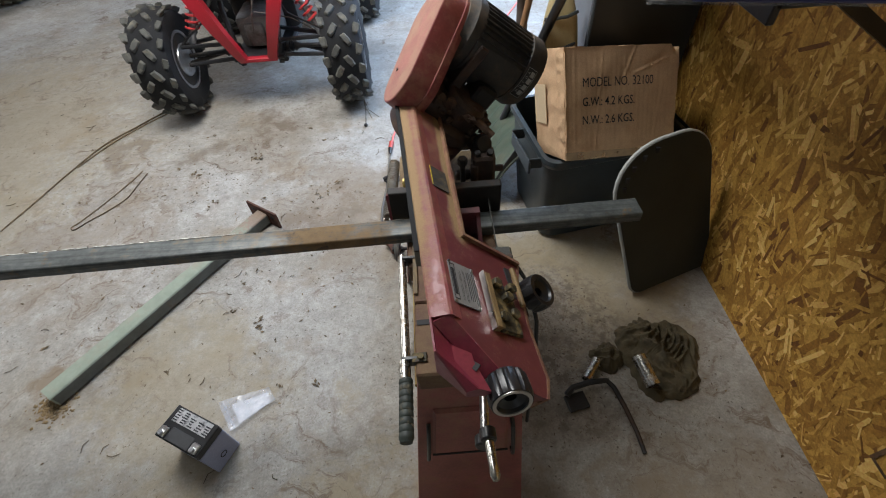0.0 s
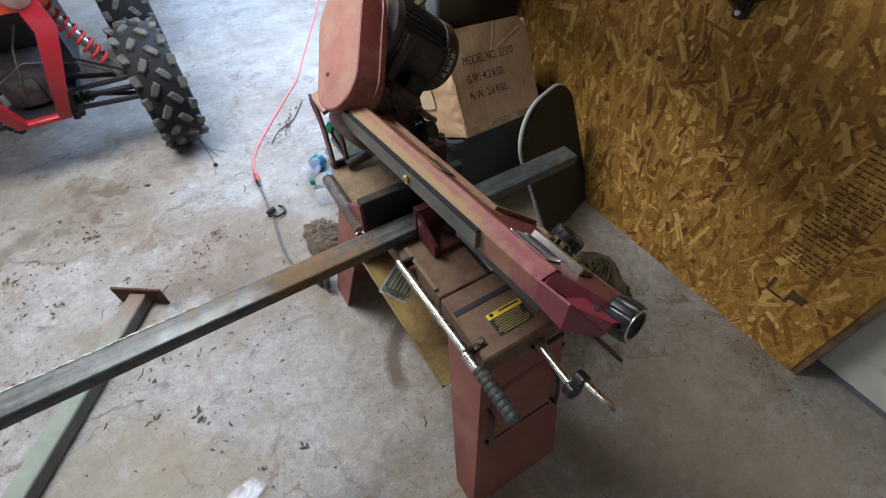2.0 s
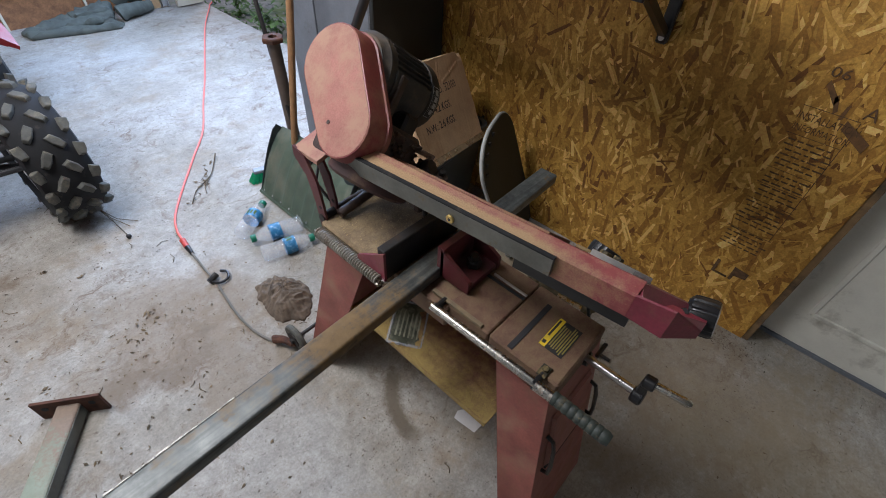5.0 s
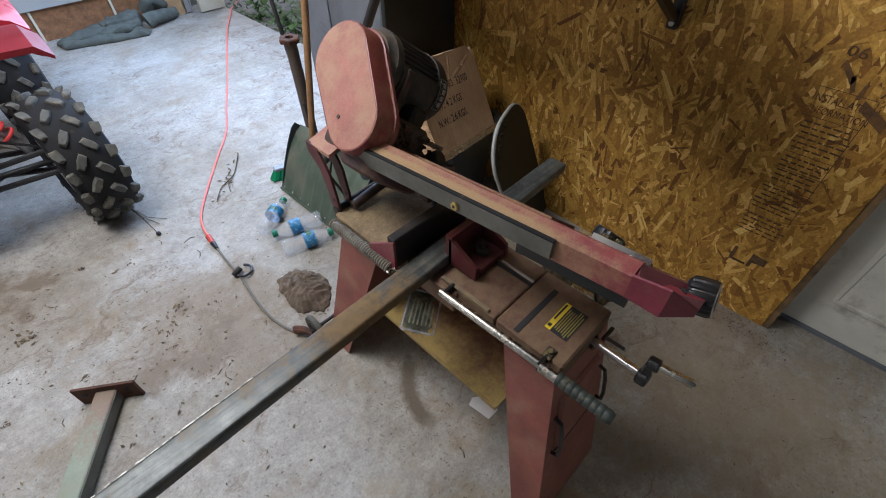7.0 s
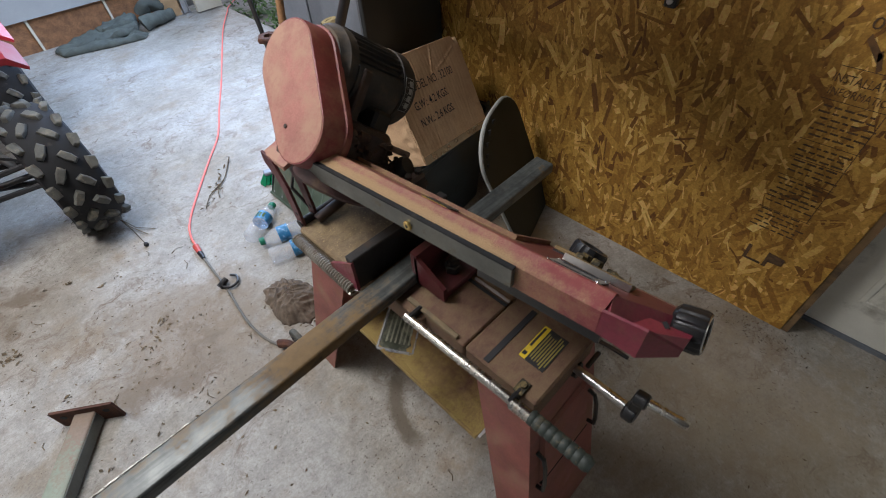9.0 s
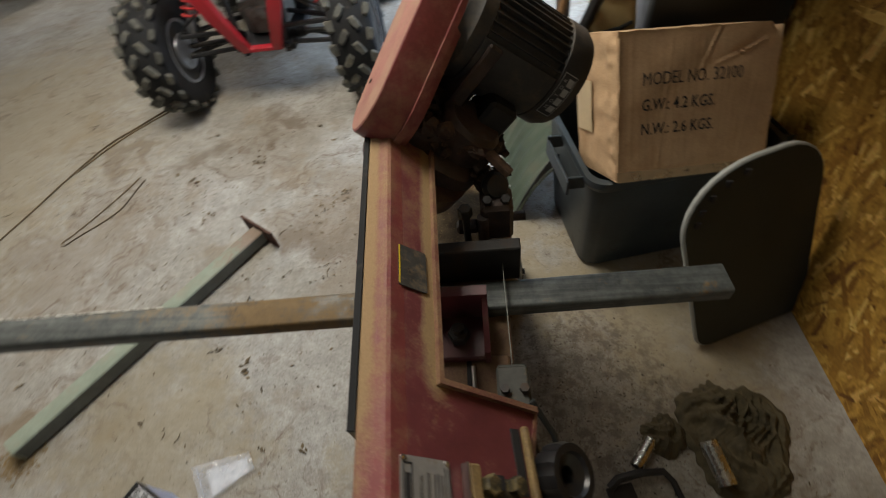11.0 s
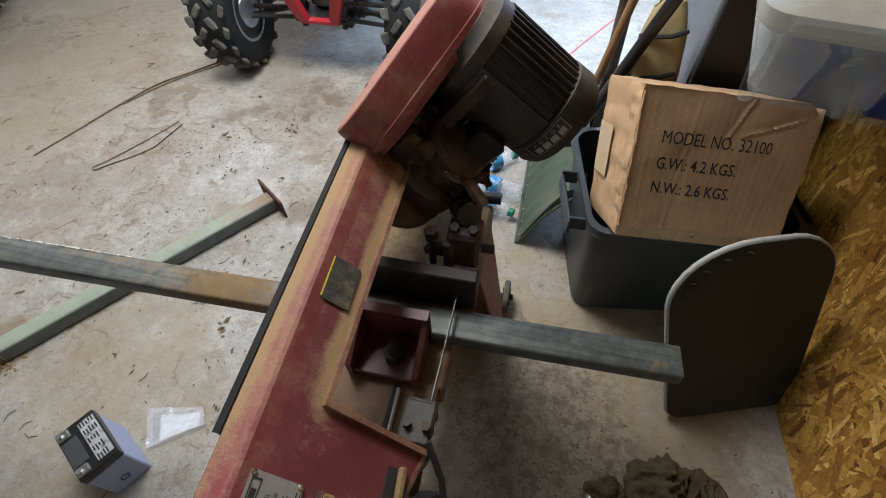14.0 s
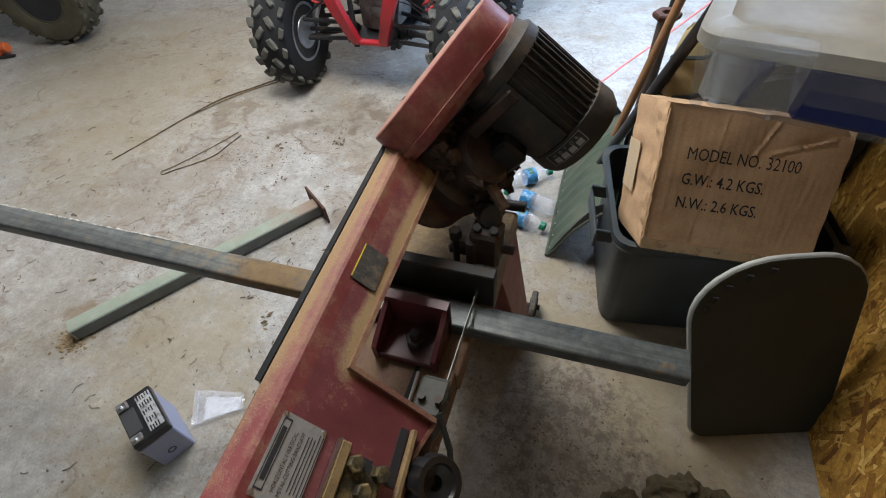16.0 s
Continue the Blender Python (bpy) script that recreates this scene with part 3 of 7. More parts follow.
wall_e = slab("wall_east", (WX, 0.535, 0), (WX + 0.10, 2.62, 2.5), OSB, label="unpainted strand board wall with printed lettering", category="wall", kind="structure")
slab("wall_east_2", (1.56, -4, 0), (1.68, 0.535, 2.5), CREAM, label="plain wall behind the steel door", category="wall", kind="structure")
slab("wall_lintel", (WX, 2.62, 2.15), (WX + 0.1, 5.2, 2.5), CREAM, label="plain wall above the open doorway", category="wall", kind="structure")
# the north, west and south wall openings are added for the fill lights
for k, (x0, x1, z0, z1) in enumerate(((-6, -4.05, 0, 2.5), (-1.35, 1.75, 0, 2.5), (-4.05, -1.35, 0, 1.02), (-4.05, -1.35, 2.2, 2.5))):
    slab("wall_north_%d" % (k + 1), (x0, 5.2, z0), (x1, 5.3, z1), PLYWOOD, label="grey wall board above brown panels", category="wall", kind="structure")
slab("wall_west_1", (-5.0, -4, 0), (-4.9, 2.9, 2.5), PLYWOOD, label="plain grey wall board", category="wall", kind="structure")
slab("wall_west_2", (-5.0, 2.9, 2.4), (-4.9, 4.9, 2.5), PLYWOOD, label="plain grey wall board over an added wide opening", category="wall", kind="structure")
slab("wall_west_3", (-5.0, 4.9, 0), (-4.9, 5.2, 2.5), PLYWOOD, label="plain grey wall board", category="wall", kind="structure")
for k, (x0, x1, z0, z1) in enumerate(((-5.0, -1.9, 0, 2.5), (0.3, 1.68, 0, 2.5), (-1.9, 0.3, 0, 0.85), (-1.9, 0.3, 2.15, 2.5))):
    slab("wall_south_%d" % (k + 1), (x0, -4.1, z0), (x1, -4, z1), PLYWOOD, label="plain grey wall board beside an added window opening", category="wall", kind="structure")
# the ceiling opening is added for the overhead fill light
cm_ = Mesh()
for lo, hi in (((-5.0, -4.1), (-0.85, 5.3)), ((0.35, -4.1), (1.75, 5.3)), ((-0.85, -4.1), (0.35, 1.65)), ((-0.85, 2.85), (0.35, 5.3))):
    cm_.box(((lo[0] + hi[0]) / 2, (lo[1] + hi[1]) / 2, 2.55), (hi[0] - lo[0], hi[1] - lo[1], 0.1))
tagged(cm_.done("ceiling", CEILING, smooth=False), "plain board ceiling with an added opening for light", "ceiling", "", "structure")

# ---- strand board details ----
random.seed(7)
fl = Mesh()
for k in range(8000):
    y, z = random.uniform(0.55, 2.6), random.uniform(0.0, 1.25)
    a = random.gauss(84, 24) if random.random() < 0.75 else random.uniform(0, 180)
    ln, wd = random.choice((random.uniform(0.015, 0.05), random.uniform(0.04, 0.11), random.uniform(0.05, 0.13))), random.choice((random.uniform(0.004, 0.014), random.uniform(0.010, 0.026)))
    c, s = math.cos(radians(a)), math.sin(radians(a))
    lift = random.uniform(0.0003, 0.0022)
    pts = []
    for u, v in ((-0.5, -0.5), (0.5, -0.42), (0.52, 0.3), (0.3, 0.5), (-0.46, 0.45)):
        u, v = u * ln * random.uniform(0.85, 1.1), v * wd * random.uniform(0.7, 1.15)
        py, pz = y + u * c - v * s, z + u * s + v * c
        pts.append((WX - lift, min(max(py, 0.537), 2.62), max(pz, 0.002)))
    fl.quad(*pts)
tagged(fl.done("strand", OSB_FLAKE, wall_e, smooth=False), kind="stuff")
# edge of the board end: dark framing in the reveal, and printed lettering


def on_wall(y0, z0):
    return lambda u, v, w=0.0: (WX - 0.0032 - w, y0 - u, z0 + v)


text_mesh("INSTALLATION", 0.028, on_wall(0.775, 0.757), "lettering", FADED_INK, wall_e, 0.72)
text_mesh("INFORMATION", 0.026, on_wall(0.77, 0.728), "lettering", FADED_INK, wall_e, 0.72)
text_mesh("06", 0.034, on_wall(0.765, 0.87), "lettering", FADED_INK, wall_e, 1.3)
text_mesh("A", 0.045, on_wall(0.655, 0.80), "lettering", FADED_INK, wall_e, 1.0)
random.seed(3)
for row in range(26):
    z = 0.70 - row * 0.0148
    if row in (6, 13, 20):
        continue
    y, bars = 0.765 - random.uniform(0, 0.012), Mesh()
    while y > 0.66:
        w = random.uniform(0.008, 0.026)
        bars.quad((WX - 0.0032, y, z), (WX - 0.0032, y - w, z), (WX - 0.0032, y - w, z + 0.0045), (WX - 0.0032, y, z + 0.0045))
        y -= w + 0.005
    bars.done("printed_line", FADED_INK, wall_e, smooth=False)
mark = Mesh().prism([(0, 0), (0.05, 0), (0.05, 0.008), (0.01, 0.008), (0.01, 0.055), (0, 0.055)], on_wall(0.735, 0.205), 0, 0.0005)
mark.prism([(0.055, 0), (0.065, 0), (0.065, 0.02), (0.10, 0.025), (0.10, 0.05), (0.055, 0.055)], on_wall(0.735, 0.205), 0, 0.0005)
mark.done("printed_mark", FADED_INK, wall_e, smooth=False)
rules = Mesh()
for z in (0.791, 0.716, 0.612, 0.560, 0.505, 0.447, 0.395):
    y0 = 0.775 if z > 0.7 else 0.768
    rules.quad((WX - 0.0032, y0, z), (WX - 0.0032, y0 - 0.125, z), (WX - 0.0032, y0 - 0.125, z + 0.0016), (WX - 0.0032, y0, z + 0.0016))
rules.quad((WX - 0.0032, 0.650, 0.395), (WX - 0.0032, 0.648, 0.395), (WX - 0.0032, 0.648, 0.79), (WX - 0.0032, 0.650, 0.79))
rules.done("printed_rule", FADED_INK, wall_e, smooth=False)
knot = Mesh()
for y0, z0, ln, wd, a in ((0.735, 0.835, 0.060, 0.016, 50), (0.715, 0.812, 0.045, 0.012, 70), (0.690, 0.800, 0.040, 0.010, 95), (0.640, 0.755, 0.085, 0.030, 35)):
    c, q_ = math.cos(radians(a)), math.sin(radians(a))
    knot.quad(*[(WX - 0.0028, y0 + u * ln * c - v * wd * q_, z0 + u * ln * q_ + v * wd * c) for u, v in ((-0.5, -0.3), (0.4, -0.5), (0.55, 0.2), (-0.35, 0.5))])
tagged(knot.done("dark_strand", surface("dark_bark_strand", (0.15, 0.075, 0.026), 0.8, vary=0.4, scale=40), wall_e, smooth=False), kind="stuff")
slab("trim_1", (WX + 0.004, 0.515, 0), (WX + 0.115, 0.535, 2.5), DARK_LUMBER, label="darkened lumber end of the board wall", category="trim", kind="structure")

# white door beside the board wall
door = thing("door_1", "closed off-white painted steel door with raised panels", "door", (1.545, 0.06, 0), kind="structure")
Mesh().box((1.548, 0.06, 1.03), (0.024, 0.90, 2.03), bevel=0.002).done("door_leaf", WHITE_DOOR, door)
for zc, zh in ((0.52, 0.72), (1.45, 0.85)):
    for yc in (0.27, -0.15):
        rim = Mesh()
        for dy, dz, sy, sz in ((0, zh / 2, 0.30, 0.018), (0, -zh / 2, 0.30, 0.018), (0.15, 0, 0.018, zh), (-0.15, 0, 0.018, zh)):
            rim.box((1.5345, yc + dy, zc + dz), (0.008, sy, sz), bevel=0.003)
        rim.done("panel_moulding", WHITE_DOOR, door)
slab("doorsill_2", (1.530, -0.40, 0), (1.56, 0.512, 0.014), GREY_METAL, label="dark metal door threshold", category="doorsill", kind="structure")

# far wall: brown lower panels between thin battens
for k in range(9):
    x0 = -3.2 + k * 0.52
    slab("panel", (x0, 5.185, 0.0), (x0 + 0.50, 5.199, 0.21), BROWN_PANEL, label="brown particle panel low on the far wall", category="panel", kind="structure")
    slab("batten", (x0 + 0.502, 5.17, 0.0), (x0 + 0.518, 5.199, 0.21), CREAM, label="thin pale batten between the panels", category="batten", kind="structure")
slab("upper_board", (-4.5, 5.15, 0.215), (-1.35, 5.198, 1.02), PLYWOOD, label="grey white board on the far wall", category="wall panel", kind="structure")
slab("upper_board", (-1.35, 5.15, 0.215), (1.29, 5.198, 2.45), PLYWOOD, label="grey white board on the far wall", category="wall panel", kind="structure")
slab("jamb_post", (1.30, 5.05, 0), (1.42, 5.198, 2.45), LUMBER, label="raw lumber post beside the doorway", category="post", kind="structure")
track = thing("door_track", "galvanised steel track of the overhead door", "door track", (1.46, 5.07, 0))
Mesh().box((1.46, 5.07, 1.2), (0.05, 0.006, 2.4)).box((1.437, 5.055, 1.2), (0.005, 0.03, 2.4)).box((1.483, 5.055, 1.2), (0.005, 0.03, 2.4)).done("rail", ALLOY, track, smooth=False)
slab("jamb_board", (1.53, 4.98, 0), (1.74, 5.02, 2.45), CREAM, label="cream painted board of the doorway", category="door jamb", kind="structure")

# ---- metal-cutting bandsaw ----
saw = thing("bandsaw", "red horizontal metal-cutting bandsaw covered in sawdust on sheet legs", "bandsaw", (0.545, 1.15, 0))
BZ = 0.600
bed = Mesh()
bed.box((0.538, 0.903, BZ - 0.03), (0.172, 0.15, 0.06), bevel=0.004)
bed = bed.done("bed", DECK, saw)
for c, s, b in (((0.538, 1.03, BZ - 0.03), (0.172, 0.10, 0.06), 0.003), ((0.535, 1.15, BZ - 0.033), (0.19, 0.15, 0.054), 0.003), ((0.535, 1.335, BZ - 0.03), (0.225, 0.225, 0.06), 0.006)):
    Mesh().box(c, s, bevel=b).done("bed_section", DECK_FAR if c[1] > 1.3 else DECK, bed)


def dust_sheet(x0, x1, y0, y1, z, h, cover, seed):
    """A thin uneven layer of sawdust that comes through in patches above a flat surface."""
    dm, n, k = Mesh(), 60, 60
    vs = [[dm.bm.verts.new((x0 + (x1 - x0) * i / n, y0 + (y1 - y0) * j / k,
           z + h * (cover + noise.noise(Vector((i * 0.17, j * 0.17, seed))) + 0.45 * noise.noise(Vector((i * 0.9, j * 0.9, seed + 5.0)))) - 3 * h * (max(abs(2 * i / n - 1), abs(2 * j / k - 1)) ** 8))) for j in range(k + 1)] for i in range(n + 1)]
    for i in range(n):
        for j in range(k):
            dm.bm.faces.new((vs[i][j], vs[i + 1][j], vs[i + 1][j + 1], vs[i][j + 1]))
    return dm


dust_sheet(0.425, 0.645, 1.245, 1.445, BZ, 0.0022, 0.75, 2.0).done("sawdust_layer", DECK_FAR, bed)
Mesh().box((0.523, 0.934, BZ + 0.0005), (0.134, 0.011, 0.002)).box((0.566, 1.040, BZ + 0.0005), (0.007, 0.12, 0.002)).done("slot", INK, bed)
Mesh().box((0.456, 1.060, BZ + 0.003), (0.009, 0.125, 0.006), bevel=0.001).done("gib", RAIL_DUST, bed)
random.seed(8)
grit = Mesh()
for k in range(900):
    x, y = random.uniform(0.43, 0.64), 1.24 + 0.205 * random.random() ** 0.8
    a, r = random.uniform(0, 6.28), random.choice((0.0008, 0.001, 0.0014, 0.002))
    u, v = Vector((r * math.cos(a), r * math.sin(a), 0.3 * r)), Vector((-0.6 * r * math.sin(a), 0.6 * r * math.cos(a), -0.2 * r))
    c = Vector((x, y, BZ + 0.0035))
    grit.quad(c - u, c - v, c + u, c + v)
tagged(grit.done("sawdust_grains", SAWDUST, bed, smooth=False), kind="stuff")
# warning label on the bed
lab = Mesh().box((0.540, 0.878, BZ + 0.0006), (0.076, 0.048, 0.0012)).done("warning_label", INK, bed, smooth=False)
Mesh().box((0.540, 0.896, BZ + 0.0015), (0.076, 0.012, 0.0008)).done("label_header", YELLOW, lab, smooth=False)
bars = Mesh()
for r in range(7):
    bars.box((0.540 + random.uniform(-0.003, 0.003), 0.886 - r * 0.0047, BZ + 0.0014), (random.uniform(0.055, 0.070), 0.0024, 0.0006))
tagged(bars.done("lettering", OLIVE, lab, smooth=False), kind="stuff")
Mesh().box((0.551, 0.898, BZ + 0.002), (0.045, 0.004, 0.0006)).box((0.512, 0.897, BZ + 0.002), (0.008, 0.007, 0.0006)).done("header_mark", INK, lab, smooth=False)


def leg(name, top, foot, far):
    """One folded sheet leg: top = x0, x1, y0, y1 at the bed, foot the same on the floor; open on its inner side."""
    zt, t = BZ - 0.055, 0.004
    T = [Vector((top[0], top[2], zt)), Vector((top[1], top[2], zt)), Vector((top[1], top[3], zt)), Vector((top[0], top[3], zt))]
    F = [Vector((foot[0], foot[2], 0)), Vector((foot[1], foot[2], 0)), Vector((foot[1], foot[3], 0)), Vector((foot[0], foot[3], 0))]
    c = sum(F, Vector()) / 4
    made = None
    sides = ((0, 1), (3, 0), (1, 2)) if not far else ((2, 3), (3, 0), (1, 2))
    for a, b in sides:
        n = (F[b] - F[a]).cross(T[a] - F[a]).normalized() * t
        if n.dot(F[a] - c) > 0:
            n = -n
        q = [F[a], F[b], T[b], T[a]]
        sheet = Mesh().loft([[p for p in q], [p + n for p in q]])
        if made is None:
            made = sheet.done(name, LEG, saw, angle=20)
        else:
            sheet.done("side_sheet", LEG, made, angle=20)
    return made


legn = leg("leg", (0.450, 0.642, 0.832, 0.950), (0.398, 0.665, 0.738, 0.815), False)
leg("leg", (0.435, 0.645, 1.31, 1.445), (0.375, 0.695, 1.475, 1.570), True)
# raised cover on the near leg with two wire handles
def on_leg(u, w, d=0.0):
    """u across, w up from the floor, d out from the near face."""
    k = w / (BZ - 0.055)
    x0, x1 = 0.398 + k * (0.450 - 0.398), 0.665 + k * (0.642 - 0.665)
    return Vector((x0 + u * (x1 - x0), 0.738 + k * 0.094 - d, w))


pl = Mesh().loft([[on_leg(u, w, 0.001) for u, w in ((0.14, 0.30), (0.86, 0.30), (0.86, 0.47), (0.14, 0.47))], [on_leg(u, w, 0.008) for u, w in ((0.17, 0.31), (0.83, 0.31), (0.83, 0.465), (0.17, 0.465))]])
pl.done("cover_plate", LEG, legn, smooth=False)
Mesh().sweep([on_leg(0.14, 0.297, 0.004), on_leg(0.86, 0.297, 0.004)], 0.0025, 6).done("seam", INK, legn)
for u in (0.10, 0.90):
    Mesh().sweep([on_leg(u, 0.30, 0.002), on_leg(u, 0.305, 0.016), on_leg(u, 0.335, 0.02), on_leg(u, 0.39, 0.02), on_leg(u, 0.415, 0.016), on_leg(u, 0.42, 0.002)], 0.0045, 8).done("wire_handle", BLACK, legn)
# shelf between the legs, with sawdust
tray = Mesh().box((0.508, 1.16, 0.325), (0.160, 0.46, 0.004)).box((0.428, 1.16, 0.331), (0.004, 0.46, 0.016)).box((0.588, 1.16, 0.331), (0.004, 0.46, 0.016)).done("shelf", SHELF_DUST, saw, smooth=False)
dust_sheet(0.432, 0.585, 0.95, 1.38, 0.327, 0.0016, 0.85, 9.0).done("sawdust_layer", SHELF_DUST, tray)
# wheels on the far feet
Mesh().cyl((0.345, 1.60, 0.05), (0.70, 1.60, 0.05), 0.006).done("axle", IRON, saw)
for x in (0.345, 0.695):
    wh = Mesh().lathe([(0.028, -0.009), (0.046, -0.009), (0.050, -0.005), (0.050, 0.005), (0.046, 0.009), (0.028, 0.009)], (x, 1.60, 0.05), (1, 0, 0), 24, closed=True).done("wheel", RUBBER_TOP, saw)
    Mesh().cyl((x - 0.012, 1.60, 0.05), (x + 0.012, 1.60, 0.05), 0.028, n=16).cyl((x - 0.02, 1.60, 0.05), (x + 0.02, 1.60, 0.05), 0.009, n=8).done("hub", IRON, wh)

# vise
jaw = Mesh().box((0.530, 1.219, BZ + 0.040), (0.246, 0.022, 0.080), bevel=0.002)
jaw = jaw.done("fixed_jaw", IRON, saw)
Mesh().box((0.530, 1.247, BZ + 0.010), (0.22, 0.034, 0.020), bevel=0.004).done("jaw_base", DECK_FAR, jaw)
Mesh().loft([[(0.403, y, BZ + a), (0.409, y, BZ + a)] + [(0.409, y, BZ + b), (0.403, y, BZ + b)] for y, a, b in ((1.207, 0.0, 0.078), (1.29, 0.0, 0.02))]).done("jaw_end", RED, saw, smooth=False)
mj = Mesh().loft([[(0.494, y, BZ + 0.002), (0.598, y, BZ + 0.002), (0.598, y, BZ + h), (0.494, y, BZ + h)] for y, h in ((1.15, 0.078), (1.134, 0.078))])
mj.box((0.546, 1.107, BZ + 0.009), (0.09, 0.075, 0.014), bevel=0.002)
# jaw red darkened for the shade it stands in, with grime over it
JAW = surface("greasy_shaded_red_jaw", (0.085, 0.017, 0.02), 0.45, vary=0.35, dirt=(0.07, 0.05, 0.03), dirt_amount=0.3, dirt_scale=20)
mj = mj.done("movable_jaw", JAW, saw, angle=20)
for x in (0.498, 0.594):
    Mesh().loft([[(x - 0.004, 1.141, BZ + 0.002), (x + 0.004, 1.141, BZ + 0.002), (x + 0.004, 1.141, BZ + 0.073), (x - 0.004, 1.141, BZ + 0.073)], [(x - 0.004, 1.067, BZ + 0.002), (x + 0.004, 1.067, BZ + 0.002), (x + 0.004, 1.067, BZ + 0.035), (x - 0.004, 1.067, BZ + 0.035)]]).done("jaw_cheek", JAW, mj, smooth=False)
Mesh().cyl((0.554, 1.102, BZ + 0.016), (0.554, 1.102, BZ + 0.034), 0.016, n=6, bevel=0.002).cyl((0.554, 1.102, BZ + 0.034), (0.554, 1.102, BZ + 0.046), 0.008, n=12).done("jaw_bolt", IRON, mj)
Mesh().cyl((0.575, 0.98, BZ + 0.003), (0.572, 1.06, BZ + 0.008), 0.003, n=8).done("vise_rod", STEEL, saw)
scr = Mesh().cyl((0.570, 0.838, 0.556), (0.560, 0.722, 0.570), 0.008, n=14).done("vise_screw", STEEL, saw)
Mesh().cyl((0.573, 0.835, 0.548), (0.574, 0.822, 0.55), 0.015, n=14).box((0.605, 0.815, 0.556), (0.04, 0.008, 0.008), bevel=0.002).done("screw_collar", IRON, saw)
Mesh().cyl((0.559, 0.732, 0.565), (0.558, 0.712, 0.567), 0.016, n=14, bevel=0.003).box((0.5605, 0.722, 0.585), (0.016, 0.016, 0.045), bevel=0.003).cyl((0.563, 0.728, 0.608), (0.563, 0.708, 0.611), 0.013, n=14, bevel=0.002).done("crank_arm", BLACK, scr)
Mesh().lathe([(0.0065, 0), (0.0075, 0.008), (0.0068, 0.04), (0.0078, 0.055), (0.0045, 0.062)], (0.563, 0.712, 0.611), (0.05, -1, 0.12), 14).done("crank_handle", CHROME, scr)
# long chrome carrying rod with a ribbed grip
rod = Mesh().cyl((0.428, 1.10, 0.598), (0.436, 0.80, 0.594), 0.0085, n=16).cyl((0.432, 0.86, 0.594), (0.4365, 0.74, 0.594), 0.0105, n=16).done("carrying_rod", CHROME, saw)
gp = [(0.009, 0)]
for k in range(9):
    gp += [(0.0122, 0.003 + k * 0.0115), (0.0126, 0.006 + k * 0.0115), (0.0122, 0.010 + k * 0.0115), (0.0113, 0.0115 + k * 0.0115)]
Mesh().lathe(gp + [(0.010, 0.108)], (0.4345, 0.828, 0.594), (0.0, -1, 0.0), 16).done("grip", surface("worn_green_black_grip", (0.028, 0.036, 0.030), 0.6, vary=0.35, scale=40, dirt=(0.16, 0.13, 0.08), dirt_amount=0.25, dirt_scale=60), rod)
for y, z in ((0.862, 0.594), (1.09, 0.598)):
    Mesh().box((0.443, y, z - 0.003), (0.030, 0.009, 0.026), bevel=0.002).done("rod_clip", BLACK, saw)
Mesh().box((0.460, 0.862, BZ + 0.002), (0.026, 0.018, 0.004), bevel=0.001).cyl((0.462, 0.862, BZ + 0.004), (0.462, 0.862, BZ + 0.009), 0.006, n=6).done("rod_clip", BLOCK, saw)

# counter spring
N = 30
a, b = Vector((0.408, 1.432, 0.585)), Vector((0.400, 1.215, 0.60))
axis = (b - a).normalized()
side = axis.cross(Vector((0, 0, 1))).normalized()
up = side.cross(axis)
coil = [a + (b - a) * (i / (N * 10)) + 0.0120 * (math.cos(i * 2 * math.pi / 10) * side + math.sin(i * 2 * math.pi / 10) * up) for i in range(N * 10 + 1)]
Mesh().sweep(coil, 0.0027, 6).done("spring", surface("dull_spring_steel", (0.36, 0.33, 0.28), 0.45, 0.7, vary=0.3, dirt=(0.20, 0.13, 0.08), dirt_amount=0.3, dirt_scale=40), saw)
Mesh().sweep([b, b + Vector((0.012, -0.02, -0.004)), b + Vector((0.022, -0.02, -0.012))], 0.002, 6).done("spring_hook", STEEL, saw)

# ---- the bow: its face slopes down towards the wall ----
TV, TN = Vector((0.755, 0, -0.656)), Vector((0.656, 0, 0.755))
RB = Matrix.Rotation(radians(4.6), 3, "Z") @ Matrix.Rotation(radians(41.0), 3, "Y")


def ridge(y, dx=0.0, dz=0.0):
    return Vector((0.4965 + 0.08 * (1.09 - y) + dx, y, 0.835 + 0.025 * (1.09 - y) + dz))


def bow(v, y, w=0.0):
    return ridge(y) + v * TV + (w - 0.003) * TN


# back beam, a hollow section with a flat dusty top
sec = [(-0.028, -0.050), (-0.028, -0.0075), (-0.0255, -0.005), (-0.001, 0.0), (0.003, -0.0015), (0.014, -0.016), (0.014, -0.050)]
low = [(-0.028, -0.050), (-0.028, -0.006), (-0.0255, -0.004), (-0.0225, -0.010), (-0.006, -0.026), (0.016, -0.032), (0.016, -0.050)]
brow = [(-0.028, -0.056), (-0.028, -0.001), (-0.0255, 0.001), (-0.0225, -0.006), (-0.004, -0.028), (0.020, -0.034), (0.020, -0.056)]
tip = [(0.004, -0.057), (0.004, -0.044), (0.006, -0.041), (0.019, -0.036), (0.022, -0.037), (0.035, -0.047), (0.035, -0.057)]
beam = Mesh().loft([[ridge(y, a, b) for a, b in sec] for y in (0.795, 0.93, 1.40)]).done("bow_beam", RED_BACK, saw, angle=25)
Mesh().loft([[ridge(y, a + k, b) for a, b in s] for y, s, k in ((0.796, low, 0.0), (0.744, brow, 0.0), (0.708, tip, 0.0))]).done("bow_nose", RED, saw, angle=25)
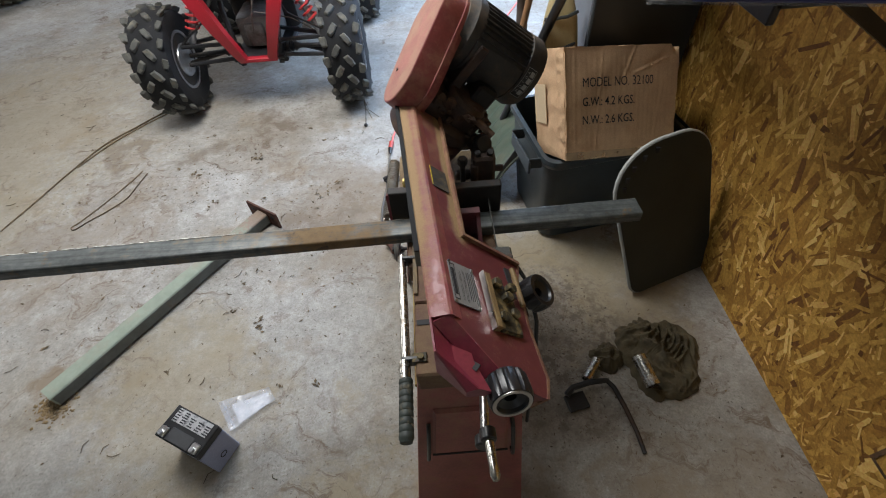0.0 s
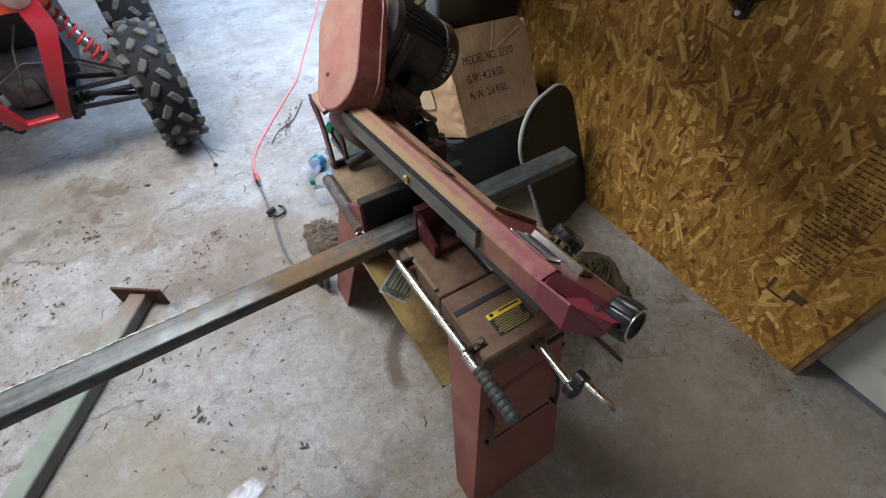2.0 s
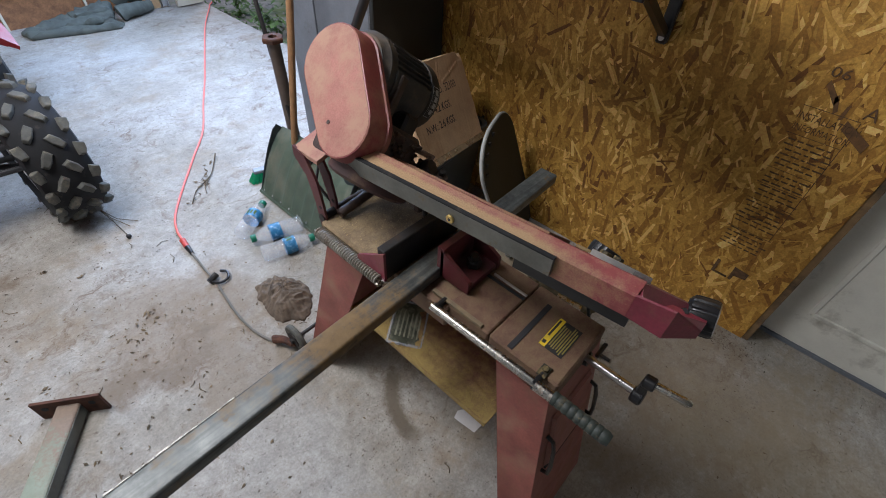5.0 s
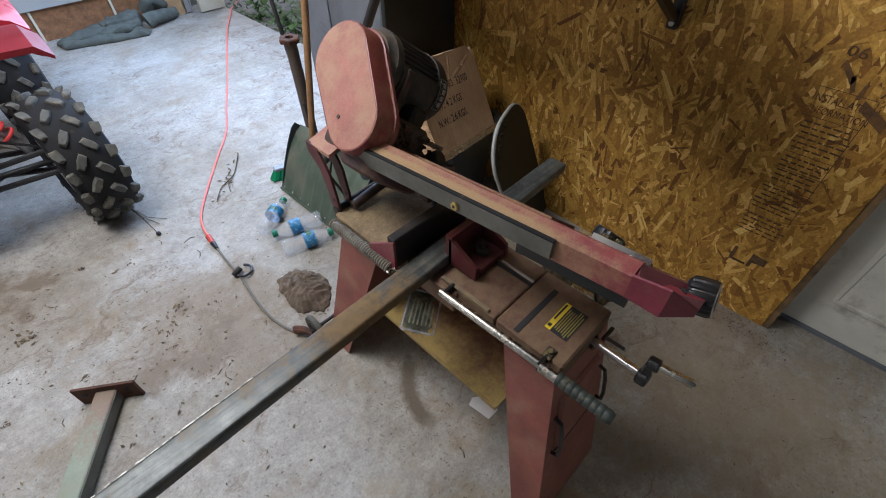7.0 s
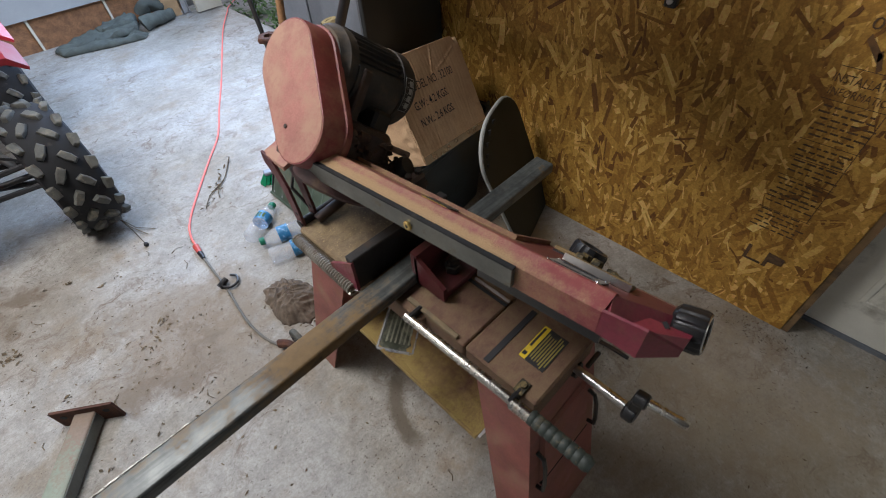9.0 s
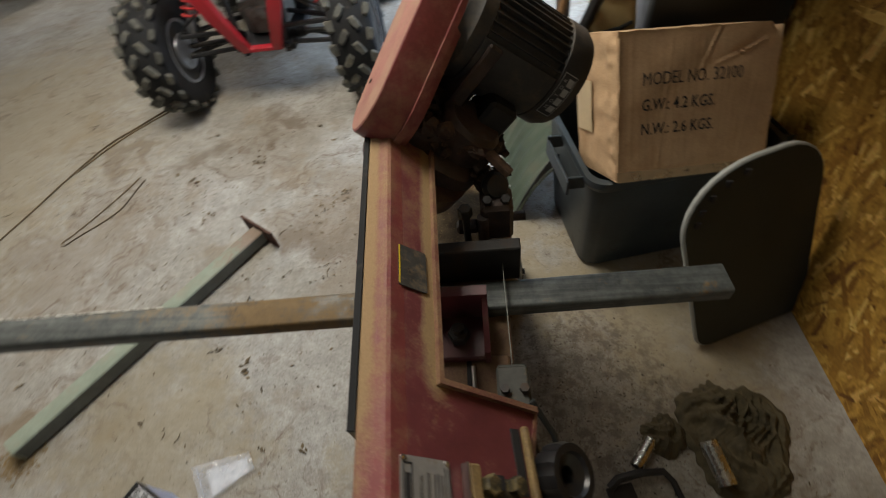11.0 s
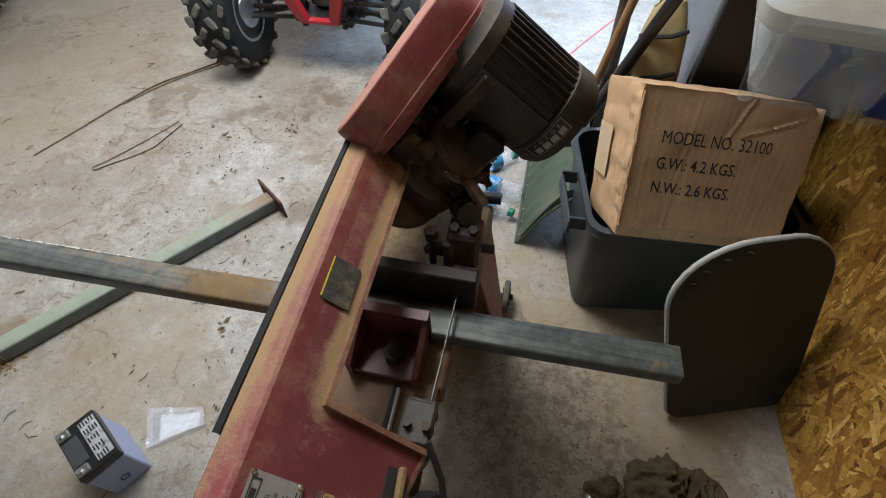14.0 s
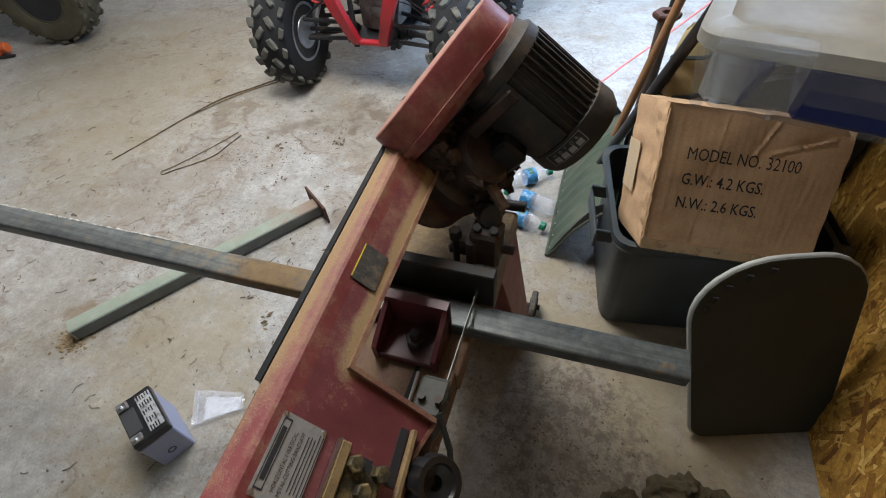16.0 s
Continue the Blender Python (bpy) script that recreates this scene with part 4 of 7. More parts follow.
# sloping web and wide front plate
face = [(0.0, 1.36), (0.0, 0.797), (0.0687, 0.737), (0.085, 0.722), (0.149, 0.714), (0.162, 0.745), (0.156, 0.831), (0.164, 0.92), (0.178, 0.956), (0.0545, 0.961), (0.069, 1.25), (0.070, 1.36)]
web = Mesh().prism(face, lambda u, v, w: bow(u, v, w), -0.006, 0.0).done("bow_plate", RED_BEAM, saw, angle=20)
# lip along the inner edge and down-turned flange
lip = Mesh()
for (v0, y0), (v1, y1), (dv, dy_) in (((0.069, 1.36), (0.0545, 0.961), (0.005, 0.0)), ((0.0545, 0.961), (0.178, 0.956), (0.0, 0.006))):
    lip.loft([[bow(v, y, -0.001), bow(v + dv, y + dy_, -0.001), bow(v + dv, y + dy_, 0.007), bow(v, y, 0.007)] for v, y in ((v0, y0), (v1, y1))])
lip.done("bow_lip", LIP, web)
flange = Mesh()
edge = [(0.070, 1.36), (0.0565, 0.963), (0.178, 0.958), (0.164, 0.92), (0.156, 0.831), (0.162, 0.745), (0.149, 0.714)]
for (v0, y0), (v1, y1) in zip(edge, edge[1:]):
    flange.loft([[bow(v, y, 0.001), bow(v + 0.005, y, 0.001), bow(v + 0.005, y, -0.032), bow(v, y, -0.032)] for v, y in ((v0, y0), (v1, y1))])
flange.done("bow_flange", LIP, web, angle=20)
# front wedge between the nose and the plate
front = Mesh()
front.loft([[bow(0.0, 0.797, -0.002), bow(0.0687, 0.737, -0.002), bow(0.085, 0.722, -0.002), bow(0.149, 0.714, -0.002)],
            [bow(0.0, 0.80, -0.03), bow(0.0687, 0.742, -0.03), bow(0.085, 0.726, -0.024), bow(0.149, 0.718, -0.024)]], caps=False)
A_, B_, C_, D_ = bow(0.0, 0.797, 0.0005), bow(0.0687, 0.737, 0.0005), Vector((0.556, 0.731, 0.785)), ridge(0.788, -0.0245, -0.006)
front.loft([[A_, B_, C_, D_], [p + Vector((0.004, 0.012, -0.008)) for p in (A_, B_, C_, D_)]])
front.done("bow_wedge", RED, web, angle=20)
# black box that paints the shade in the nose recess
Mesh().box(ridge(0.742, 0.016, -0.0365), (0.022, 0.010, 0.003), Matrix.Rotation(radians(-40), 3, "Z")).done("shadow_slot", INK, web)
# dark blade guard bar along the left side, with a brass screw
gb = Mesh().loft([[ridge(y, a, b) for a, b in ((-0.0360, -0.043), (-0.0285, -0.045), (-0.0285, -0.007), (-0.0350, -0.007), (-0.0360, -0.009))] for y in (0.913, 1.36)]).done("guard_bar", STRIP, saw, smooth=False)
# thin black strip added to keep the bar's top dark
Mesh().loft([[ridge(y, a, b) for a, b in ((-0.0362, -0.0085), (-0.0287, -0.0085), (-0.0287, -0.0055), (-0.0355, -0.0055))] for y in (0.912, 1.361)]).done("bar_edge", RUBBER, gb, smooth=False)
sc = ridge(1.096, -0.0360, -0.030)
Mesh().cyl(sc, sc + Vector((-0.0045, 0, 0)), 0.008, n=14, bevel=0.001).done("brass_screw", BRASS, gb)
Mesh().cyl(sc + Vector((-0.0045, 0, 0)), sc + Vector((-0.005, 0, 0)), 0.003, n=6).done("screw_recess", INK, gb)
Mesh().loft([[ridge(y, a, b) for a, b in ((-0.020, -0.080), (-0.012, -0.080), (-0.012, -0.048), (-0.020, -0.048))] for y in (0.79, 0.98)]).cyl(ridge(0.80, -0.012, -0.066), ridge(0.748, -0.006, -0.066), 0.003, n=8).done("lower_guard", BLACK, saw, smooth=False)

# name plate, with rivets and printed lines
def plate(name, c, w, h, mat, parent):
    v, y = c
    return Mesh().prism(rounded(w, h, 0.002, 2), lambda p, q, d: bow(v + p, y + q, d), 0.0008, 0.0025).done(name, mat, parent, smooth=False)


np_ = plate("name_plate", (0.0365, 0.857), 0.048, 0.074, WHITE_PLATE, web)
def plate_text(v0, y0):
    # lines run along the bow, their tops towards the ridge
    return lambda u, t: on_plate(v0 - t, y0 + u, 0.003)


def on_plate(v, y, w):
    return bow(0.0125 + (v - 0.012) * 0.775, 0.821 + (y - 0.788) * 0.73, w)


bm_ = Mesh()
for y0, y1, v0, v1 in ((0.795, 0.881, 0.0155, 0.0165), (0.795, 0.881, 0.0255, 0.0265), (0.795, 0.797, 0.0155, 0.0265), (0.879, 0.881, 0.0155, 0.0265), (0.806, 0.870, 0.018, 0.024)):
    bm_.loft([[on_plate(v0, y0, 0.0026), on_plate(v1, y0, 0.0026), on_plate(v1, y1, 0.0026), on_plate(v0, y1, 0.0026)], [on_plate(v0, y0, 0.003), on_plate(v1, y0, 0.003), on_plate(v1, y1, 0.003), on_plate(v0, y1, 0.003)]])
for k in range(5):
    v, n = 0.0535 + k * 0.0045, random.uniform(0.03, 0.042)
    bm_.loft([[on_plate(v, 0.838 - n, d), on_plate(v + 0.0010, 0.838 - n, d), on_plate(v + 0.0010, 0.838 + n, d), on_plate(v, 0.838 + n, d)] for d in (0.0026, 0.003)])
tagged(bm_.done("lettering", INK, np_, smooth=False), kind="stuff")
text_mesh("HORIZONTAL / VERTICAL", 0.0074, plate_text(0.0395, 0.798), "plate_lettering", INK, np_, 0.83)
text_mesh("METAL-CUTTING BANDSAW", 0.0074, plate_text(0.0485, 0.796), "plate_lettering", INK, np_, 0.80)
for v in (0.0155, 0.0705):
    for y in (0.791, 0.885):
        p = on_plate(v, y, 0.0024)
        Mesh().lathe([(0.0026, 0), (0.002, 0.0014), (0.0003, 0.0019)], p, TN, 10).done("rivet", STEEL, np_)
wl_ = plate("warning_plate", (0.0315, 1.089), 0.036, 0.055, surface("grimy_grey_label", (0.042, 0.040, 0.036), 0.6, vary=0.4, scale=60, dirt=(0.16, 0.12, 0.07), dirt_amount=0.35, dirt_scale=90), web)
Mesh().loft([[bow(v, y, d) for v, y in ((0.0138, 1.063), (0.0155, 1.063), (0.0155, 1.115), (0.0138, 1.115))] for d in (0.0026, 0.003)]).done("label_edge", YELLOW, wl_, smooth=False)

# blade tension block with bolts, guide knob, tension knob
RAIL = dusted("brass_rail_under_sawdust", (0.16, 0.10, 0.045), (0.36, 0.25, 0.10), (), 0.5, 0.2)
Mesh().box(bow(0.0815, 0.845, 0.006), (0.013, 0.097, 0.012), RB, bevel=0.002).done("guide_rail", RAIL, saw)
Mesh().box(bow(0.155, 0.900, 0.004), (0.008, 0.076, 0.008), RB, bevel=0.002).done("guide_rail", RAIL, saw)
Mesh().box(bow(0.0745, 0.845, 0.0065), (0.0012, 0.098, 0.010), RB).done("rail_edge", STEEL, saw)
Mesh().box(bow(0.1445, 0.905, 0.0005), (0.010, 0.060, 0.002), RB).done("adjusting_slot", INK, saw)
sld = Mesh().box(bow(0.111, 0.842, 0.003), (0.046, 0.088, 0.007), RB, bevel=0.003)
sld = sld.done("tension_slide", BLOCK, saw)
for v, y in ((0.096, 0.878), (0.1265, 0.880), (0.113, 0.858), (0.125, 0.836), (0.098, 0.822)):
    p = bow(v, y, 0.006)
    Mesh().cyl(p, p + TN * (0.012 if y > 0.85 else 0.006), 0.009, n=6, bevel=0.0015).done("bolt", BLOCK, sld)
Mesh().box(bow(0.109, 0.882, 0.0068), (0.014, 0.012, 0.002), RB).done("square_hole", INK, sld)
p = Vector((0.645, 0.899, 0.704))
kw = Vector((0.66, -0.10, 0.75)).normalized()
def knob(name, p, way, r, h, n_ribs, parent, mat=BLACK):
    q = Vector(way).to_track_quat("Z", "Y")
    km = Mesh()
    rings = []
    for s, z in ((0.72, 0.0), (0.96, 0.006), (1.0, 0.012), (1.0, h - 0.006), (0.93, h), (0.70, h), (0.62, h - 0.004), (0.28, h - 0.009), (0.22, h - 0.02)):
        ring = []
        for i in range(n_ribs * 6):
            rib = 1.0 - (0.085 if (i % 6) in (0, 1) and 0.95 < s <= 1.0 else 0.0)
            a_ = 2 * math.pi * i / (n_ribs * 6)
            ring.append(Vector(p) + q @ Vector((r * s * rib * math.cos(a_), r * s * rib * math.sin(a_), z)))
        rings.append(ring)
    km.loft(rings)
    return km.done(name, mat, parent, angle=28)


knob("guide_knob", p + kw * 0.006, kw, 0.0295, 0.032, 8, saw)
Mesh().cyl(p - kw * 0.02, p + kw * 0.014, 0.010, n=12).done("knob_stem", IRON, saw)
tk = knob("tension_knob", (0.582, 0.736, 0.775), (0.12, -1, 0.22), 0.029, 0.040, 12, saw)
Mesh().lathe([(0.021, 0), (0.0255, 0), (0.0255, 0.002), (0.021, 0.002)], Vector((0.582, 0.736, 0.775)) + Vector((0.12, -1, 0.22)).normalized() * 0.0395, (0.12, -1, 0.22), 28, closed=True).done("knob_ring", STEEL, tk)
Mesh().cyl((0.580, 0.755, 0.771), (0.583, 0.730, 0.776), 0.010, n=12).done("tension_screw", IRON, saw)

# blade, guide arm and guides
Mesh().loft([[(x, y, z) for x, z in ((0.6245, 0.632), (0.6255, 0.632), (0.6255, 0.645), (0.6245, 0.645))] for y in (0.99, 1.27)]).done("blade", STRIP, saw, smooth=False)
ga = Mesh().box((0.622, 0.995, 0.692), (0.038, 0.05, 0.016), bevel=0.003).cyl((0.622, 0.985, 0.684), (0.622, 1.0, 0.655), 0.017, n=18, bevel=0.002).box((0.622, 1.018, 0.672), (0.034, 0.010, 0.05), bevel=0.002).done("front_guide", surface("grey_green_cast_guide", (0.040, 0.040, 0.034), 0.6, 0.2, vary=0.4, scale=40, dirt=(0.15, 0.115, 0.06), dirt_amount=0.2, dirt_scale=50), saw)
for x in (0.612, 0.634):
    Mesh().cyl((x, 0.99, 0.70), (x, 0.99, 0.708), 0.0055, n=6).done("guide_bolt", IRON, ga)
Mesh().loft([[bow(v, y, w) for v, w in ((0.13, -0.034), (0.192, -0.034), (0.192, -0.016), (0.13, -0.016))] for y in (0.868, 0.965)]).done("guide_arm", GREASE, saw)
rg = Mesh().box((0.622, 1.285, 0.675), (0.05, 0.05, 0.075), bevel=0.006).cyl((0.60, 1.262, 0.695), (0.60, 1.262, 0.64), 0.009, n=12).box((0.575, 1.275, 0.66), (0.035, 0.02, 0.02), bevel=0.004).cyl((0.648, 1.29, 0.66), (0.668, 1.29, 0.66), 0.008, n=10).done("rear_guide", GREASE, saw)
Mesh().lathe([(0.006, -0.011), (0.019, -0.010), (0.021, -0.003), (0.021, 0.004), (0.017, 0.011), (0.004, 0.011)], (0.622, 1.300, 0.722), (0.35, -0.75, 0.55), 20).done("guide_bearing", IRON, rg)
for x in (0.608, 0.636):
    Mesh().cyl((x, 1.276, 0.710), (x, 1.272, 0.722), 0.008, n=6, bevel=0.001).done("guide_nut", IRON, rg)
Mesh().cyl((0.574, 1.262, 0.640), (0.574, 1.262, 0.712), 0.006, n=12).cyl((0.574, 1.262, 0.700), (0.574, 1.262, 0.718), 0.011, n=6, bevel=0.0015).done("side_bolt", IRON, rg)

Mesh().sweep([(0.640, 0.975, 0.705), (0.662, 0.945, 0.680), (0.674, 0.905, 0.62), (0.676, 0.875, 0.53), (0.671, 0.85, 0.42), (0.668, 0.83, 0.33)], 0.0038, 8).done("coolant_hose", DARK_METAL, saw)
Mesh().lathe([(0.006, -0.012), (0.018, -0.011), (0.019, -0.003), (0.018, 0.0), (0.021, 0.003), (0.020, 0.011), (0.006, 0.012)], (0.622, 0.968, 0.672), (0.1, -0.5, 0.85), 20).done("guide_bearing", STRIP, saw)
# gear housing at the back of the bow, caked with oily chips
GUARD = surface("brown_red_wheel_guard", (0.062, 0.026, 0.022), 0.6, vary=0.3, dirt=(0.13, 0.085, 0.05), dirt_amount=0.35, dirt_scale=22, grain_amount=0.3)
gh = Mesh().lathe([(0.02, -0.035), (0.070, -0.035), (0.080, -0.028), (0.080, 0.006), (0.070, 0.016), (0.03, 0.020)], bow(0.105, 1.375, -0.008), TN, 28)
gh.lathe([(0.045, 0.0), (0.050, 0.02), (0.050, 0.06), (0.042, 0.068)], bow(0.115, 1.365, -0.005), TN, 20)
gh.box(bow(0.08, 1.40, -0.02), (0.17, 0.11, 0.05), RB, bevel=0.008, seg=2)
gh.box(bow(0.145, 1.375, 0.02), (0.06, 0.06, 0.06), RB, bevel=0.008, seg=2)
gh.box(bow(0.055, 1.345, 0.012), (0.05, 0.055, 0.045), RB, bevel=0.008, seg=2)
gh = gh.jitter(0.002, 60).done("gear_housing", GREASE, saw, angle=40)
random.seed(29)
cake = Mesh()
for k in range(260):
    p = bow(random.uniform(0.02, 0.19), random.uniform(1.315, 1.42), random.uniform(-0.02, 0.045))
    r = random.choice((0.005, 0.006, 0.008, 0.010, 0.013))
    made = bmesh.ops.create_icosphere(cake.bm, subdivisions=2, radius=r, matrix=Matrix.Translation(p) @ RB.to_4x4() @ Matrix.Diagonal((1.0, random.uniform(0.6, 1.2), random.uniform(0.45, 0.9), 1)))
    for v in made["verts"]:
        v.co += 0.6 * r * noise.noise_vector(v.co * 90) + 0.55 * r * noise.noise_vector(v.co * 240)
tagged(cake.done("chip_cake", surface("oily_chip_cake", (0.048, 0.029, 0.021), 0.75, vary=0.6, scale=40, dirt=(0.11, 0.065, 0.04), dirt_amount=0.35, dirt_scale=45, bumps=1.0, grain=220), gh, smooth=False), kind="stuff")
for k in range(7):
    a_ = radians(40 * k + 15)
    p = bow(0.105 + 0.070 * math.cos(a_), 1.375 + 0.065 * math.sin(a_), 0.008)
    Mesh().cyl(p, p + TN * random.uniform(0.010, 0.020), random.uniform(0.006, 0.009), n=6, bevel=0.001).done("housing_bolt", GREASE, gh)
Mesh().lathe([(0.02, -0.045), (0.082, -0.042), (0.088, -0.036), (0.088, -0.004), (0.082, 0.0), (0.02, 0.001)], bow(0.080, 1.350, -0.028), TN, 36).done("wheel_guard", GUARD, saw)
Mesh().box(bow(0.150, 1.335, 0.040), (0.095, 0.020, 0.012), RB @ Matrix.Rotation(radians(-35), 3, "Z"), bevel=0.002).jitter(0.001, 60).done("motor_mount_bar", surface("dusty_brown_bar", (0.16, 0.10, 0.07), 0.8, vary=0.4, scale=40, dirt=(0.05, 0.03, 0.02), dirt_amount=0.3, dirt_scale=30), saw)

# pulley cover and motor
MA = Vector((0.754, -0.013, -0.657)).normalized()   # square to the cover, towards the motor
LA = Vector((0.451, 0.737, 0.503))
LA = (LA - LA.dot(MA) * MA).normalized()          # the cover's long axis
SA = MA.cross(LA).normalized()
CC = Vector((0.4903, 1.4177, 0.8995))              # middle of the cover's face


def stadium(r0, r1, d, grow=0.0, n=14):
    out = []
    for i in range(n + 1):
        a_ = -math.pi / 2 + math.pi * i / n
        out.append(((r1 + grow) * math.sin(a_), d + (r1 + grow) * math.cos(a_)))
    for i in range(n + 1):
        a_ = math.pi / 2 + math.pi * i / n
        out.append(((r0 + grow) * math.sin(a_), -d + (r0 + grow) * math.cos(a_)))
    return out


def cov(u, v, w):
    return CC + u * SA + v * LA + w * MA


rings = [(-0.004, 0.0), (-0.001, 0.0010), (0.0, 0.0035), (0.002, 0.030), (0.003, 0.046), (0.007, 0.047), (0.007, 0.056), (0.0, 0.057), (0.0, 0.066), (-0.02, 0.070)]
side_cov = Mesh().loft([[cov(u, v, w) for u, v in stadium(0.0645, 0.0715, 0.070, g)] for g, w in rings]).done("pulley_cover", surface("dull_red_cover_side", (0.20, 0.038, 0.038), 0.45, dirt=(0.30, 0.14, 0.095), dirt_amount=0.4, dirt_scale=16, vary=0.2, grain_amount=0.3), saw, angle=40)
Mesh().loft([[cov(u, v, w) for u, v in stadium(0.0645, 0.0715, 0.070, g)] for g, w in ((-0.0030, 0.0008), (-0.0036, -0.0004), (-0.010, -0.0008))]).done("cover_face", COVER, side_cov)
p = cov(-0.0745, 0.01, 0.05)
Mesh().lathe([(0.004, -0.012), (0.0095, -0.010), (0.0105, -0.004), (0.0105, 0.004), (0.007, 0.008)], p, -SA, 14).done("cover_knob", IRON, side_cov)
for k in (-0.052,):
    Mesh().cyl(cov(-0.03, k, -0.0015), cov(-0.03, k, -0.0025), 0.004, n=10).done("cover_mark", GREASE, side_cov)
MA = Vector((0.79, 0.02, -0.61)).normalized()      # the motor hangs a little steeper
m0 = Vector((0.6004, 1.4635, 0.8906))
mot = Mesh().lathe([(0.04, -0.034), (0.066, -0.032), (0.070, -0.020), (0.0765, -0.014), (0.0765, 0.006), (0.071, 0.010), (0.071, 0.127), (0.080, 0.131), (0.081, 0.160), (0.074, 0.175), (0.045, 0.181)], m0, MA, 40).done("motor", MOTOR, saw)
Mesh().box((0.583, 1.430, 0.838), (0.022, 0.11, 0.15), RB, bevel=0.003).box((0.560, 1.455, 0.80), (0.07, 0.05, 0.05), RB, bevel=0.004).done("motor_bracket", GREASE, saw)
q = MA.to_track_quat("Z", "Y")
for i in range(40):
    a_ = 2 * math.pi * i / 40
    out, tang = q @ Vector((math.cos(a_), math.sin(a_), 0)), q @ Vector((-math.sin(a_), math.cos(a_), 0))
    f = Mesh()
    f.loft([[m0 + MA * z + out * r + tang * s for r, s in ((0.069, -0.0014), (0.0785, -0.0009), (0.0785, 0.0009), (0.069, 0.0014))] for z in (0.004, 0.129)])
    f.done("fin", MOTOR, mot, smooth=False)


def motor_band(deg, z, r=0.0815):
    a_ = radians(deg)
    return m0 + MA * (z - 0.028) + (q @ Vector((math.cos(a_), math.sin(a_), 0))) * r


# the data label faces up and towards the front of the saw
best = min(range(360), key=lambda d: (motor_band(d, 0.21) - (m0 + MA * 0.182)).normalized().dot(Vector((0.25, 0.85, -0.30)).normalized()))
lm = Mesh()
lm.loft([[motor_band(best - 26 + k * 8.6, z, r) for z, r in ((0.162, 0.0808), (0.186, 0.0808), (0.186, 0.0818), (0.162, 0.0818))] for k in range(7)])
ml = lm.done("motor_label", surface("black_motor_label", (0.025, 0.025, 0.026), 0.45, vary=0.3), mot, smooth=False)
PALE_PRINT = surface("grimy_pale_print", (0.36, 0.36, 0.34), 0.5, vary=0.3, scale=60)
lm = Mesh()
for d0, d1, z0, z1 in [(best - 25, best + 24.6, 0.1625, 0.1632), (best - 25, best + 24.6, 0.1848, 0.1855), (best - 25, best - 24.2, 0.1625, 0.1855), (best + 23.8, best + 24.6, 0.1625, 0.1855)] + [(best - 21 + 10.6 * k, best - 13 + 10.6 * k, 0.1735, 0.1830) for k in range(4)]:
    n = max(1, int((d1 - d0) / 6))
    lm.loft([[motor_band(d0 + (d1 - d0) * k / n, z, r) for z, r in ((z0, 0.0819), (z1, 0.0819), (z1, 0.0823), (z0, 0.0823))] for k in range(n + 1)])
tagged(lm.done("lettering", PALE_PRINT, ml, smooth=False), kind="stuff")
for k, letter in enumerate("MOTOR"):
    text_mesh(letter, 0.0080, lambda u, v: motor_band(best + 16 - 8.0 * k - u / 0.0815 * 57.3, 0.1715 - v, 0.0824), "printing", PALE_PRINT, ml, 1.0)
Mesh().loft([[motor_band(best - 14 + 7.5 * k, z, r) for z, r in ((0.032, 0.068), (0.032, 0.0800), (0.038, 0.0815), (0.150, 0.0815), (0.156, 0.0800), (0.156, 0.068))] for k in range(12)]).done("terminal_box", MOTOR, mot, angle=40)
Mesh().sweep([m0 + MA * 0.15 + TN * 0.02, m0 + MA * 0.06 - TN * 0.10, Vector((0.60, 1.50, 0.72)), Vector((0.50, 1.53, 0.70)), Vector((0.46, 1.50, 0.66)), Vector((0.48, 1.43, 0.58))], 0.004, 7).done("power_cord", BLACK, saw)
Mesh().box((0.625, 1.40, 0.785), (0.05, 0.07, 0.06), RB, bevel=0.006).done("switch_box", IRON, saw)

# pivot bracket: two slotted plates and the pivot pin
PIVOT = surface("dull_maroon_bracket", (0.085, 0.022, 0.024), 0.5, vary=0.3, dirt=(0.16, 0.08, 0.055), dirt_amount=0.3, dirt_scale=18)
for x in (0.436, 0.470):
    pm = Mesh()
    prof = [(1.435, 0.565), (1.462, 0.565), (1.470, 0.64), (1.487, 0.70), (1.522, 0.735), (1.522, 0.760), (1.482, 0.752), (1.452, 0.70), (1.442, 0.64)]
    pm.prism(prof, lambda u, v, w: Vector((x + w, u, v)), -0.003, 0.003)
    pb = pm.done("pivot_plate", PIVOT, saw, smooth=False)
    for y, z in ((1.452, 0.60), (1.453, 0.63), (1.450, 0.585)):
        Mesh().cyl((x - 0.0035, y, z), (x + 0.0035, y, z), 0.0045, n=10).done("bolt_hole", INK, pb)
Mesh().loft([[(x, y, z) for x, z in ((0.436, 0.757), (0.50, 0.775), (0.50, 0.765), (0.436, 0.748))] for y in (1.44, 1.52)]).done("pivot_cap", COVER, saw, smooth=False)
Mesh().cyl((0.43, 1.452, 0.600), (0.66, 1.452, 0.61), 0.011, n=14).done("pivot_pin", IRON, saw)
Mesh().cyl((0.46, 1.42, 0.615), (0.62, 1.41, 0.65), 0.012, n=14).jitter(0.002, 60).done("hydraulic_rod", GREASE, saw)

# ---- long rectangular tube in the vise ----
tube = thing("steel_tube", "long rusty grey rectangular steel tube clamped in the vise", "steel tube", (-0.3, 1.18, 0.56))
ca, cb = Vector((-1.75, 1.095, 0.6499)), Vector((0.955, 1.1795, 0.6007))
dx = (cb - ca).normalized()
dy = Vector((-dx.y, dx.x, 0)).normalized()
dz = dx.cross(dy)
W2, H2 = 0.0252, 0.0138


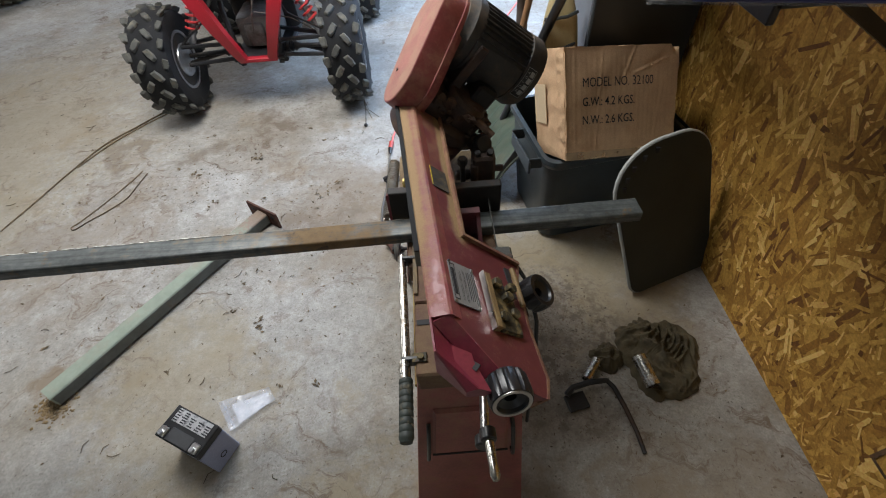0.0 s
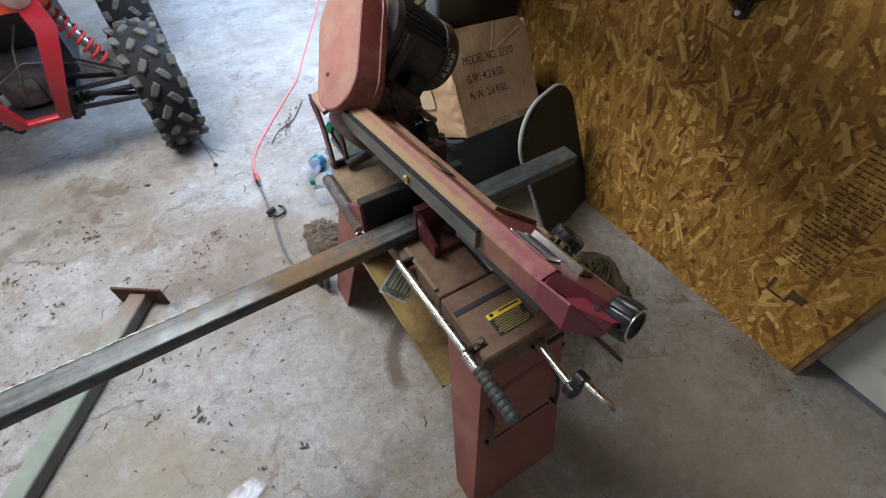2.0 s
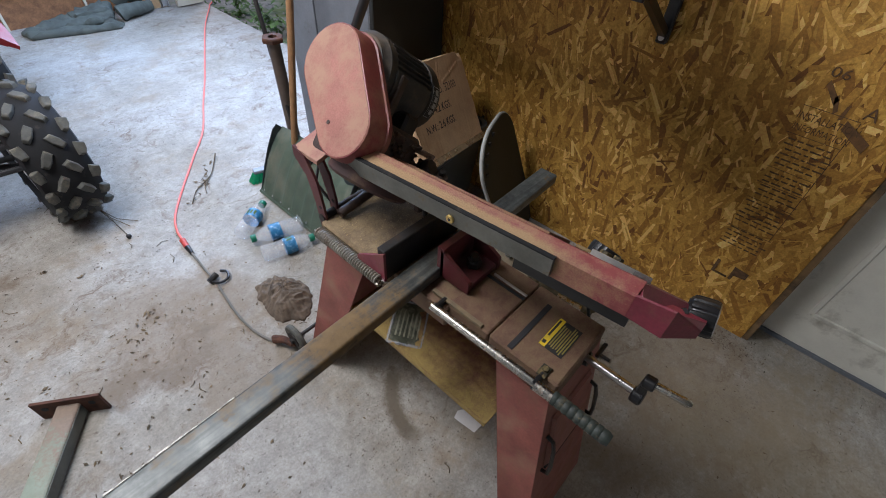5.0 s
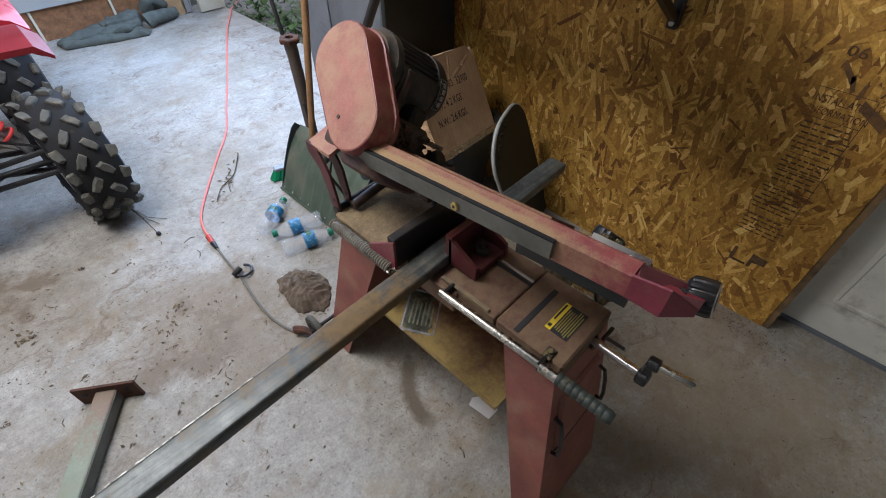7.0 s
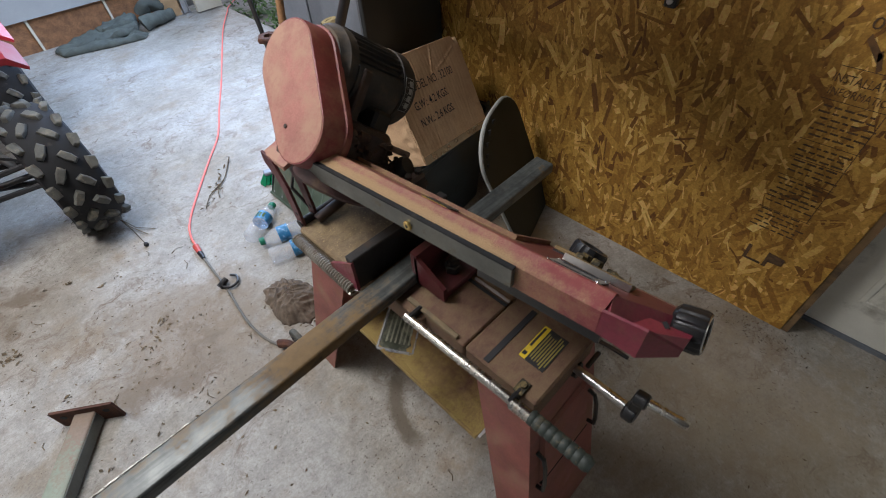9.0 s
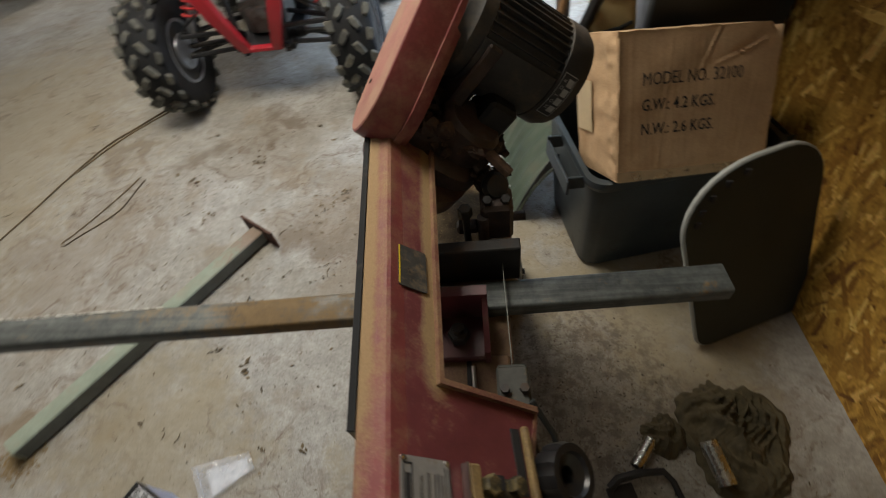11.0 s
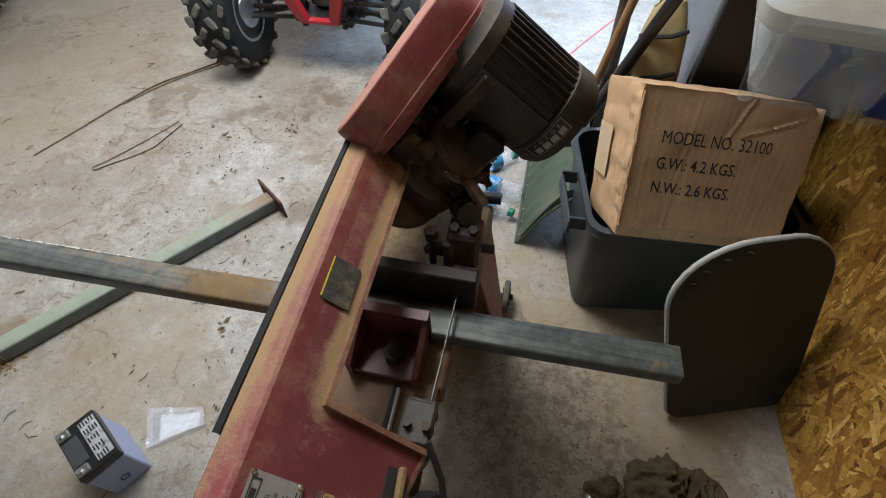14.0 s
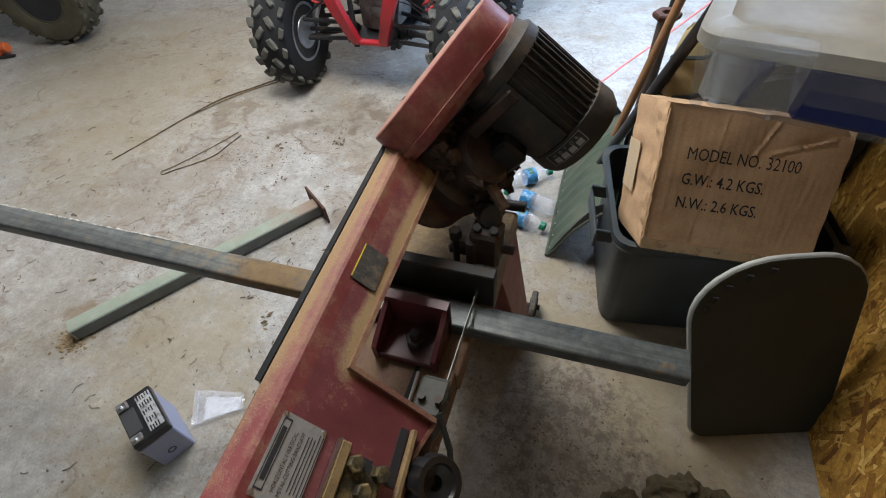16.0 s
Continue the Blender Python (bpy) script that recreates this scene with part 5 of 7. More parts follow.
def tube_ring(c, g):
    out = []
    for u, v in rounded(2 * (W2 - g), 2 * (H2 - g), max(0.001, 0.005 - g), 4):
        out.append(c + u * dy + v * dz)
    return out


Mesh().loft([tube_ring(ca, 0), tube_ring(cb, 0), tube_ring(cb, 0.003), tube_ring(ca, 0.003)], closed=True).done("tube_wall", TUBE, tube, angle=40)
w = Mesh()
x = -0.75
while x < 0.06:
    n = random.uniform(0.006, 0.030)
    c = ca + dx * (x + 1.75) + dy * (W2 - 0.0012) + dz * (H2 - 0.0012)
    w.sweep([c + dx * (n * k / 4) + dz * random.uniform(-0.0008, 0.0006) for k in range(5)], random.uniform(0.0012, 0.0028), 6)
    x += n + random.choice((0.001, 0.002, 0.004, 0.012))
tagged(w.done("weld_bead", surface("pale_weld", (0.52, 0.50, 0.45), 0.55, 0.2, vary=0.45, scale=90, dirt=(0.14, 0.12, 0.09), dirt_amount=0.3, dirt_scale=60), tube), kind="stuff")

# ---- cardboard box in the tote ----
tote = thing("storage_tote", "open dark slate-blue plastic storage tote on the floor", "storage tote", m=pose(1.085, 1.825, 0, 0, 0, 9))
TM = pose(1.085, 1.825, 0, 0, 0, 9)


def tote_ring(w, d, z, r=0.05):
    return [TM @ Vector((u, v, z)) for u, v in rounded(w, d, r, 5)]


TW, TD = 0.50, 0.40
Mesh().loft([tote_ring(TW - 0.09, TD - 0.09, 0.0), tote_ring(TW - 0.07, TD - 0.07, 0.015), tote_ring(TW - 0.015, TD - 0.015, 0.365), tote_ring(TW, TD, 0.373), tote_ring(TW + 0.012, TD + 0.012, 0.39), tote_ring(TW + 0.008, TD + 0.008, 0.405),
             tote_ring(TW - 0.02, TD - 0.02, 0.405), tote_ring(TW - 0.03, TD - 0.03, 0.365), tote_ring(TW - 0.08, TD - 0.08, 0.018)]).done("tub", TOTE, tote)
for s in (-1, 1):
    hm = Mesh()
    for v in (-0.085, 0.085):
        hm.box(TM @ Vector((s * (TW / 2 + 0.02), v - 0.06, 0.375)), (0.045, 0.008, 0.04), bevel=0.002)
    hm.box(TM @ Vector((s * (TW / 2 + 0.04), -0.06, 0.36)), (0.008, 0.178, 0.05), Matrix.Rotation(radians(9), 3, "Z"), bevel=0.003)
    hm.done("handle", TOTE, tote)

box = thing("cardboard_box", "brown corrugated cardboard carton with black print, tilted in the tote", "cardboard box", (1.11, 1.75, 0.36))
BU, BV = Vector((0.9767, 0.1703, -0.1302)), Vector((-0.0557, 0.4303, 0.9009))   # across the front and up it, a little out of square
BN = BU.cross(BV).normalized()
BW, BH, BD = 0.380, 0.323, 0.20


def bx(u, v, w):
    return Vector((0.916, 1.572, 0.430)) + u * BU + v * BV + w * BN


bxm = Mesh()
nu, nv = 84, 64
FOLDS = (((0.10, 0.0), (0.125, 0.325), 0.0022), ((0.235, 0.33), (0.195, 0.235), 0.004), ((0.345, 0.29), (0.29, 0.268), 0.005), ((0.29, 0.268), (0.225, 0.245), 0.004),
         ((0.205, 0.0), (0.20, 0.30), 0.0012), ((0.030, 0.02), (0.034, 0.32), 0.0016), ((0.30, 0.02), (0.33, 0.22), 0.0012), ((0.02, 0.12), (0.22, 0.09), 0.0012))


def dent(u, v):
    """Height of the carton's front: waves, corrugation and creases."""
    d = 0.0030 * noise.noise(Vector((u * 11, v * 11, 3.0))) + 0.0005 * noise.noise(Vector((u * 45, v * 18, 8.0))) + 0.0002 * math.sin(u * 2 * math.pi / 0.016)
    for (u0, v0), (u1, v1), h in FOLDS:
        a, b = Vector((u1 - u0, v1 - v0)), Vector((u - u0, v - v0))
        k = min(1.0, max(0.0, a.dot(b) / a.length_squared))
        gap = (b - a * k).length
        d += 0.8 * h * math.exp(-(gap / 0.0028) ** 2) - 0.45 * h * math.exp(-(gap / 0.012) ** 2)
    return d


def front(i, j, w):
    u, v = BW * i / nu, BH * j / nv
    d = dent(u, v) if 0 < i < nu and 0 < j < nv else 0.0
    side = 0.007 * noise.noise(Vector((v * 16, 0, 1))) if i in (0, nu) else 0.0
    top = 0.0
    if j > nv - 6:
        torn = max(0.0, 1 - abs(u - 0.37) / 0.02)
        top = (0.0018 * noise.noise(Vector((u * 30, 0, 4))) - 0.016 * torn) * (j - nv + 6) / 6
        d -= 0.010 * torn * (j - nv + 6) / 6
    return bx(u + side, v + top, w + d)


grid = [[bxm.bm.verts.new(front(i, j, 0)) for j in range(nv + 1)] for i in range(nu + 1)]
grid2 = [[bxm.bm.verts.new(front(i, j, -BD)) for j in range(nv + 1)] for i in range(nu + 1)]
for g in (grid, grid2):
    for i in range(nu):
        for j in range(nv):
            bxm.bm.faces.new((g[i][j], g[i + 1][j], g[i + 1][j + 1], g[i][j + 1]))
nd = 22
flank = [[grid[0][j] for j in range(nv + 1)]]
for k in range(1, nd):
    f = k / nd
    row = []
    for j in range(nv + 1):
        p0, p1 = grid[0][j].co, grid2[0][j].co
        v = BH * j / nv
        crush = math.exp(-f * 4) * (0.010 * noise.noise(Vector((v * 40, f * 14, 6.0))) + 0.008 * abs(noise.noise(Vector((v * 9, f * 30, 2.0))))) + 0.003 * noise.noise(Vector((v * 12, f * 5, 9.0)))
        row.append(bxm.bm.verts.new(p0.lerp(p1, f) - BU * (crush if 0 < j < nv else 0.0)))
    flank.append(row)
flank.append([grid2[0][j] for j in range(nv + 1)])
for a2, b2 in zip(flank, flank[1:]):
    for j in range(nv):
        bxm.bm.faces.new((a2[j], b2[j], b2[j + 1], a2[j + 1]))
for j in range(nv):
    bxm.bm.faces.new((grid[nu][j], grid2[nu][j], grid2[nu][j + 1], grid[nu][j + 1]))
for i in range(nu):
    bxm.bm.faces.new((grid[i][0], grid2[i][0], grid2[i + 1][0], grid[i + 1][0]))
    bxm.bm.faces.new((grid[i][nv], grid2[i][nv], grid2[i + 1][nv], grid[i + 1][nv]))
carton = bxm.done("carton", CARD, box, angle=30)
text_mesh("MODEL NO. 32100", 0.038, lambda u, v: bx(0.056 + u, 0.214 + v, dent(0.056 + u, 0.214 + v) + 0.0022), "printing", INK, box, 0.76, 0.0)
text_mesh("G.W.: 4.2 KGS.", 0.036, lambda u, v: bx(0.056 + u, 0.160 + v, dent(0.056 + u, 0.160 + v) + 0.0022), "printing", INK, box, 0.78, 0.0003)
text_mesh("N.W.: 2.6 KGS.", 0.036, lambda u, v: bx(0.056 + u, 0.107 + v, dent(0.056 + u, 0.107 + v) + 0.0022), "printing", INK, box, 0.78, 0.0003)
side_q = [(0.10, -0.11), (0.22, -0.11), (0.22, -0.19), (0.10, -0.19)]
Mesh().loft([[bx(-0.003 - k, v, w) for v, w in side_q] for k in (0.002, 0.0035)]).done("shipping_label", TAPE, box, smooth=False)
Mesh().loft([[bx(u, v, 0.0042 + d) for u, v in ((0.0, 0.0), (BW, 0.0), (BW, 0.022), (0.0, 0.025))] for d in (0, 0.0012)]).done("tape", clear_plastic("clear_tape", (0.7, 0.55, 0.35), 0.6, 0.15), box)
edge_crush = [bx(0.003 + 0.004 * noise.noise(Vector((k * 0.7, 0, 2))), 0.02 + 0.29 * k / 24, 0.001) for k in range(25)]
Mesh().sweep(edge_crush, 0.0035, 6).jitter(0.002, 90).done("crushed_edge", CARD, box)

# beige canvas pouch with straps behind the carton
po = thing("canvas_pouch", "soiled beige canvas pouch with dark straps behind the carton", "tool pouch", (0.975, 1.99, 0.40))
Mesh().loft([[Vector((0.975 + u, 1.985 + v + dz_ * 0.2, 0.40 + dz_)) for u, v in rounded(w_, d_, 0.02, 4)] for w_, d_, dz_ in ((0.09, 0.07, 0.0), (0.115, 0.085, 0.08), (0.12, 0.085, 0.19), (0.105, 0.075, 0.27), (0.07, 0.05, 0.325), (0.05, 0.03, 0.34))]).jitter(0.008, 14).done("pouch_body", BEIGE, po)
for z_ in (0.575, 0.67):
    Mesh().sweep([(0.915, 1.96 + (z_ - 0.4) * 0.2, z_), (0.945, 1.945 + (z_ - 0.4) * 0.2, z_ + 0.006), (0.985, 1.940 + (z_ - 0.4) * 0.2, z_ + 0.012), (1.02, 1.95 + (z_ - 0.4) * 0.2, z_ + 0.022)], 0.0055, 6).done("strap", DARK_METAL, po)

# ---- rounded board leaning on the tote ----
bd = thing("tabletop_board", "grey-green board with rounded corners and pale edge leaning on the tote", "board", (1.25, 1.40, 0))
bo_ = frame3((1.150, 1.335, 0.0), (0.943, 0.333, 0.0), (-0.1, 0.115, 0.44))


def bo(u, v, w=0.0):
    return bo_(u - 0.150 * v, v, w)


def board_outline(g=0.0):
    out = []
    W, H = 0.345, 0.555
    for cx, cy, r, a0 in ((W - 0.11, H - 0.11, 0.11, 0), (0.135, H - 0.175, 0.0, 90), (0.05, 0.05, 0.05, 180), (W - 0.04, 0.04, 0.04, 270)):
        if r == 0.0:
            for i in range(9):
                a_ = radians(90 + 90 * i / 8)
                out.append((0.165 + (0.185 - g) * math.cos(a_), 0.40 + (0.155 - g) * math.sin(a_)))
            continue
        for i in range(7):
            a_ = radians(a0 + 90 * i / 6)
            out.append((cx + (r - g) * math.cos(a_), cy + (r - g) * math.sin(a_)))
    return out


Mesh().loft([[bo(u, v, w) for u, v in board_outline(g)] for g, w in ((0.003, -0.012), (0.0, -0.009), (0.0, -0.003), (0.003, 0.0))]).done("board_edge", BOARD_EDGE, bd, angle=60)
Mesh().loft([[bo(u, v, w) for u, v in board_outline(0.006)] for w in (0.0005, 0.002)]).done("board_face", BOARD, bd)
for k, a_ in enumerate((100, 118, 136, 152, 166)):
    c, s = math.cos(radians(a_)), math.sin(radians(a_))
    Mesh().box(bo(0.165 + 0.155 * c, 0.40 + 0.125 * s, 0.003), (0.012, 0.005, 0.02), bevel=0.001).done("edge_notch", INK, bd)

# ---- shelf on the wall with clear boxes ----
sh = thing("wall_shelf", "dark shelf board on a black folding wall bracket", "wall shelf", (1.3, 1.5, 1.04))
Mesh().box((1.21, 1.70, 1.066), (0.455, 1.22, 0.022), bevel=0.002).done("shelf_board", DARK_METAL, sh)
Mesh().box((0.986, 1.70, 1.059), (0.012, 1.22, 0.05), bevel=0.002).done("shelf_edge", BLACK, sh)
for y in (1.165, 2.15):
    br = Mesh().box((WX - 0.014, y, 0.94), (0.02, 0.032, 0.215), bevel=0.004).box((1.26, y, 1.048), (0.36, 0.03, 0.012), bevel=0.002)
    br.loft([[(x_, y + s_, z_) for s_, z_ in ((-0.010, zz - 0.012), (0.010, zz - 0.012), (0.010, zz + 0.012), (-0.010, zz + 0.012))] for x_, zz in ((WX - 0.02, 0.86), (1.12, 1.042))])
    br = br.done("bracket", BLACK, sh)
    Mesh().cyl((WX - 0.025, y, 0.85), (WX - 0.031, y, 0.85), 0.008, n=12, bevel=0.001).done("screw", STEEL, br)
ct = thing("clear_organizer_box", "milky clear plastic box with latched lid and blue contents", "storage box", (1.06, 1.26, 1.077))
CTM = pose(1.0514, 1.1780, 1.0775, 0, 0, -13)


def ct_ring(w, d, z, r=0.013):
    return [CTM @ Vector((u, v, z)) for u, v in rounded(w, d, r, 4)]


CW, CD, CH = 0.455, 0.31, 0.039
Mesh().loft([ct_ring(CW - 0.022, CD - 0.022, 0, 0.014), ct_ring(CW - 0.004, CD - 0.004, CH), ct_ring(CW - 0.008, CD - 0.008, CH), ct_ring(CW - 0.025, CD - 0.025, 0.003)]).done("box_tub", MILKY, ct)
Mesh().loft([ct_ring(CW, CD, CH), ct_ring(CW + 0.006, CD + 0.006, CH + 0.003), ct_ring(CW + 0.006, CD + 0.006, CH + 0.010), ct_ring(CW - 0.02, CD - 0.02, CH + 0.013), ct_ring(CW - 0.03, CD - 0.03, CH + 0.010), ct_ring(CW - 0.05, CD - 0.05, CH + 0.010)]).done("lid", MILKY_LID, ct)
RC = CTM.to_3x3()
for u in (-0.195, 0.10):
    Mesh().box(CTM @ Vector((u, -CD / 2 - 0.007, CH - 0.006)), (0.046, 0.004, 0.034), RC, bevel=0.0015).box(CTM @ Vector((u, -CD / 2 - 0.002, CH + 0.011)), (0.046, 0.014, 0.004), RC, bevel=0.0015).done("latch", MILKY, ct)
LINER = clear_plastic("milky_liner_plastic", (0.86, 0.86, 0.82), 0.62, 0.25)
Mesh().box(CTM @ Vector((-0.206, -0.01, 0.0185)), (0.026, 0.27, 0.030), RC, bevel=0.004).done("compartment", LINER, ct)
for s in (-1, 1):
    Mesh().cyl(CTM @ Vector((s * (CW / 2 - 0.010), -CD / 2 + 0.010, 0.002)), CTM @ Vector((s * (CW / 2 - 0.004), -CD / 2 + 0.004, CH)), 0.004, n=8).done("corner_rib", MILKY, ct)
Mesh().box(CTM @ Vector((0.0, -0.005, 0.0205)), (0.338, 0.285, 0.034), RC, bevel=0.004).done("blue_case", BLUE, ct, "deep blue plastic case")
Mesh().box(CTM @ Vector((-0.1915, -0.05, 0.0185)), (0.005, 0.19, 0.028), RC @ Matrix.Rotation(radians(20), 3, "Y"), bevel=0.002).done("blue_strip", BLUE, ct)
Mesh().box(CTM @ Vector((-0.1775, -0.01, 0.0195)), (0.0025, 0.28, 0.034), RC).done("divider", MILKY, ct)
for k in range(5):
    Mesh().sweep([CTM @ Vector((-0.2 + 0.012 * k, -0.12 + 0.03 * k, 0.006)), CTM @ Vector((-0.14 + 0.012 * k, -0.10 + 0.02 * k, 0.022 + 0.006 * (k % 2)))], 0.0018, 6).done("small_part", PAPER, ct)

# ---- grey cabinet and the tools leaning there ----
cb_ = thing("metal_cabinet", "grey sheet metal cabinet, its shaded front painted black, beside the doorway", "cabinet", (1.24, 2.27, 0))
Mesh().box((1.246, 2.27, 0.75), (0.362, 0.52, 1.5), bevel=0.006).done("cabinet_body", GREY_METAL, cb_)
# front made black for the shade on this side of the cabinet
Mesh().box((1.246, 2.003, 0.75), (0.355, 0.02, 1.48), bevel=0.003).done("cabinet_door", DARK_METAL, cb_, "cabinet door painted black for its shaded side")
Mesh().box((1.062, 2.33, 0.75), (0.006, 0.012, 1.46), bevel=0.002).done("side_seam", GREY_METAL, cb_)
Mesh().lathe([(0.062, 0.0), (0.066, 0.004), (0.05, 0.008), (0.02, 0.006)], (1.064, 2.13, 0.90), (-1, 0, 0), 24).done("round_plate", DARK_METAL, cb_)
Mesh().cyl((1.06, 2.13, 0.915), (1.04, 2.13, 0.915), 0.010, n=10).box((1.045, 2.15, 0.925), (0.012, 0.03, 0.012), bevel=0.003).done("fitting", BEIGE, cb_)


def pole(name, a, b, r, mat, label, cat="pole", n=12):
    ob = thing(name, label, cat, a)
    Mesh().cyl(a, b, r, n=n).done("shaft", mat, ob)
    return ob


pole("wooden_handle", (0.812, 2.296, 0.0), (1.05, 2.28, 1.40), 0.0135, WOODEN, "weathered brown wooden tool handle leaning on the cabinet", "tool handle")
pole("black_handle", (0.775, 2.245, 0.0), (1.045, 1.745, 1.24), 0.0155, BLACK, "black plastic shovel handle leaning across the cabinet", "tool handle")
pole("thin_rod", (0.893, 2.303, 0.0), (0.995, 2.76, 1.40), 0.009, IRON, "thin dark metal rod leaning by the doorway", "metal rod")
pp = thing("steel_pipe", "upright rusty steel pipe with a hexagonal flange on top", "steel pipe", (0.935, 2.43, 0))
Mesh().lathe([(0.024, 0.0), (0.024, 0.60), (0.019, 0.60), (0.019, 0.0)], (0.935, 2.43, 0), (-0.02, -0.01, 1), 20, closed=True).done("pipe_wall", surface("brown_grey_pipe", (0.13, 0.10, 0.08), 0.55, 0.5, vary=0.3), pp)
Mesh().lathe([(0.042, 0.0), (0.044, 0.006), (0.044, 0.014), (0.040, 0.018), (0.018, 0.018), (0.018, 0.0)], (0.923, 2.424, 0.60), (-0.02, -0.01, 1), 6, closed=True).done("flange", RUST, pp)

# ---- snow shovel blade and green brush ----
ss = thing("snow_shovel", "olive green ribbed plastic snow shovel blade resting on its edge", "snow shovel", (0.75, 2.12, 0))
prof = [(0.695, 0.0), (0.722, 0.045), (0.748, 0.10), (0.778, 0.155), (0.815, 0.205), (0.852, 0.245), (0.880, 0.262)]
sm = Mesh()
cols = 45
rows_, back_ = [], []
for i in range(cols + 1):
    y = 1.855 + 0.55 * i / cols
    rib = 0.5 - 0.5 * math.cos(2 * math.pi * 8 * i / cols)
    ring, ring2 = [], []
    for k, (x, z) in enumerate(prof):
        d = 0.017 * max(0, rib - 0.45) * (1 if 1 <= k <= 4 else 0)
        ends = 0.035 * (abs(i / cols - 0.5) * 2) ** 6 * (k / 6)
        ring.append((x - d - ends * 0.3, y, z + d * 0.5))
        ring2.append((x - d - ends * 0.3 + 0.004, y, max(0.0, z + d * 0.5 - 0.003)))
    rows_.append(ring + ring2[::-1])
sm.loft(rows_)
sm.done("blade", SHOVEL, ss, angle=50)
for k in range(9):
    y = 1.88 + 0.062 * k
    Mesh().lathe([(0.005, 0), (0.004, 0.002), (0.0005, 0.003)], (0.706, y, 0.022), (-0.86, 0, 0.5), 8).done("rivet", ALLOY, ss)
Mesh().box((0.697, 2.13, 0.008), (0.006, 0.55, 0.012), Matrix.Rotation(radians(30), 3, "Y"), bevel=0.001).done("wear_strip", SHOVEL, ss)
wall_ = [(0.697, 0.0), (0.724, 0.045), (0.750, 0.10), (0.780, 0.155), (0.817, 0.205), (0.854, 0.245), (0.882, 0.262), (0.862, 0.285), (0.838, 0.268), (0.795, 0.20), (0.752, 0.12), (0.715, 0.04)]
for y in (2.400, 1.862):
    Mesh().prism(wall_, lambda u, v, w: Vector((u - 0.018 * (v / 0.28), y + w, v)), -0.002, 0.002).done("end_wall", surface("dark_olive_plastic", (0.030, 0.040, 0.045), 0.42, vary=0.2), ss, "dark end wall of the blade")
bs = thing("hand_brush", "bright green bristled hand brush with a grey back on the floor", "brush", (0.75, 2.49, 0))
Mesh().box((0.765, 2.485, 0.045), (0.08, 0.035, 0.016), Matrix.Rotation(radians(-18), 3, "Z"), bevel=0.004).done("brush_back", GREY_METAL, bs)
br_ = Mesh()
for k in range(150):
    u, v = random.uniform(-0.038, 0.038), random.uniform(-0.015, 0.015)
    c = Vector((0.765, 2.485, 0.04)) + Matrix.Rotation(radians(-18), 3, "Z") @ Vector((u, v, 0))
    e = c + Vector((-0.02 + u * 0.35, -0.008 + v * 0.6, -0.039))
    br_.cyl(c, e, 0.0022, n=4)
tagged(br_.done("bristles", BROOM, bs), kind="stuff")

# ---- water bottles ----
def bottle(a, way, spin):
    ob = thing("water_bottle", "empty clear plastic water bottle with blue label lying on the floor", "bottle", a, group="empty water bottles")
    L = Vector(way).normalized()
    pr = [(0.010, 0.0), (0.028, 0.003), (0.0325, 0.012)]
    for k in range(5):
        pr += [(0.0325, 0.02 + k * 0.0125), (0.030, 0.0265 + k * 0.0125)]
    pr += [(0.0325, 0.085), (0.0325, 0.135), (0.030, 0.15), (0.022, 0.172), (0.0135, 0.186), (0.0125, 0.195)]
    base = Vector(a) + Vector((0, 0, 0.033))
    Mesh().lathe(pr, base, L, 24).done("bottle_wall", BOTTLE, ob)
    Mesh().lathe([(0.0330, 0.088), (0.0330, 0.132), (0.0326, 0.132), (0.0326, 0.088)], base, L, 24, closed=True).done("bottle_label", BOTTLE_LABEL, ob)
    lm_ = Mesh()
    q_ = L.to_track_quat("Z", "Y")
    for k in range(3):
        d0 = spin + k * 24
        lm_.loft([[base + q_ @ Vector((r_ * math.cos(radians(d_)), r_ * math.sin(radians(d_)), z_)) for d_, z_ in ((d0, 0.096 + 0.004 * k), (d0 + 15, 0.096), (d0 + 15, 0.122), (d0, 0.120))] for r_ in (0.0331, 0.0335)])
    lm_.done("label_mark", GREEN_LEAF, ob, smooth=False)
    Mesh().lathe([(0.0150, 0.187), (0.0155, 0.190), (0.0155, 0.205), (0.0140, 0.207)], base, L, 18).done("cap", GREEN_CAP, ob)


bottle((0.475, 2.172, 0.0), (0.157, 0.105, 0.0), 60)
bottle((0.690, 2.068, 0.0), (-0.19, 0.052, 0.0), 120)
bottle((0.475, 2.020, 0.0), (0.195, -0.055, 0.0), 40)

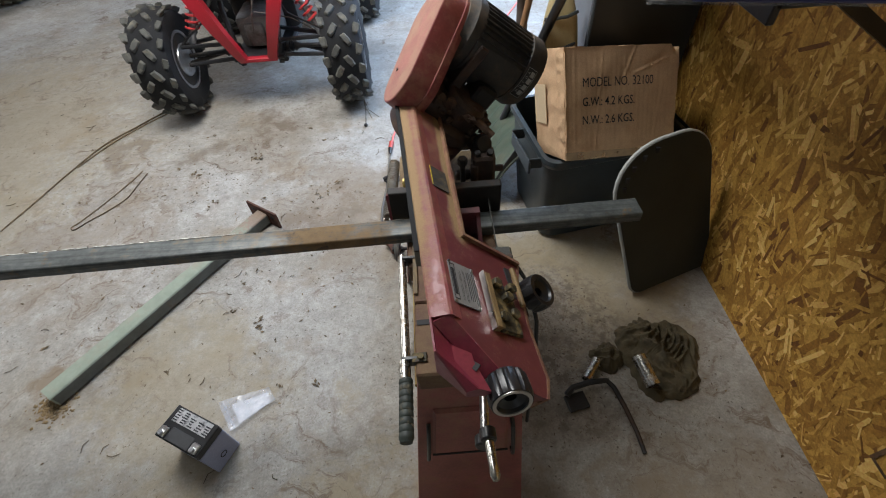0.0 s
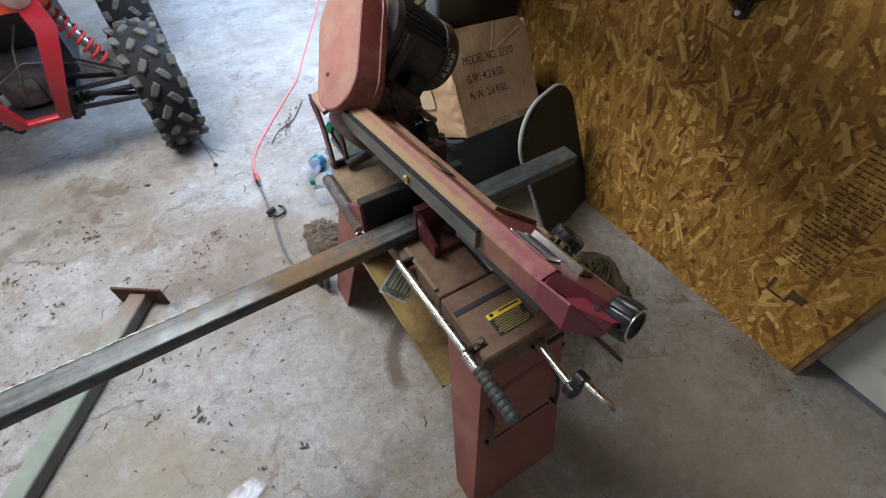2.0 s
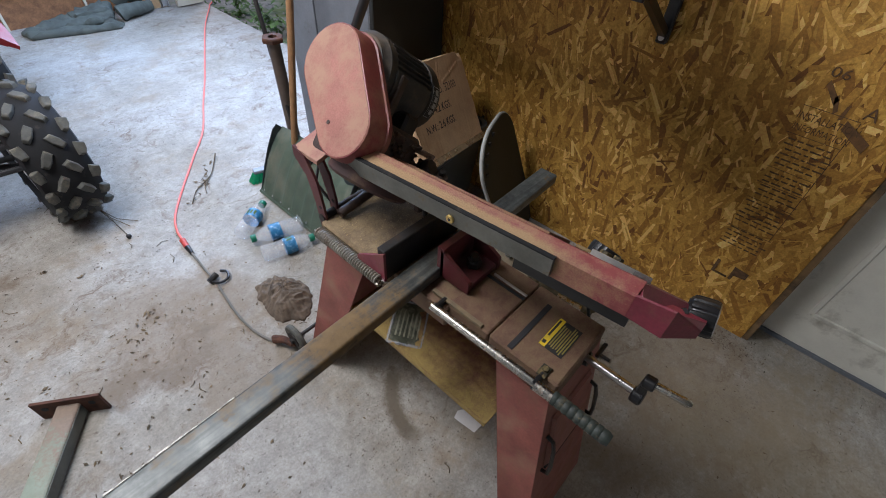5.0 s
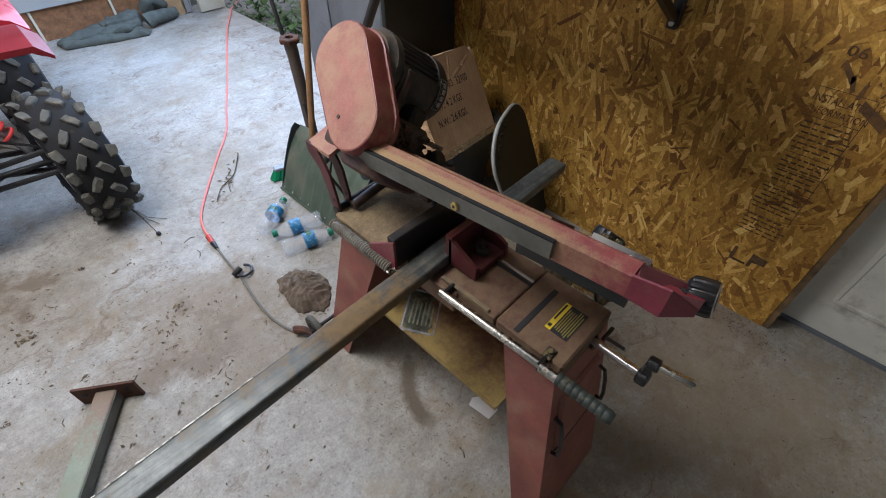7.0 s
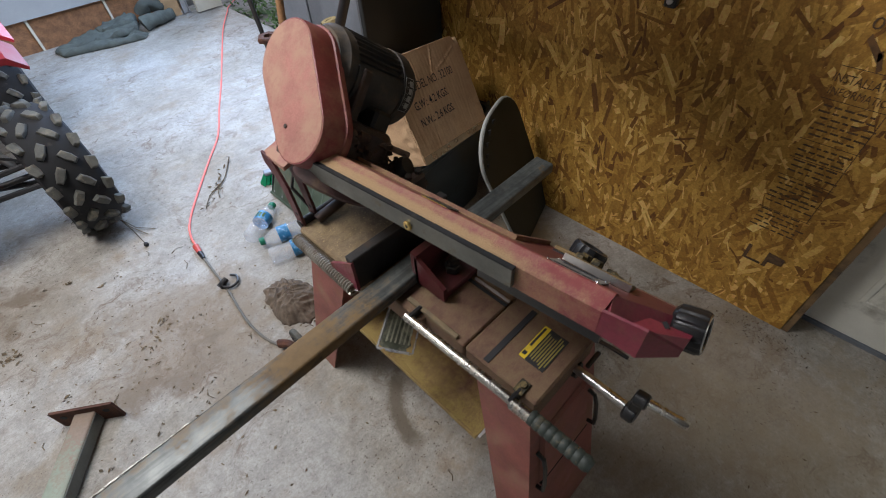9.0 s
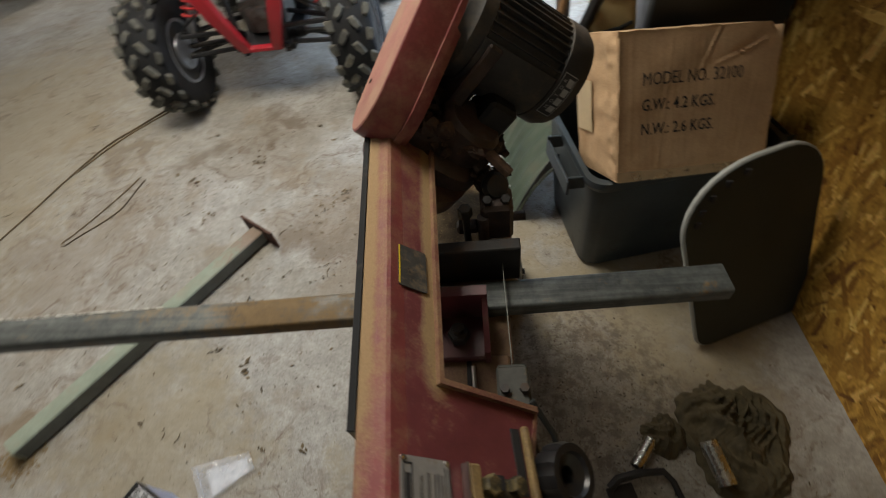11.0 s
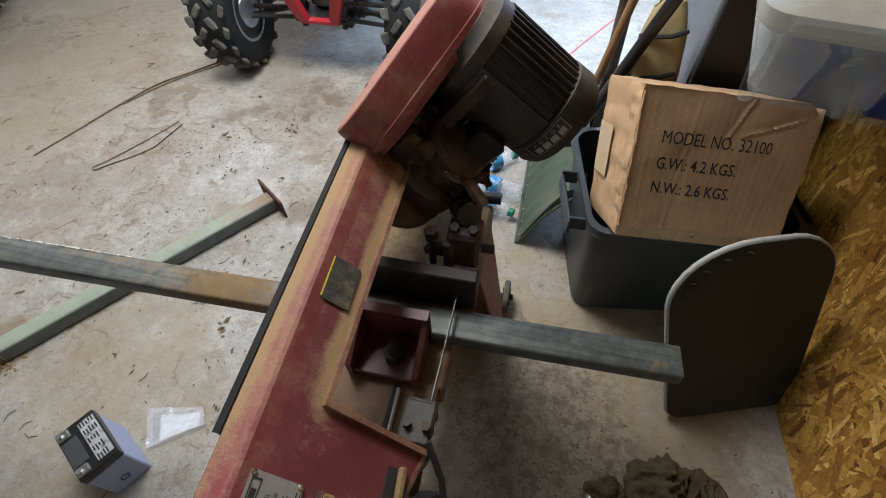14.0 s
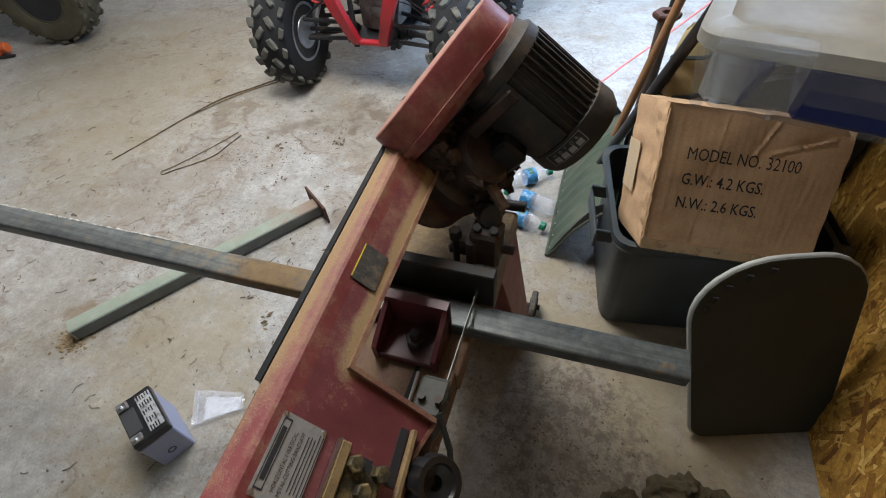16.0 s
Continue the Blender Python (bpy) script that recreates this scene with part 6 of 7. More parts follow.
# ---- cloths ----
def cloth(name, label, c, rx, ry, h, mat, seed, fold=1.0, cat="rag"):
    ob = thing(name, label, cat, (*c, 0))
    noise.seed_set(seed)
    cm = Mesh()
    n, m_ = 150, 52

    def ridged(x, y, f, o):
        a = 3.0 * noise.noise(Vector((x * 5, y * 5, o + 7.0)))
        u, v = x * math.cos(a) - y * math.sin(a), x * math.sin(a) + y * math.cos(a)
        return 1 - 2.4 * abs(noise.noise(Vector((u * f * 2.0, v * f * 0.45, o)))) ** 0.8

    rows = []
    for j in range(m_ + 1):
        s = j / m_
        ring = []
        for i in range(n):
            a_ = 2 * math.pi * i / n
            out = 1.0 + 0.30 * noise.noise(Vector((math.cos(a_) * 1.5, math.sin(a_) * 1.5, seed))) + 0.12 * noise.noise(Vector((math.cos(a_) * 6, math.sin(a_) * 6, seed)))
            x, y = rx * s * out * math.cos(a_), ry * s * out * math.sin(a_)
            edge = 1 - s ** 5
            z = h * (1 - s ** 1.8) * (0.8 + 0.7 * noise.noise(Vector((x * 9, y * 9, seed + 3.0))))
            z += fold * edge * (0.020 * ridged(x, y, 13, seed) + 0.012 * ridged(y, x, 24, seed + 2.0) + 0.0045 * ridged(x, y, 48, seed + 4.0) + 0.002 * ridged(y, x, 95, seed + 6.0))
            ring.append(Vector((c[0] + x, c[1] + y, max(0.002, z + 0.006))))
        rows.append(ring)
    vs = [[cm.bm.verts.new(p_) for p_ in ring] for ring in rows[1:]]
    top = cm.bm.verts.new(rows[0][0])
    for i in range(n):
        cm.bm.faces.new((top, vs[0][i], vs[0][(i + 1) % n]))
    for a2, b2 in zip(vs, vs[1:]):
        for i in range(n):
            cm.bm.faces.new((a2[i], b2[i], b2[(i + 1) % n], a2[(i + 1) % n]))
    rim = [cm.bm.verts.new((v.co.x, v.co.y, 0.0)) for v in vs[-1]]
    for i in range(n):
        cm.bm.faces.new((vs[-1][i], rim[i], rim[(i + 1) % n], vs[-1][(i + 1) % n]))
    cm.done("cloth_folds", mat, ob, angle=75)
    noise.seed_set(1)
    return ob


cloth("oily_rag", "crumpled oily olive-brown rag heaped on the floor", (1.160, 1.110), 0.118, 0.150, 0.035, RAG, 11, 1.15)
cloth("oily_rag", "dark oily glove-like rag beside the larger rag", (1.00, 1.115), 0.055, 0.045, 0.03, RAG, 23, 0.7)
cloth("muddy_cloth", "crumpled tan muddy cloth under the saw's far leg", (0.425, 1.80), 0.085, 0.115, 0.055, TAN_RAG, 5, 0.6, "cloth")
tp = thing("folded_tarp", "folded grey-green canvas tarp lying by the far wall", "tarp", (0.80, 4.97, 0))
CANVAS_LIGHT = surface("pale_grey_green_canvas", (0.088, 0.100, 0.088), 0.9, vary=0.3, scale=10, grain=900, dirt=(0.06, 0.065, 0.055), dirt_amount=0.3, dirt_scale=6)


def fold(outline, z0, h, seed, tilt=0.0):
    """One folded layer of cloth: a soft slab with a puckered rim and creases over its top."""
    fm = Mesh()
    n = len(outline) * 10
    cx, cy = sum(p[0] for p in outline) / len(outline), sum(p[1] for p in outline) / len(outline)
    rim = []
    for k in range(n):
        a, b = outline[k // 10], outline[(k // 10 + 1) % len(outline)]
        f = (k % 10) / 10
        x, y = a[0] + (b[0] - a[0]) * f, a[1] + (b[1] - a[1]) * f
        g = 1 + 0.09 * noise.noise(Vector((x * 9, y * 9, seed)))
        rim.append((cx + (x - cx) * g, cy + (y - cy) * g))
    rings = []
    for q, z in ((0.96, 0.0), (1.0, 0.35), (0.985, 0.85), (0.94, 1.0), (0.75, 1.05), (0.5, 1.05), (0.25, 1.0), (0.02, 1.0)):
        ring = []
        for x, y in rim:
            px, py = cx + (x - cx) * q, cy + (y - cy) * q
            crease = (0.020 * (1 - 2.6 * abs(noise.noise(Vector((px * 6 + py * 4, py * 15 - px * 5, seed + 3.0))))) + 0.007 * (1 - 3 * abs(noise.noise(Vector((px * 22 - py * 9, py * 26, seed)))))) if z > 0.8 else 0.0
            ring.append((px, py, max(0.001, z0 + h * z + crease * (1 if q < 0.97 else 0.4) + tilt * (px - cx) * (1 if z > 0 else 0))))
        rings.append(ring)
    return fm.loft(rings)


fold([(0.47, 5.02), (0.50, 4.89), (0.80, 4.80), (1.02, 4.76), (1.06, 4.84), (0.98, 4.93), (0.80, 5.05), (0.60, 5.09)], 0.0, 0.022, 3.0).done("cloth_fold", CANVAS_LIGHT, tp, angle=70)
fold([(0.55, 5.06), (0.60, 4.95), (0.86, 4.87), (1.04, 4.90), (1.08, 5.10), (0.90, 5.14), (0.70, 5.12)], 0.020, 0.024, 9.0, 0.06).done("cloth_fold", CANVAS_LIGHT, tp, angle=70)
fold([(0.78, 5.08), (0.82, 4.98), (1.03, 4.96), (1.09, 5.08), (1.05, 5.15), (0.86, 5.15)], 0.042, 0.028, 17.0, 0.10).done("cloth_fold", CANVAS_LIGHT, tp, angle=70)
bw = thing("rubber_boots", "dark grey-green wader boots crumpled at the tarp's end", "boots", (1.22, 5.02, 0))
for a, b, c, seed in (((1.08, 4.92, 0.045), (1.20, 4.95, 0.055), (1.29, 4.99, 0.045), 2.0), ((1.14, 5.10, 0.075), (1.20, 5.08, 0.13), (1.27, 5.08, 0.10), 5.0)):
    bm_b = Mesh().sweep(smooth_path([a, ((a[0] + b[0]) / 2, (a[1] + b[1]) / 2 - 0.01, (a[2] + b[2]) / 2 + 0.012), b, c, (c[0] + 0.035, c[1] + 0.03, c[2] - 0.01)], 5), 0.050, 14, 0.042)
    for v in bm_b.bm.verts:
        v.co += 0.014 * noise.noise_vector(v.co * 16 + Vector((seed, 0, 0)))
        v.co.z = max(0.001, v.co.z)
    bm_b.done("boot", CANVAS if seed > 3 else CANVAS_LIGHT, bw, angle=70)

# chrome sockets, bracket and bar on the floor
for a, b, r in (((0.915, 1.045, 0.018), (0.965, 1.103, 0.020), 0.016), ((1.078, 1.088, 0.055), (1.094, 0.998, 0.045), 0.021)):
    so = thing("socket", "short worn chrome tube lying by the oily rag", "socket", (a[0], a[1], 0), group="chrome tubes")
    L = (Vector(b) - Vector(a))
    Mesh().lathe([(r, 0.0), (r, L.length), (r * 0.8, L.length), (r * 0.8, 0.0)], a, L, 22, closed=True).done("socket_wall", CHROME, so)
ba = thing("bent_bar", "black bent steel bar with a square plate on the floor", "steel bar", (0.98, 1.0, 0))
Mesh().sweep([(0.845, 1.000, 0.022), (0.865, 1.018, 0.03), (0.92, 1.03, 0.032), (0.970, 1.032, 0.03), (0.988, 1.012, 0.022), (1.005, 0.95, 0.014), (1.016, 0.885, 0.010), (1.020, 0.828, 0.006)], 0.010, 8, 0.006).done("bar", IRON, ba)
Mesh().box((0.873, 0.984, 0.007), (0.062, 0.050, 0.010), Matrix.Rotation(radians(12), 3, "Z"), bevel=0.002).done("plate", IRON, ba)

# ---- green square post with base plates ----
gp_ = thing("steel_post", "pale green square steel post with rusty base plate on floor", "steel post", (-0.48, 1.5, 0))
ps, pe = Vector((-0.742, 1.120, 0.0)), Vector((-0.220, 1.858, 0.0))
d = (pe - ps).normalized()
sd = Vector((-d.y, d.x, 0))
PWH, PHT = 0.029, 0.056
rnd = rounded(2 * PWH, PHT - 0.003, 0.007, 3)


def post_paint():
    """Pale green paint, worn through to brown rust towards the base plate."""
    m, nt, nodes, links, p = node_mat("green_paint_worn_to_rust")
    obj = nodes.new("ShaderNodeTexCoord").outputs["Object"]
    n1, n2 = tex_noise(nodes, links, obj, 16, 9, 0.75), tex_noise(nodes, links, obj, 120, 5, 0.7)
    col = ramp(nodes, links, n1, (0.3, (0.21, 0.245, 0.185)), (0.7, (0.30, 0.34, 0.265)))
    col = mix(nodes, links, ramp(nodes, links, tex_noise(nodes, links, obj, 7, 8, 0.7), (0.50, (0, 0, 0)), (0.66, (0.6, 0.6, 0.6))), col, (0.30, 0.25, 0.19))
    gap = nodes.new("ShaderNodeVectorMath")
    gap.operation = "DISTANCE"
    links.new(obj, gap.inputs[0])
    gap.inputs[1].default_value = tuple(pe - Vector((-0.48, 1.5, -0.03)))
    near = ramp(nodes, links, gap.outputs["Value"], (0.03, (0.30, 0.30, 0.30)), (0.26, (0, 0, 0)))
    worn = ramp(nodes, links, maths(nodes, links, "ADD", near, maths(nodes, links, "MULTIPLY", maths(nodes, links, "ADD", n1, n2), 0.5)), (0.60, (0, 0, 0)), (0.74, (0.9, 0.9, 0.9)))
    col = mix(nodes, links, worn, col, mix(nodes, links, n2, (0.15, 0.10, 0.07), (0.33, 0.235, 0.18)))
    links.new(col, p.inputs["Base Color"])
    p.inputs["Roughness"].default_value = 0.7
    bump(nodes, links, n2, p, 0.3, 0.001)
    return m


Mesh().loft([[p_ + sd * u + Vector((0, 0, v + 0.0295)) for u, v in rnd] for p_ in (ps, pe)]).done("post_tube", post_paint(), gp_, angle=30)
# darker grey strip along the post's right side
Mesh().loft([[p_ - sd * PWH * 0.2 + sd * (-PWH * 0.803) + Vector((0, 0, v)) + sd * o for v, o in ((0.009, 0), (0.050, 0), (0.050, -0.0016), (0.009, -0.0016))] for p_ in (ps + d * 0.005, pe - d * 0.003)]).done("grey_side", POST_SIDE, gp_, smooth=False)
pm = Mesh().loft([[pe + d * t_ + sd * u + Vector((0, 0, v)) for u, v in ((-0.085, 0.0), (0.085, 0.0), (0.085, 0.078), (-0.085, 0.078))] for t_ in (0.0, 0.008)])
pm.done("base_plate", RUST, gp_, smooth=False)
for u in (-0.058, 0.058):
    Mesh().cyl(pe - d * 0.0015 + sd * u + Vector((0, 0, 0.050)), pe - d * 0.0005 + sd * u + Vector((0, 0, 0.050)), 0.009, n=12).done("bolt_hole", INK, gp_)
em = Mesh()
for k in range(420):
    c = ps + d * random.gauss(-0.012, 0.024) + sd * random.gauss(0.0, 0.028)
    r = random.choice((0.0012, 0.002, 0.003, 0.004, 0.006))
    em.lathe([(r, 0), (r * 0.7, r * 0.4), (0.0004, r * 0.55)], (c.x, c.y, 0), (random.uniform(-0.3, 0.3), random.uniform(-0.3, 0.3), 1), 5)
tagged(em.done("earth_crumbs", surface("dry_earth", (0.20, 0.14, 0.07), 0.95, vary=0.4, scale=30, bumps=0.8), None, smooth=False), "crumbs of dry brown earth by the green post", "earth", "", "stuff")

# ---- battery and bag ----
bt = thing("battery", "small lilac-grey motorcycle battery with black top and metal terminals", "battery", (-0.168, 0.950, 0))
BTM = pose(-0.203, 0.941, 0.0, 0, 0, -28)


def bt_box(name, c, s, mat, parent, bevel=0.002):
    return Mesh().box(BTM @ Vector(c), s, Matrix.Rotation(radians(-28), 3, "Z"), bevel=bevel).done(name, mat, parent)


bt_box("case", (0, 0, 0.060), (0.148, 0.086, 0.120), BATTERY, bt, 0.003)
top = bt_box("cover", (0, 0.0, 0.1325), (0.150, 0.088, 0.025), BLACK, bt, 0.003)
bt_box("cover_label", (0.0, 0.022, 0.1455), (0.120, 0.036, 0.0015), surface("scuffed_white_label", (0.50, 0.50, 0.50), 0.6, vary=0.2, dirt=(0.10, 0.10, 0.10), dirt_amount=0.35, dirt_scale=60), top, 0.0003)
lb = Mesh()
for k in range(22):
    lb.box(BTM @ Vector((-0.052 + 0.026 * (k % 5) + random.uniform(-0.003, 0.003), 0.009 + 0.0065 * (k // 5), 0.1466)), (random.uniform(0.008, 0.020), 0.0032, 0.0006), Matrix.Rotation(radians(-28), 3, "Z"))
tagged(lb.done("lettering", INK, top, smooth=False), kind="stuff")
bt_box("vent_cap", (0, -0.024, 0.1445), (0.078, 0.034, 0.004), surface("grey_vent_strip", (0.05, 0.05, 0.05), 0.6), top, 0.001)
for x in (-0.056, 0.056):
    bt_box("terminal", (x, -0.027, 0.146), (0.024, 0.026, 0.012), STEEL, bt, 0.003)
    p_ = BTM @ Vector((x, -0.032, 0.152))
    Mesh().cyl(p_, p_ + Vector((0, 0, 0.006)), 0.007, n=6).done("terminal_bolt", ALLOY, bt)
p_ = BTM @ Vector((0.0742, 0.0, 0.045))
Mesh().lathe([(0.008, 0), (0.0105, 0), (0.0105, 0.001), (0.008, 0.001)], p_, BTM.to_3x3() @ Vector((1, 0, 0)), 20, closed=True).done("case_mark", INK, bt)
bg = thing("plastic_bag", "small clear zip bag with white paper lying on the floor", "plastic bag", (-0.14, 1.06, 0))
gm_ = Mesh()
gq = frame3((-0.150, 0.978, 0.0), (0.83, 0.56, 0), (-0.062, 0.092, 0))
nx, ny = 12, 8
vv = [[gm_.bm.verts.new(gq(0.145 * i / nx, 0.111 * (1 - 0.55 * i / nx) * j / ny + 0.006 * i / nx, 0.004 + 0.010 * (1 + noise.noise(Vector((i * 1.3, j * 1.5, 2.0)))))) for j in range(ny + 1)] for i in range(nx + 1)]
for i in range(nx):
    for j in range(ny):
        gm_.bm.faces.new((vv[i][j], vv[i + 1][j], vv[i + 1][j + 1], vv[i][j + 1]))
gm_.done("bag_film", BAG, bg, angle=180)
Mesh().prism([(0.028, 0.012), (0.128, 0.014), (0.132, 0.050), (0.030, 0.082)], gq, 0.0012, 0.003).done("paper", PAPER, bg)
Mesh().sweep([gq(0.012, 0.0, 0.012), gq(0.012, 0.105, 0.012)], 0.0022, 6).done("zip_strip", BAG, bg)

# paper scrap under the saw and a carded packet on its shelf
pc = thing("paper_scrap", "white paper tag on the floor beside the leg", "paper", (0.56, 1.03, 0))
Mesh().prism([(-0.036, -0.020), (0.036, -0.016), (0.040, 0.026), (-0.030, 0.020), (-0.042, 0.004)], frame3((0.541, 1.037, 0.001), (0.05, -1, 0), (1, 0.05, 0.0)), 0, 0.0012).done("tag", PAPER, pc, smooth=False)
pk = thing("carded_packet", "grimy clear packet with a dark printed card on the saw's shelf", "packet", (0.50, 1.24, 0.328))
kf = frame3((0.50, 1.24, 0.329), (0.8, 0.55, 0.0), (-0.5, 0.8, 0.12))
Mesh().prism(rounded(0.13, 0.085, 0.008, 3), lambda u, v, w: kf(u, v, w), 0.0, 0.003).done("card", surface("grey_green_card", (0.055, 0.062, 0.042), 0.4, vary=0.5, scale=40, dirt=(0.24, 0.23, 0.17), dirt_amount=0.45, dirt_scale=30), pk)
film = Mesh()
for a, b, s, r in ((-0.066, 0.066, -0.043, 0.004), (-0.066, 0.066, 0.043, 0.004)):
    film.sweep([kf(a, s, 0.003), kf(b, s, 0.003)], r, 6)
for u in (-0.066, 0.066):
    film.sweep([kf(u, -0.043, 0.003), kf(u, 0.043, 0.003)], 0.004, 6)
film.done("blister", BAG, pk)
kb = Mesh()
for k in range(6):
    kb.loft([[kf(-0.045, -0.03 + 0.011 * k, w), kf(-0.045 + random.uniform(0.04, 0.09), -0.03 + 0.011 * k, w), kf(0.03, -0.0255 + 0.011 * k, w), kf(-0.045, -0.0255 + 0.011 * k, w)] for w in (0.0032, 0.0036)])
tagged(kb.done("lettering", surface("faded_card_print", (0.26, 0.26, 0.19), 0.6, vary=0.4, scale=60), pk, smooth=False), kind="stuff")

# ---- cords on the floor ----
pcd = thing("extension_cord", "pink extension cord running over the floor out of the doorway", "extension cord", (0.5, 3, 0))
Mesh().sweep(smooth_path([(2.3, 5.7, -0.12), (1.78, 4.94, -0.008), (1.69, 4.79, 0.004), (1.486, 4.455, 0.005), (1.25, 4.00, 0.005), (1.052, 3.612, 0.005), (0.90, 3.33, 0.005), (0.756, 3.052, 0.005), (0.613, 2.86, 0.005), (0.433, 2.615, 0.005), (0.349, 2.485, 0.005), (0.316, 2.39, 0.006), (0.309, 2.31, 0.008)]), 0.0045, 8).done("cord", PINK, pcd)
Mesh().cyl((0.307, 2.325, 0.012), (0.302, 2.275, 0.012), 0.012, 0.010, n=12).done("socket_end", surface("red_orange_socket", (0.6, 0.08, 0.06), 0.5), pcd)
gcd = thing("saw_cord", "grey power cord with plug on the floor beside the saw", "power cord", (0.3, 2.0, 0))
Mesh().cyl((0.302, 2.275, 0.012), (0.300, 2.235, 0.011), 0.011, 0.007, n=12).done("plug", BLACK, gcd)
Mesh().sweep(smooth_path([(0.300, 2.24, 0.010), (0.296, 2.15, 0.005), (0.290, 2.02, 0.005), (0.272, 1.86, 0.005), (0.278, 1.74, 0.005), (0.315, 1.63, 0.006), (0.345, 1.60, 0.02), (0.37, 1.60, 0.04)]), 0.0045, 8).done("cord", CORD, gcd)
Mesh().sweep(smooth_path([(0.283, 2.045, 0.012), (0.305, 2.02, 0.012), (0.335, 2.025, 0.012), (0.345, 2.055, 0.012), (0.33, 2.075, 0.012)]), 0.005, 7).cyl((0.275, 2.05, 0.012), (0.31, 2.06, 0.02), 0.012, n=10).done("cord_tie", BLACK, gcd)
rc = thing("rusty_caster", "rusty cast bracket and chain lying at the far leg", "caster", (0.34, 1.60, 0))
Mesh().sweep([(0.30, 1.665, 0.02), (0.318, 1.64, 0.03), (0.33, 1.605, 0.03), (0.35, 1.59, 0.02)], 0.016, 8, 0.009).jitter(0.004, 40).done("casting", RUST, rc)
tw = thing("twig", "long dry brown plant stem on the concrete floor", "twig", (-1.2, 2.4, 0))
Mesh().sweep(smooth_path([(-0.78, 2.93, 0.003), (-0.96, 2.80, 0.004), (-1.08, 2.66, 0.004), (-1.19, 2.52, 0.004), (-1.27, 2.31, 0.004), (-1.33, 2.11, 0.004), (-1.39, 1.93, 0.003)]), 0.0042, 6, 0.003).sweep(smooth_path([(-0.80, 2.91, 0.003), (-0.98, 2.74, 0.004), (-1.14, 2.55, 0.004), (-1.25, 2.34, 0.004)]), 0.003, 6).done("stem", LEAF, tw)
wr = thing("wire_loop", "thin bent wire loop lying on the floor", "wire", (-0.97, 2.1, 0))
Mesh().sweep(smooth_path([(-0.90, 2.27, 0.003), (-0.93, 2.19, 0.003), (-0.99, 2.06, 0.003), (-1.05, 1.95, 0.003), (-1.075, 1.915, 0.003), (-1.055, 1.90, 0.003), (-1.02, 1.94, 0.003), (-0.95, 2.01, 0.003), (-0.90, 2.08, 0.003), (-0.885, 2.16, 0.003), (-0.87, 2.25, 0.003)]), 0.0026, 6).done("wire", LEAF, wr)
wd_ = thing("dry_weed", "thin dry weed with a dark seed head by the tyre", "plant stem", (0.18, 2.6, 0))
Mesh().sweep([(0.15, 2.74, 0.02), (0.165, 2.66, 0.006), (0.20, 2.56, 0.004)], 0.0018, 5).sweep([(0.15, 2.73, 0.02), (0.18, 2.64, 0.005), (0.235, 2.57, 0.004)], 0.0015, 5).sweep([(0.15, 2.73, 0.015), (0.165, 2.62, 0.005), (0.172, 2.50, 0.006)], 0.0018, 5).done("stems", LEAF, wd_)
Mesh().lathe([(0.004, 0), (0.010, 0.006), (0.008, 0.014), (0.002, 0.018)], (0.172, 2.495, 0.001), (0, 0, 1), 10).done("seed_head", INK, wd_)

dw = thing("dead_weed", "dry grey-brown weed stalk with curled leaves on the concrete", "plant stem", (0.58, 2.65, 0))
Mesh().sweep(smooth_path([(0.70, 2.82, 0.003), (0.655, 2.745, 0.006), (0.59, 2.655, 0.008), (0.50, 2.60, 0.006), (0.44, 2.525, 0.003)]), 0.003, 6, 0.0015).sweep(smooth_path([(0.59, 2.655, 0.006), (0.54, 2.60, 0.012), (0.52, 2.55, 0.004)]), 0.002, 5).done("stalk", LEAF, dw)
random.seed(44)
for k in range(14):
    c = Vector((0.44 + 0.26 * k / 14, 2.525 + 0.29 * k / 14, 0.008)) + Vector((random.gauss(0, 0.012), random.gauss(0, 0.012), 0))
    u = Vector((random.uniform(-1, 1), random.uniform(-1, 1), 0.3)).normalized() * random.uniform(0.008, 0.018)
    v = Vector((-u.y, u.x, 0.004)) * 0.4
    Mesh().loft([[c - u, c + v, c + u, c - v], [p_ + Vector((0, 0, 0.001)) for p_ in (c - u, c + v, c + u, c - v)]]).done("leaf", LEAF, dw, smooth=False)

# ---- red all-terrain vehicle ----
atv = thing("quad_bike", "red and black four-wheeled quad bike with knobby tyres parked indoors", "quad bike", (-0.375, 3.4, 0))


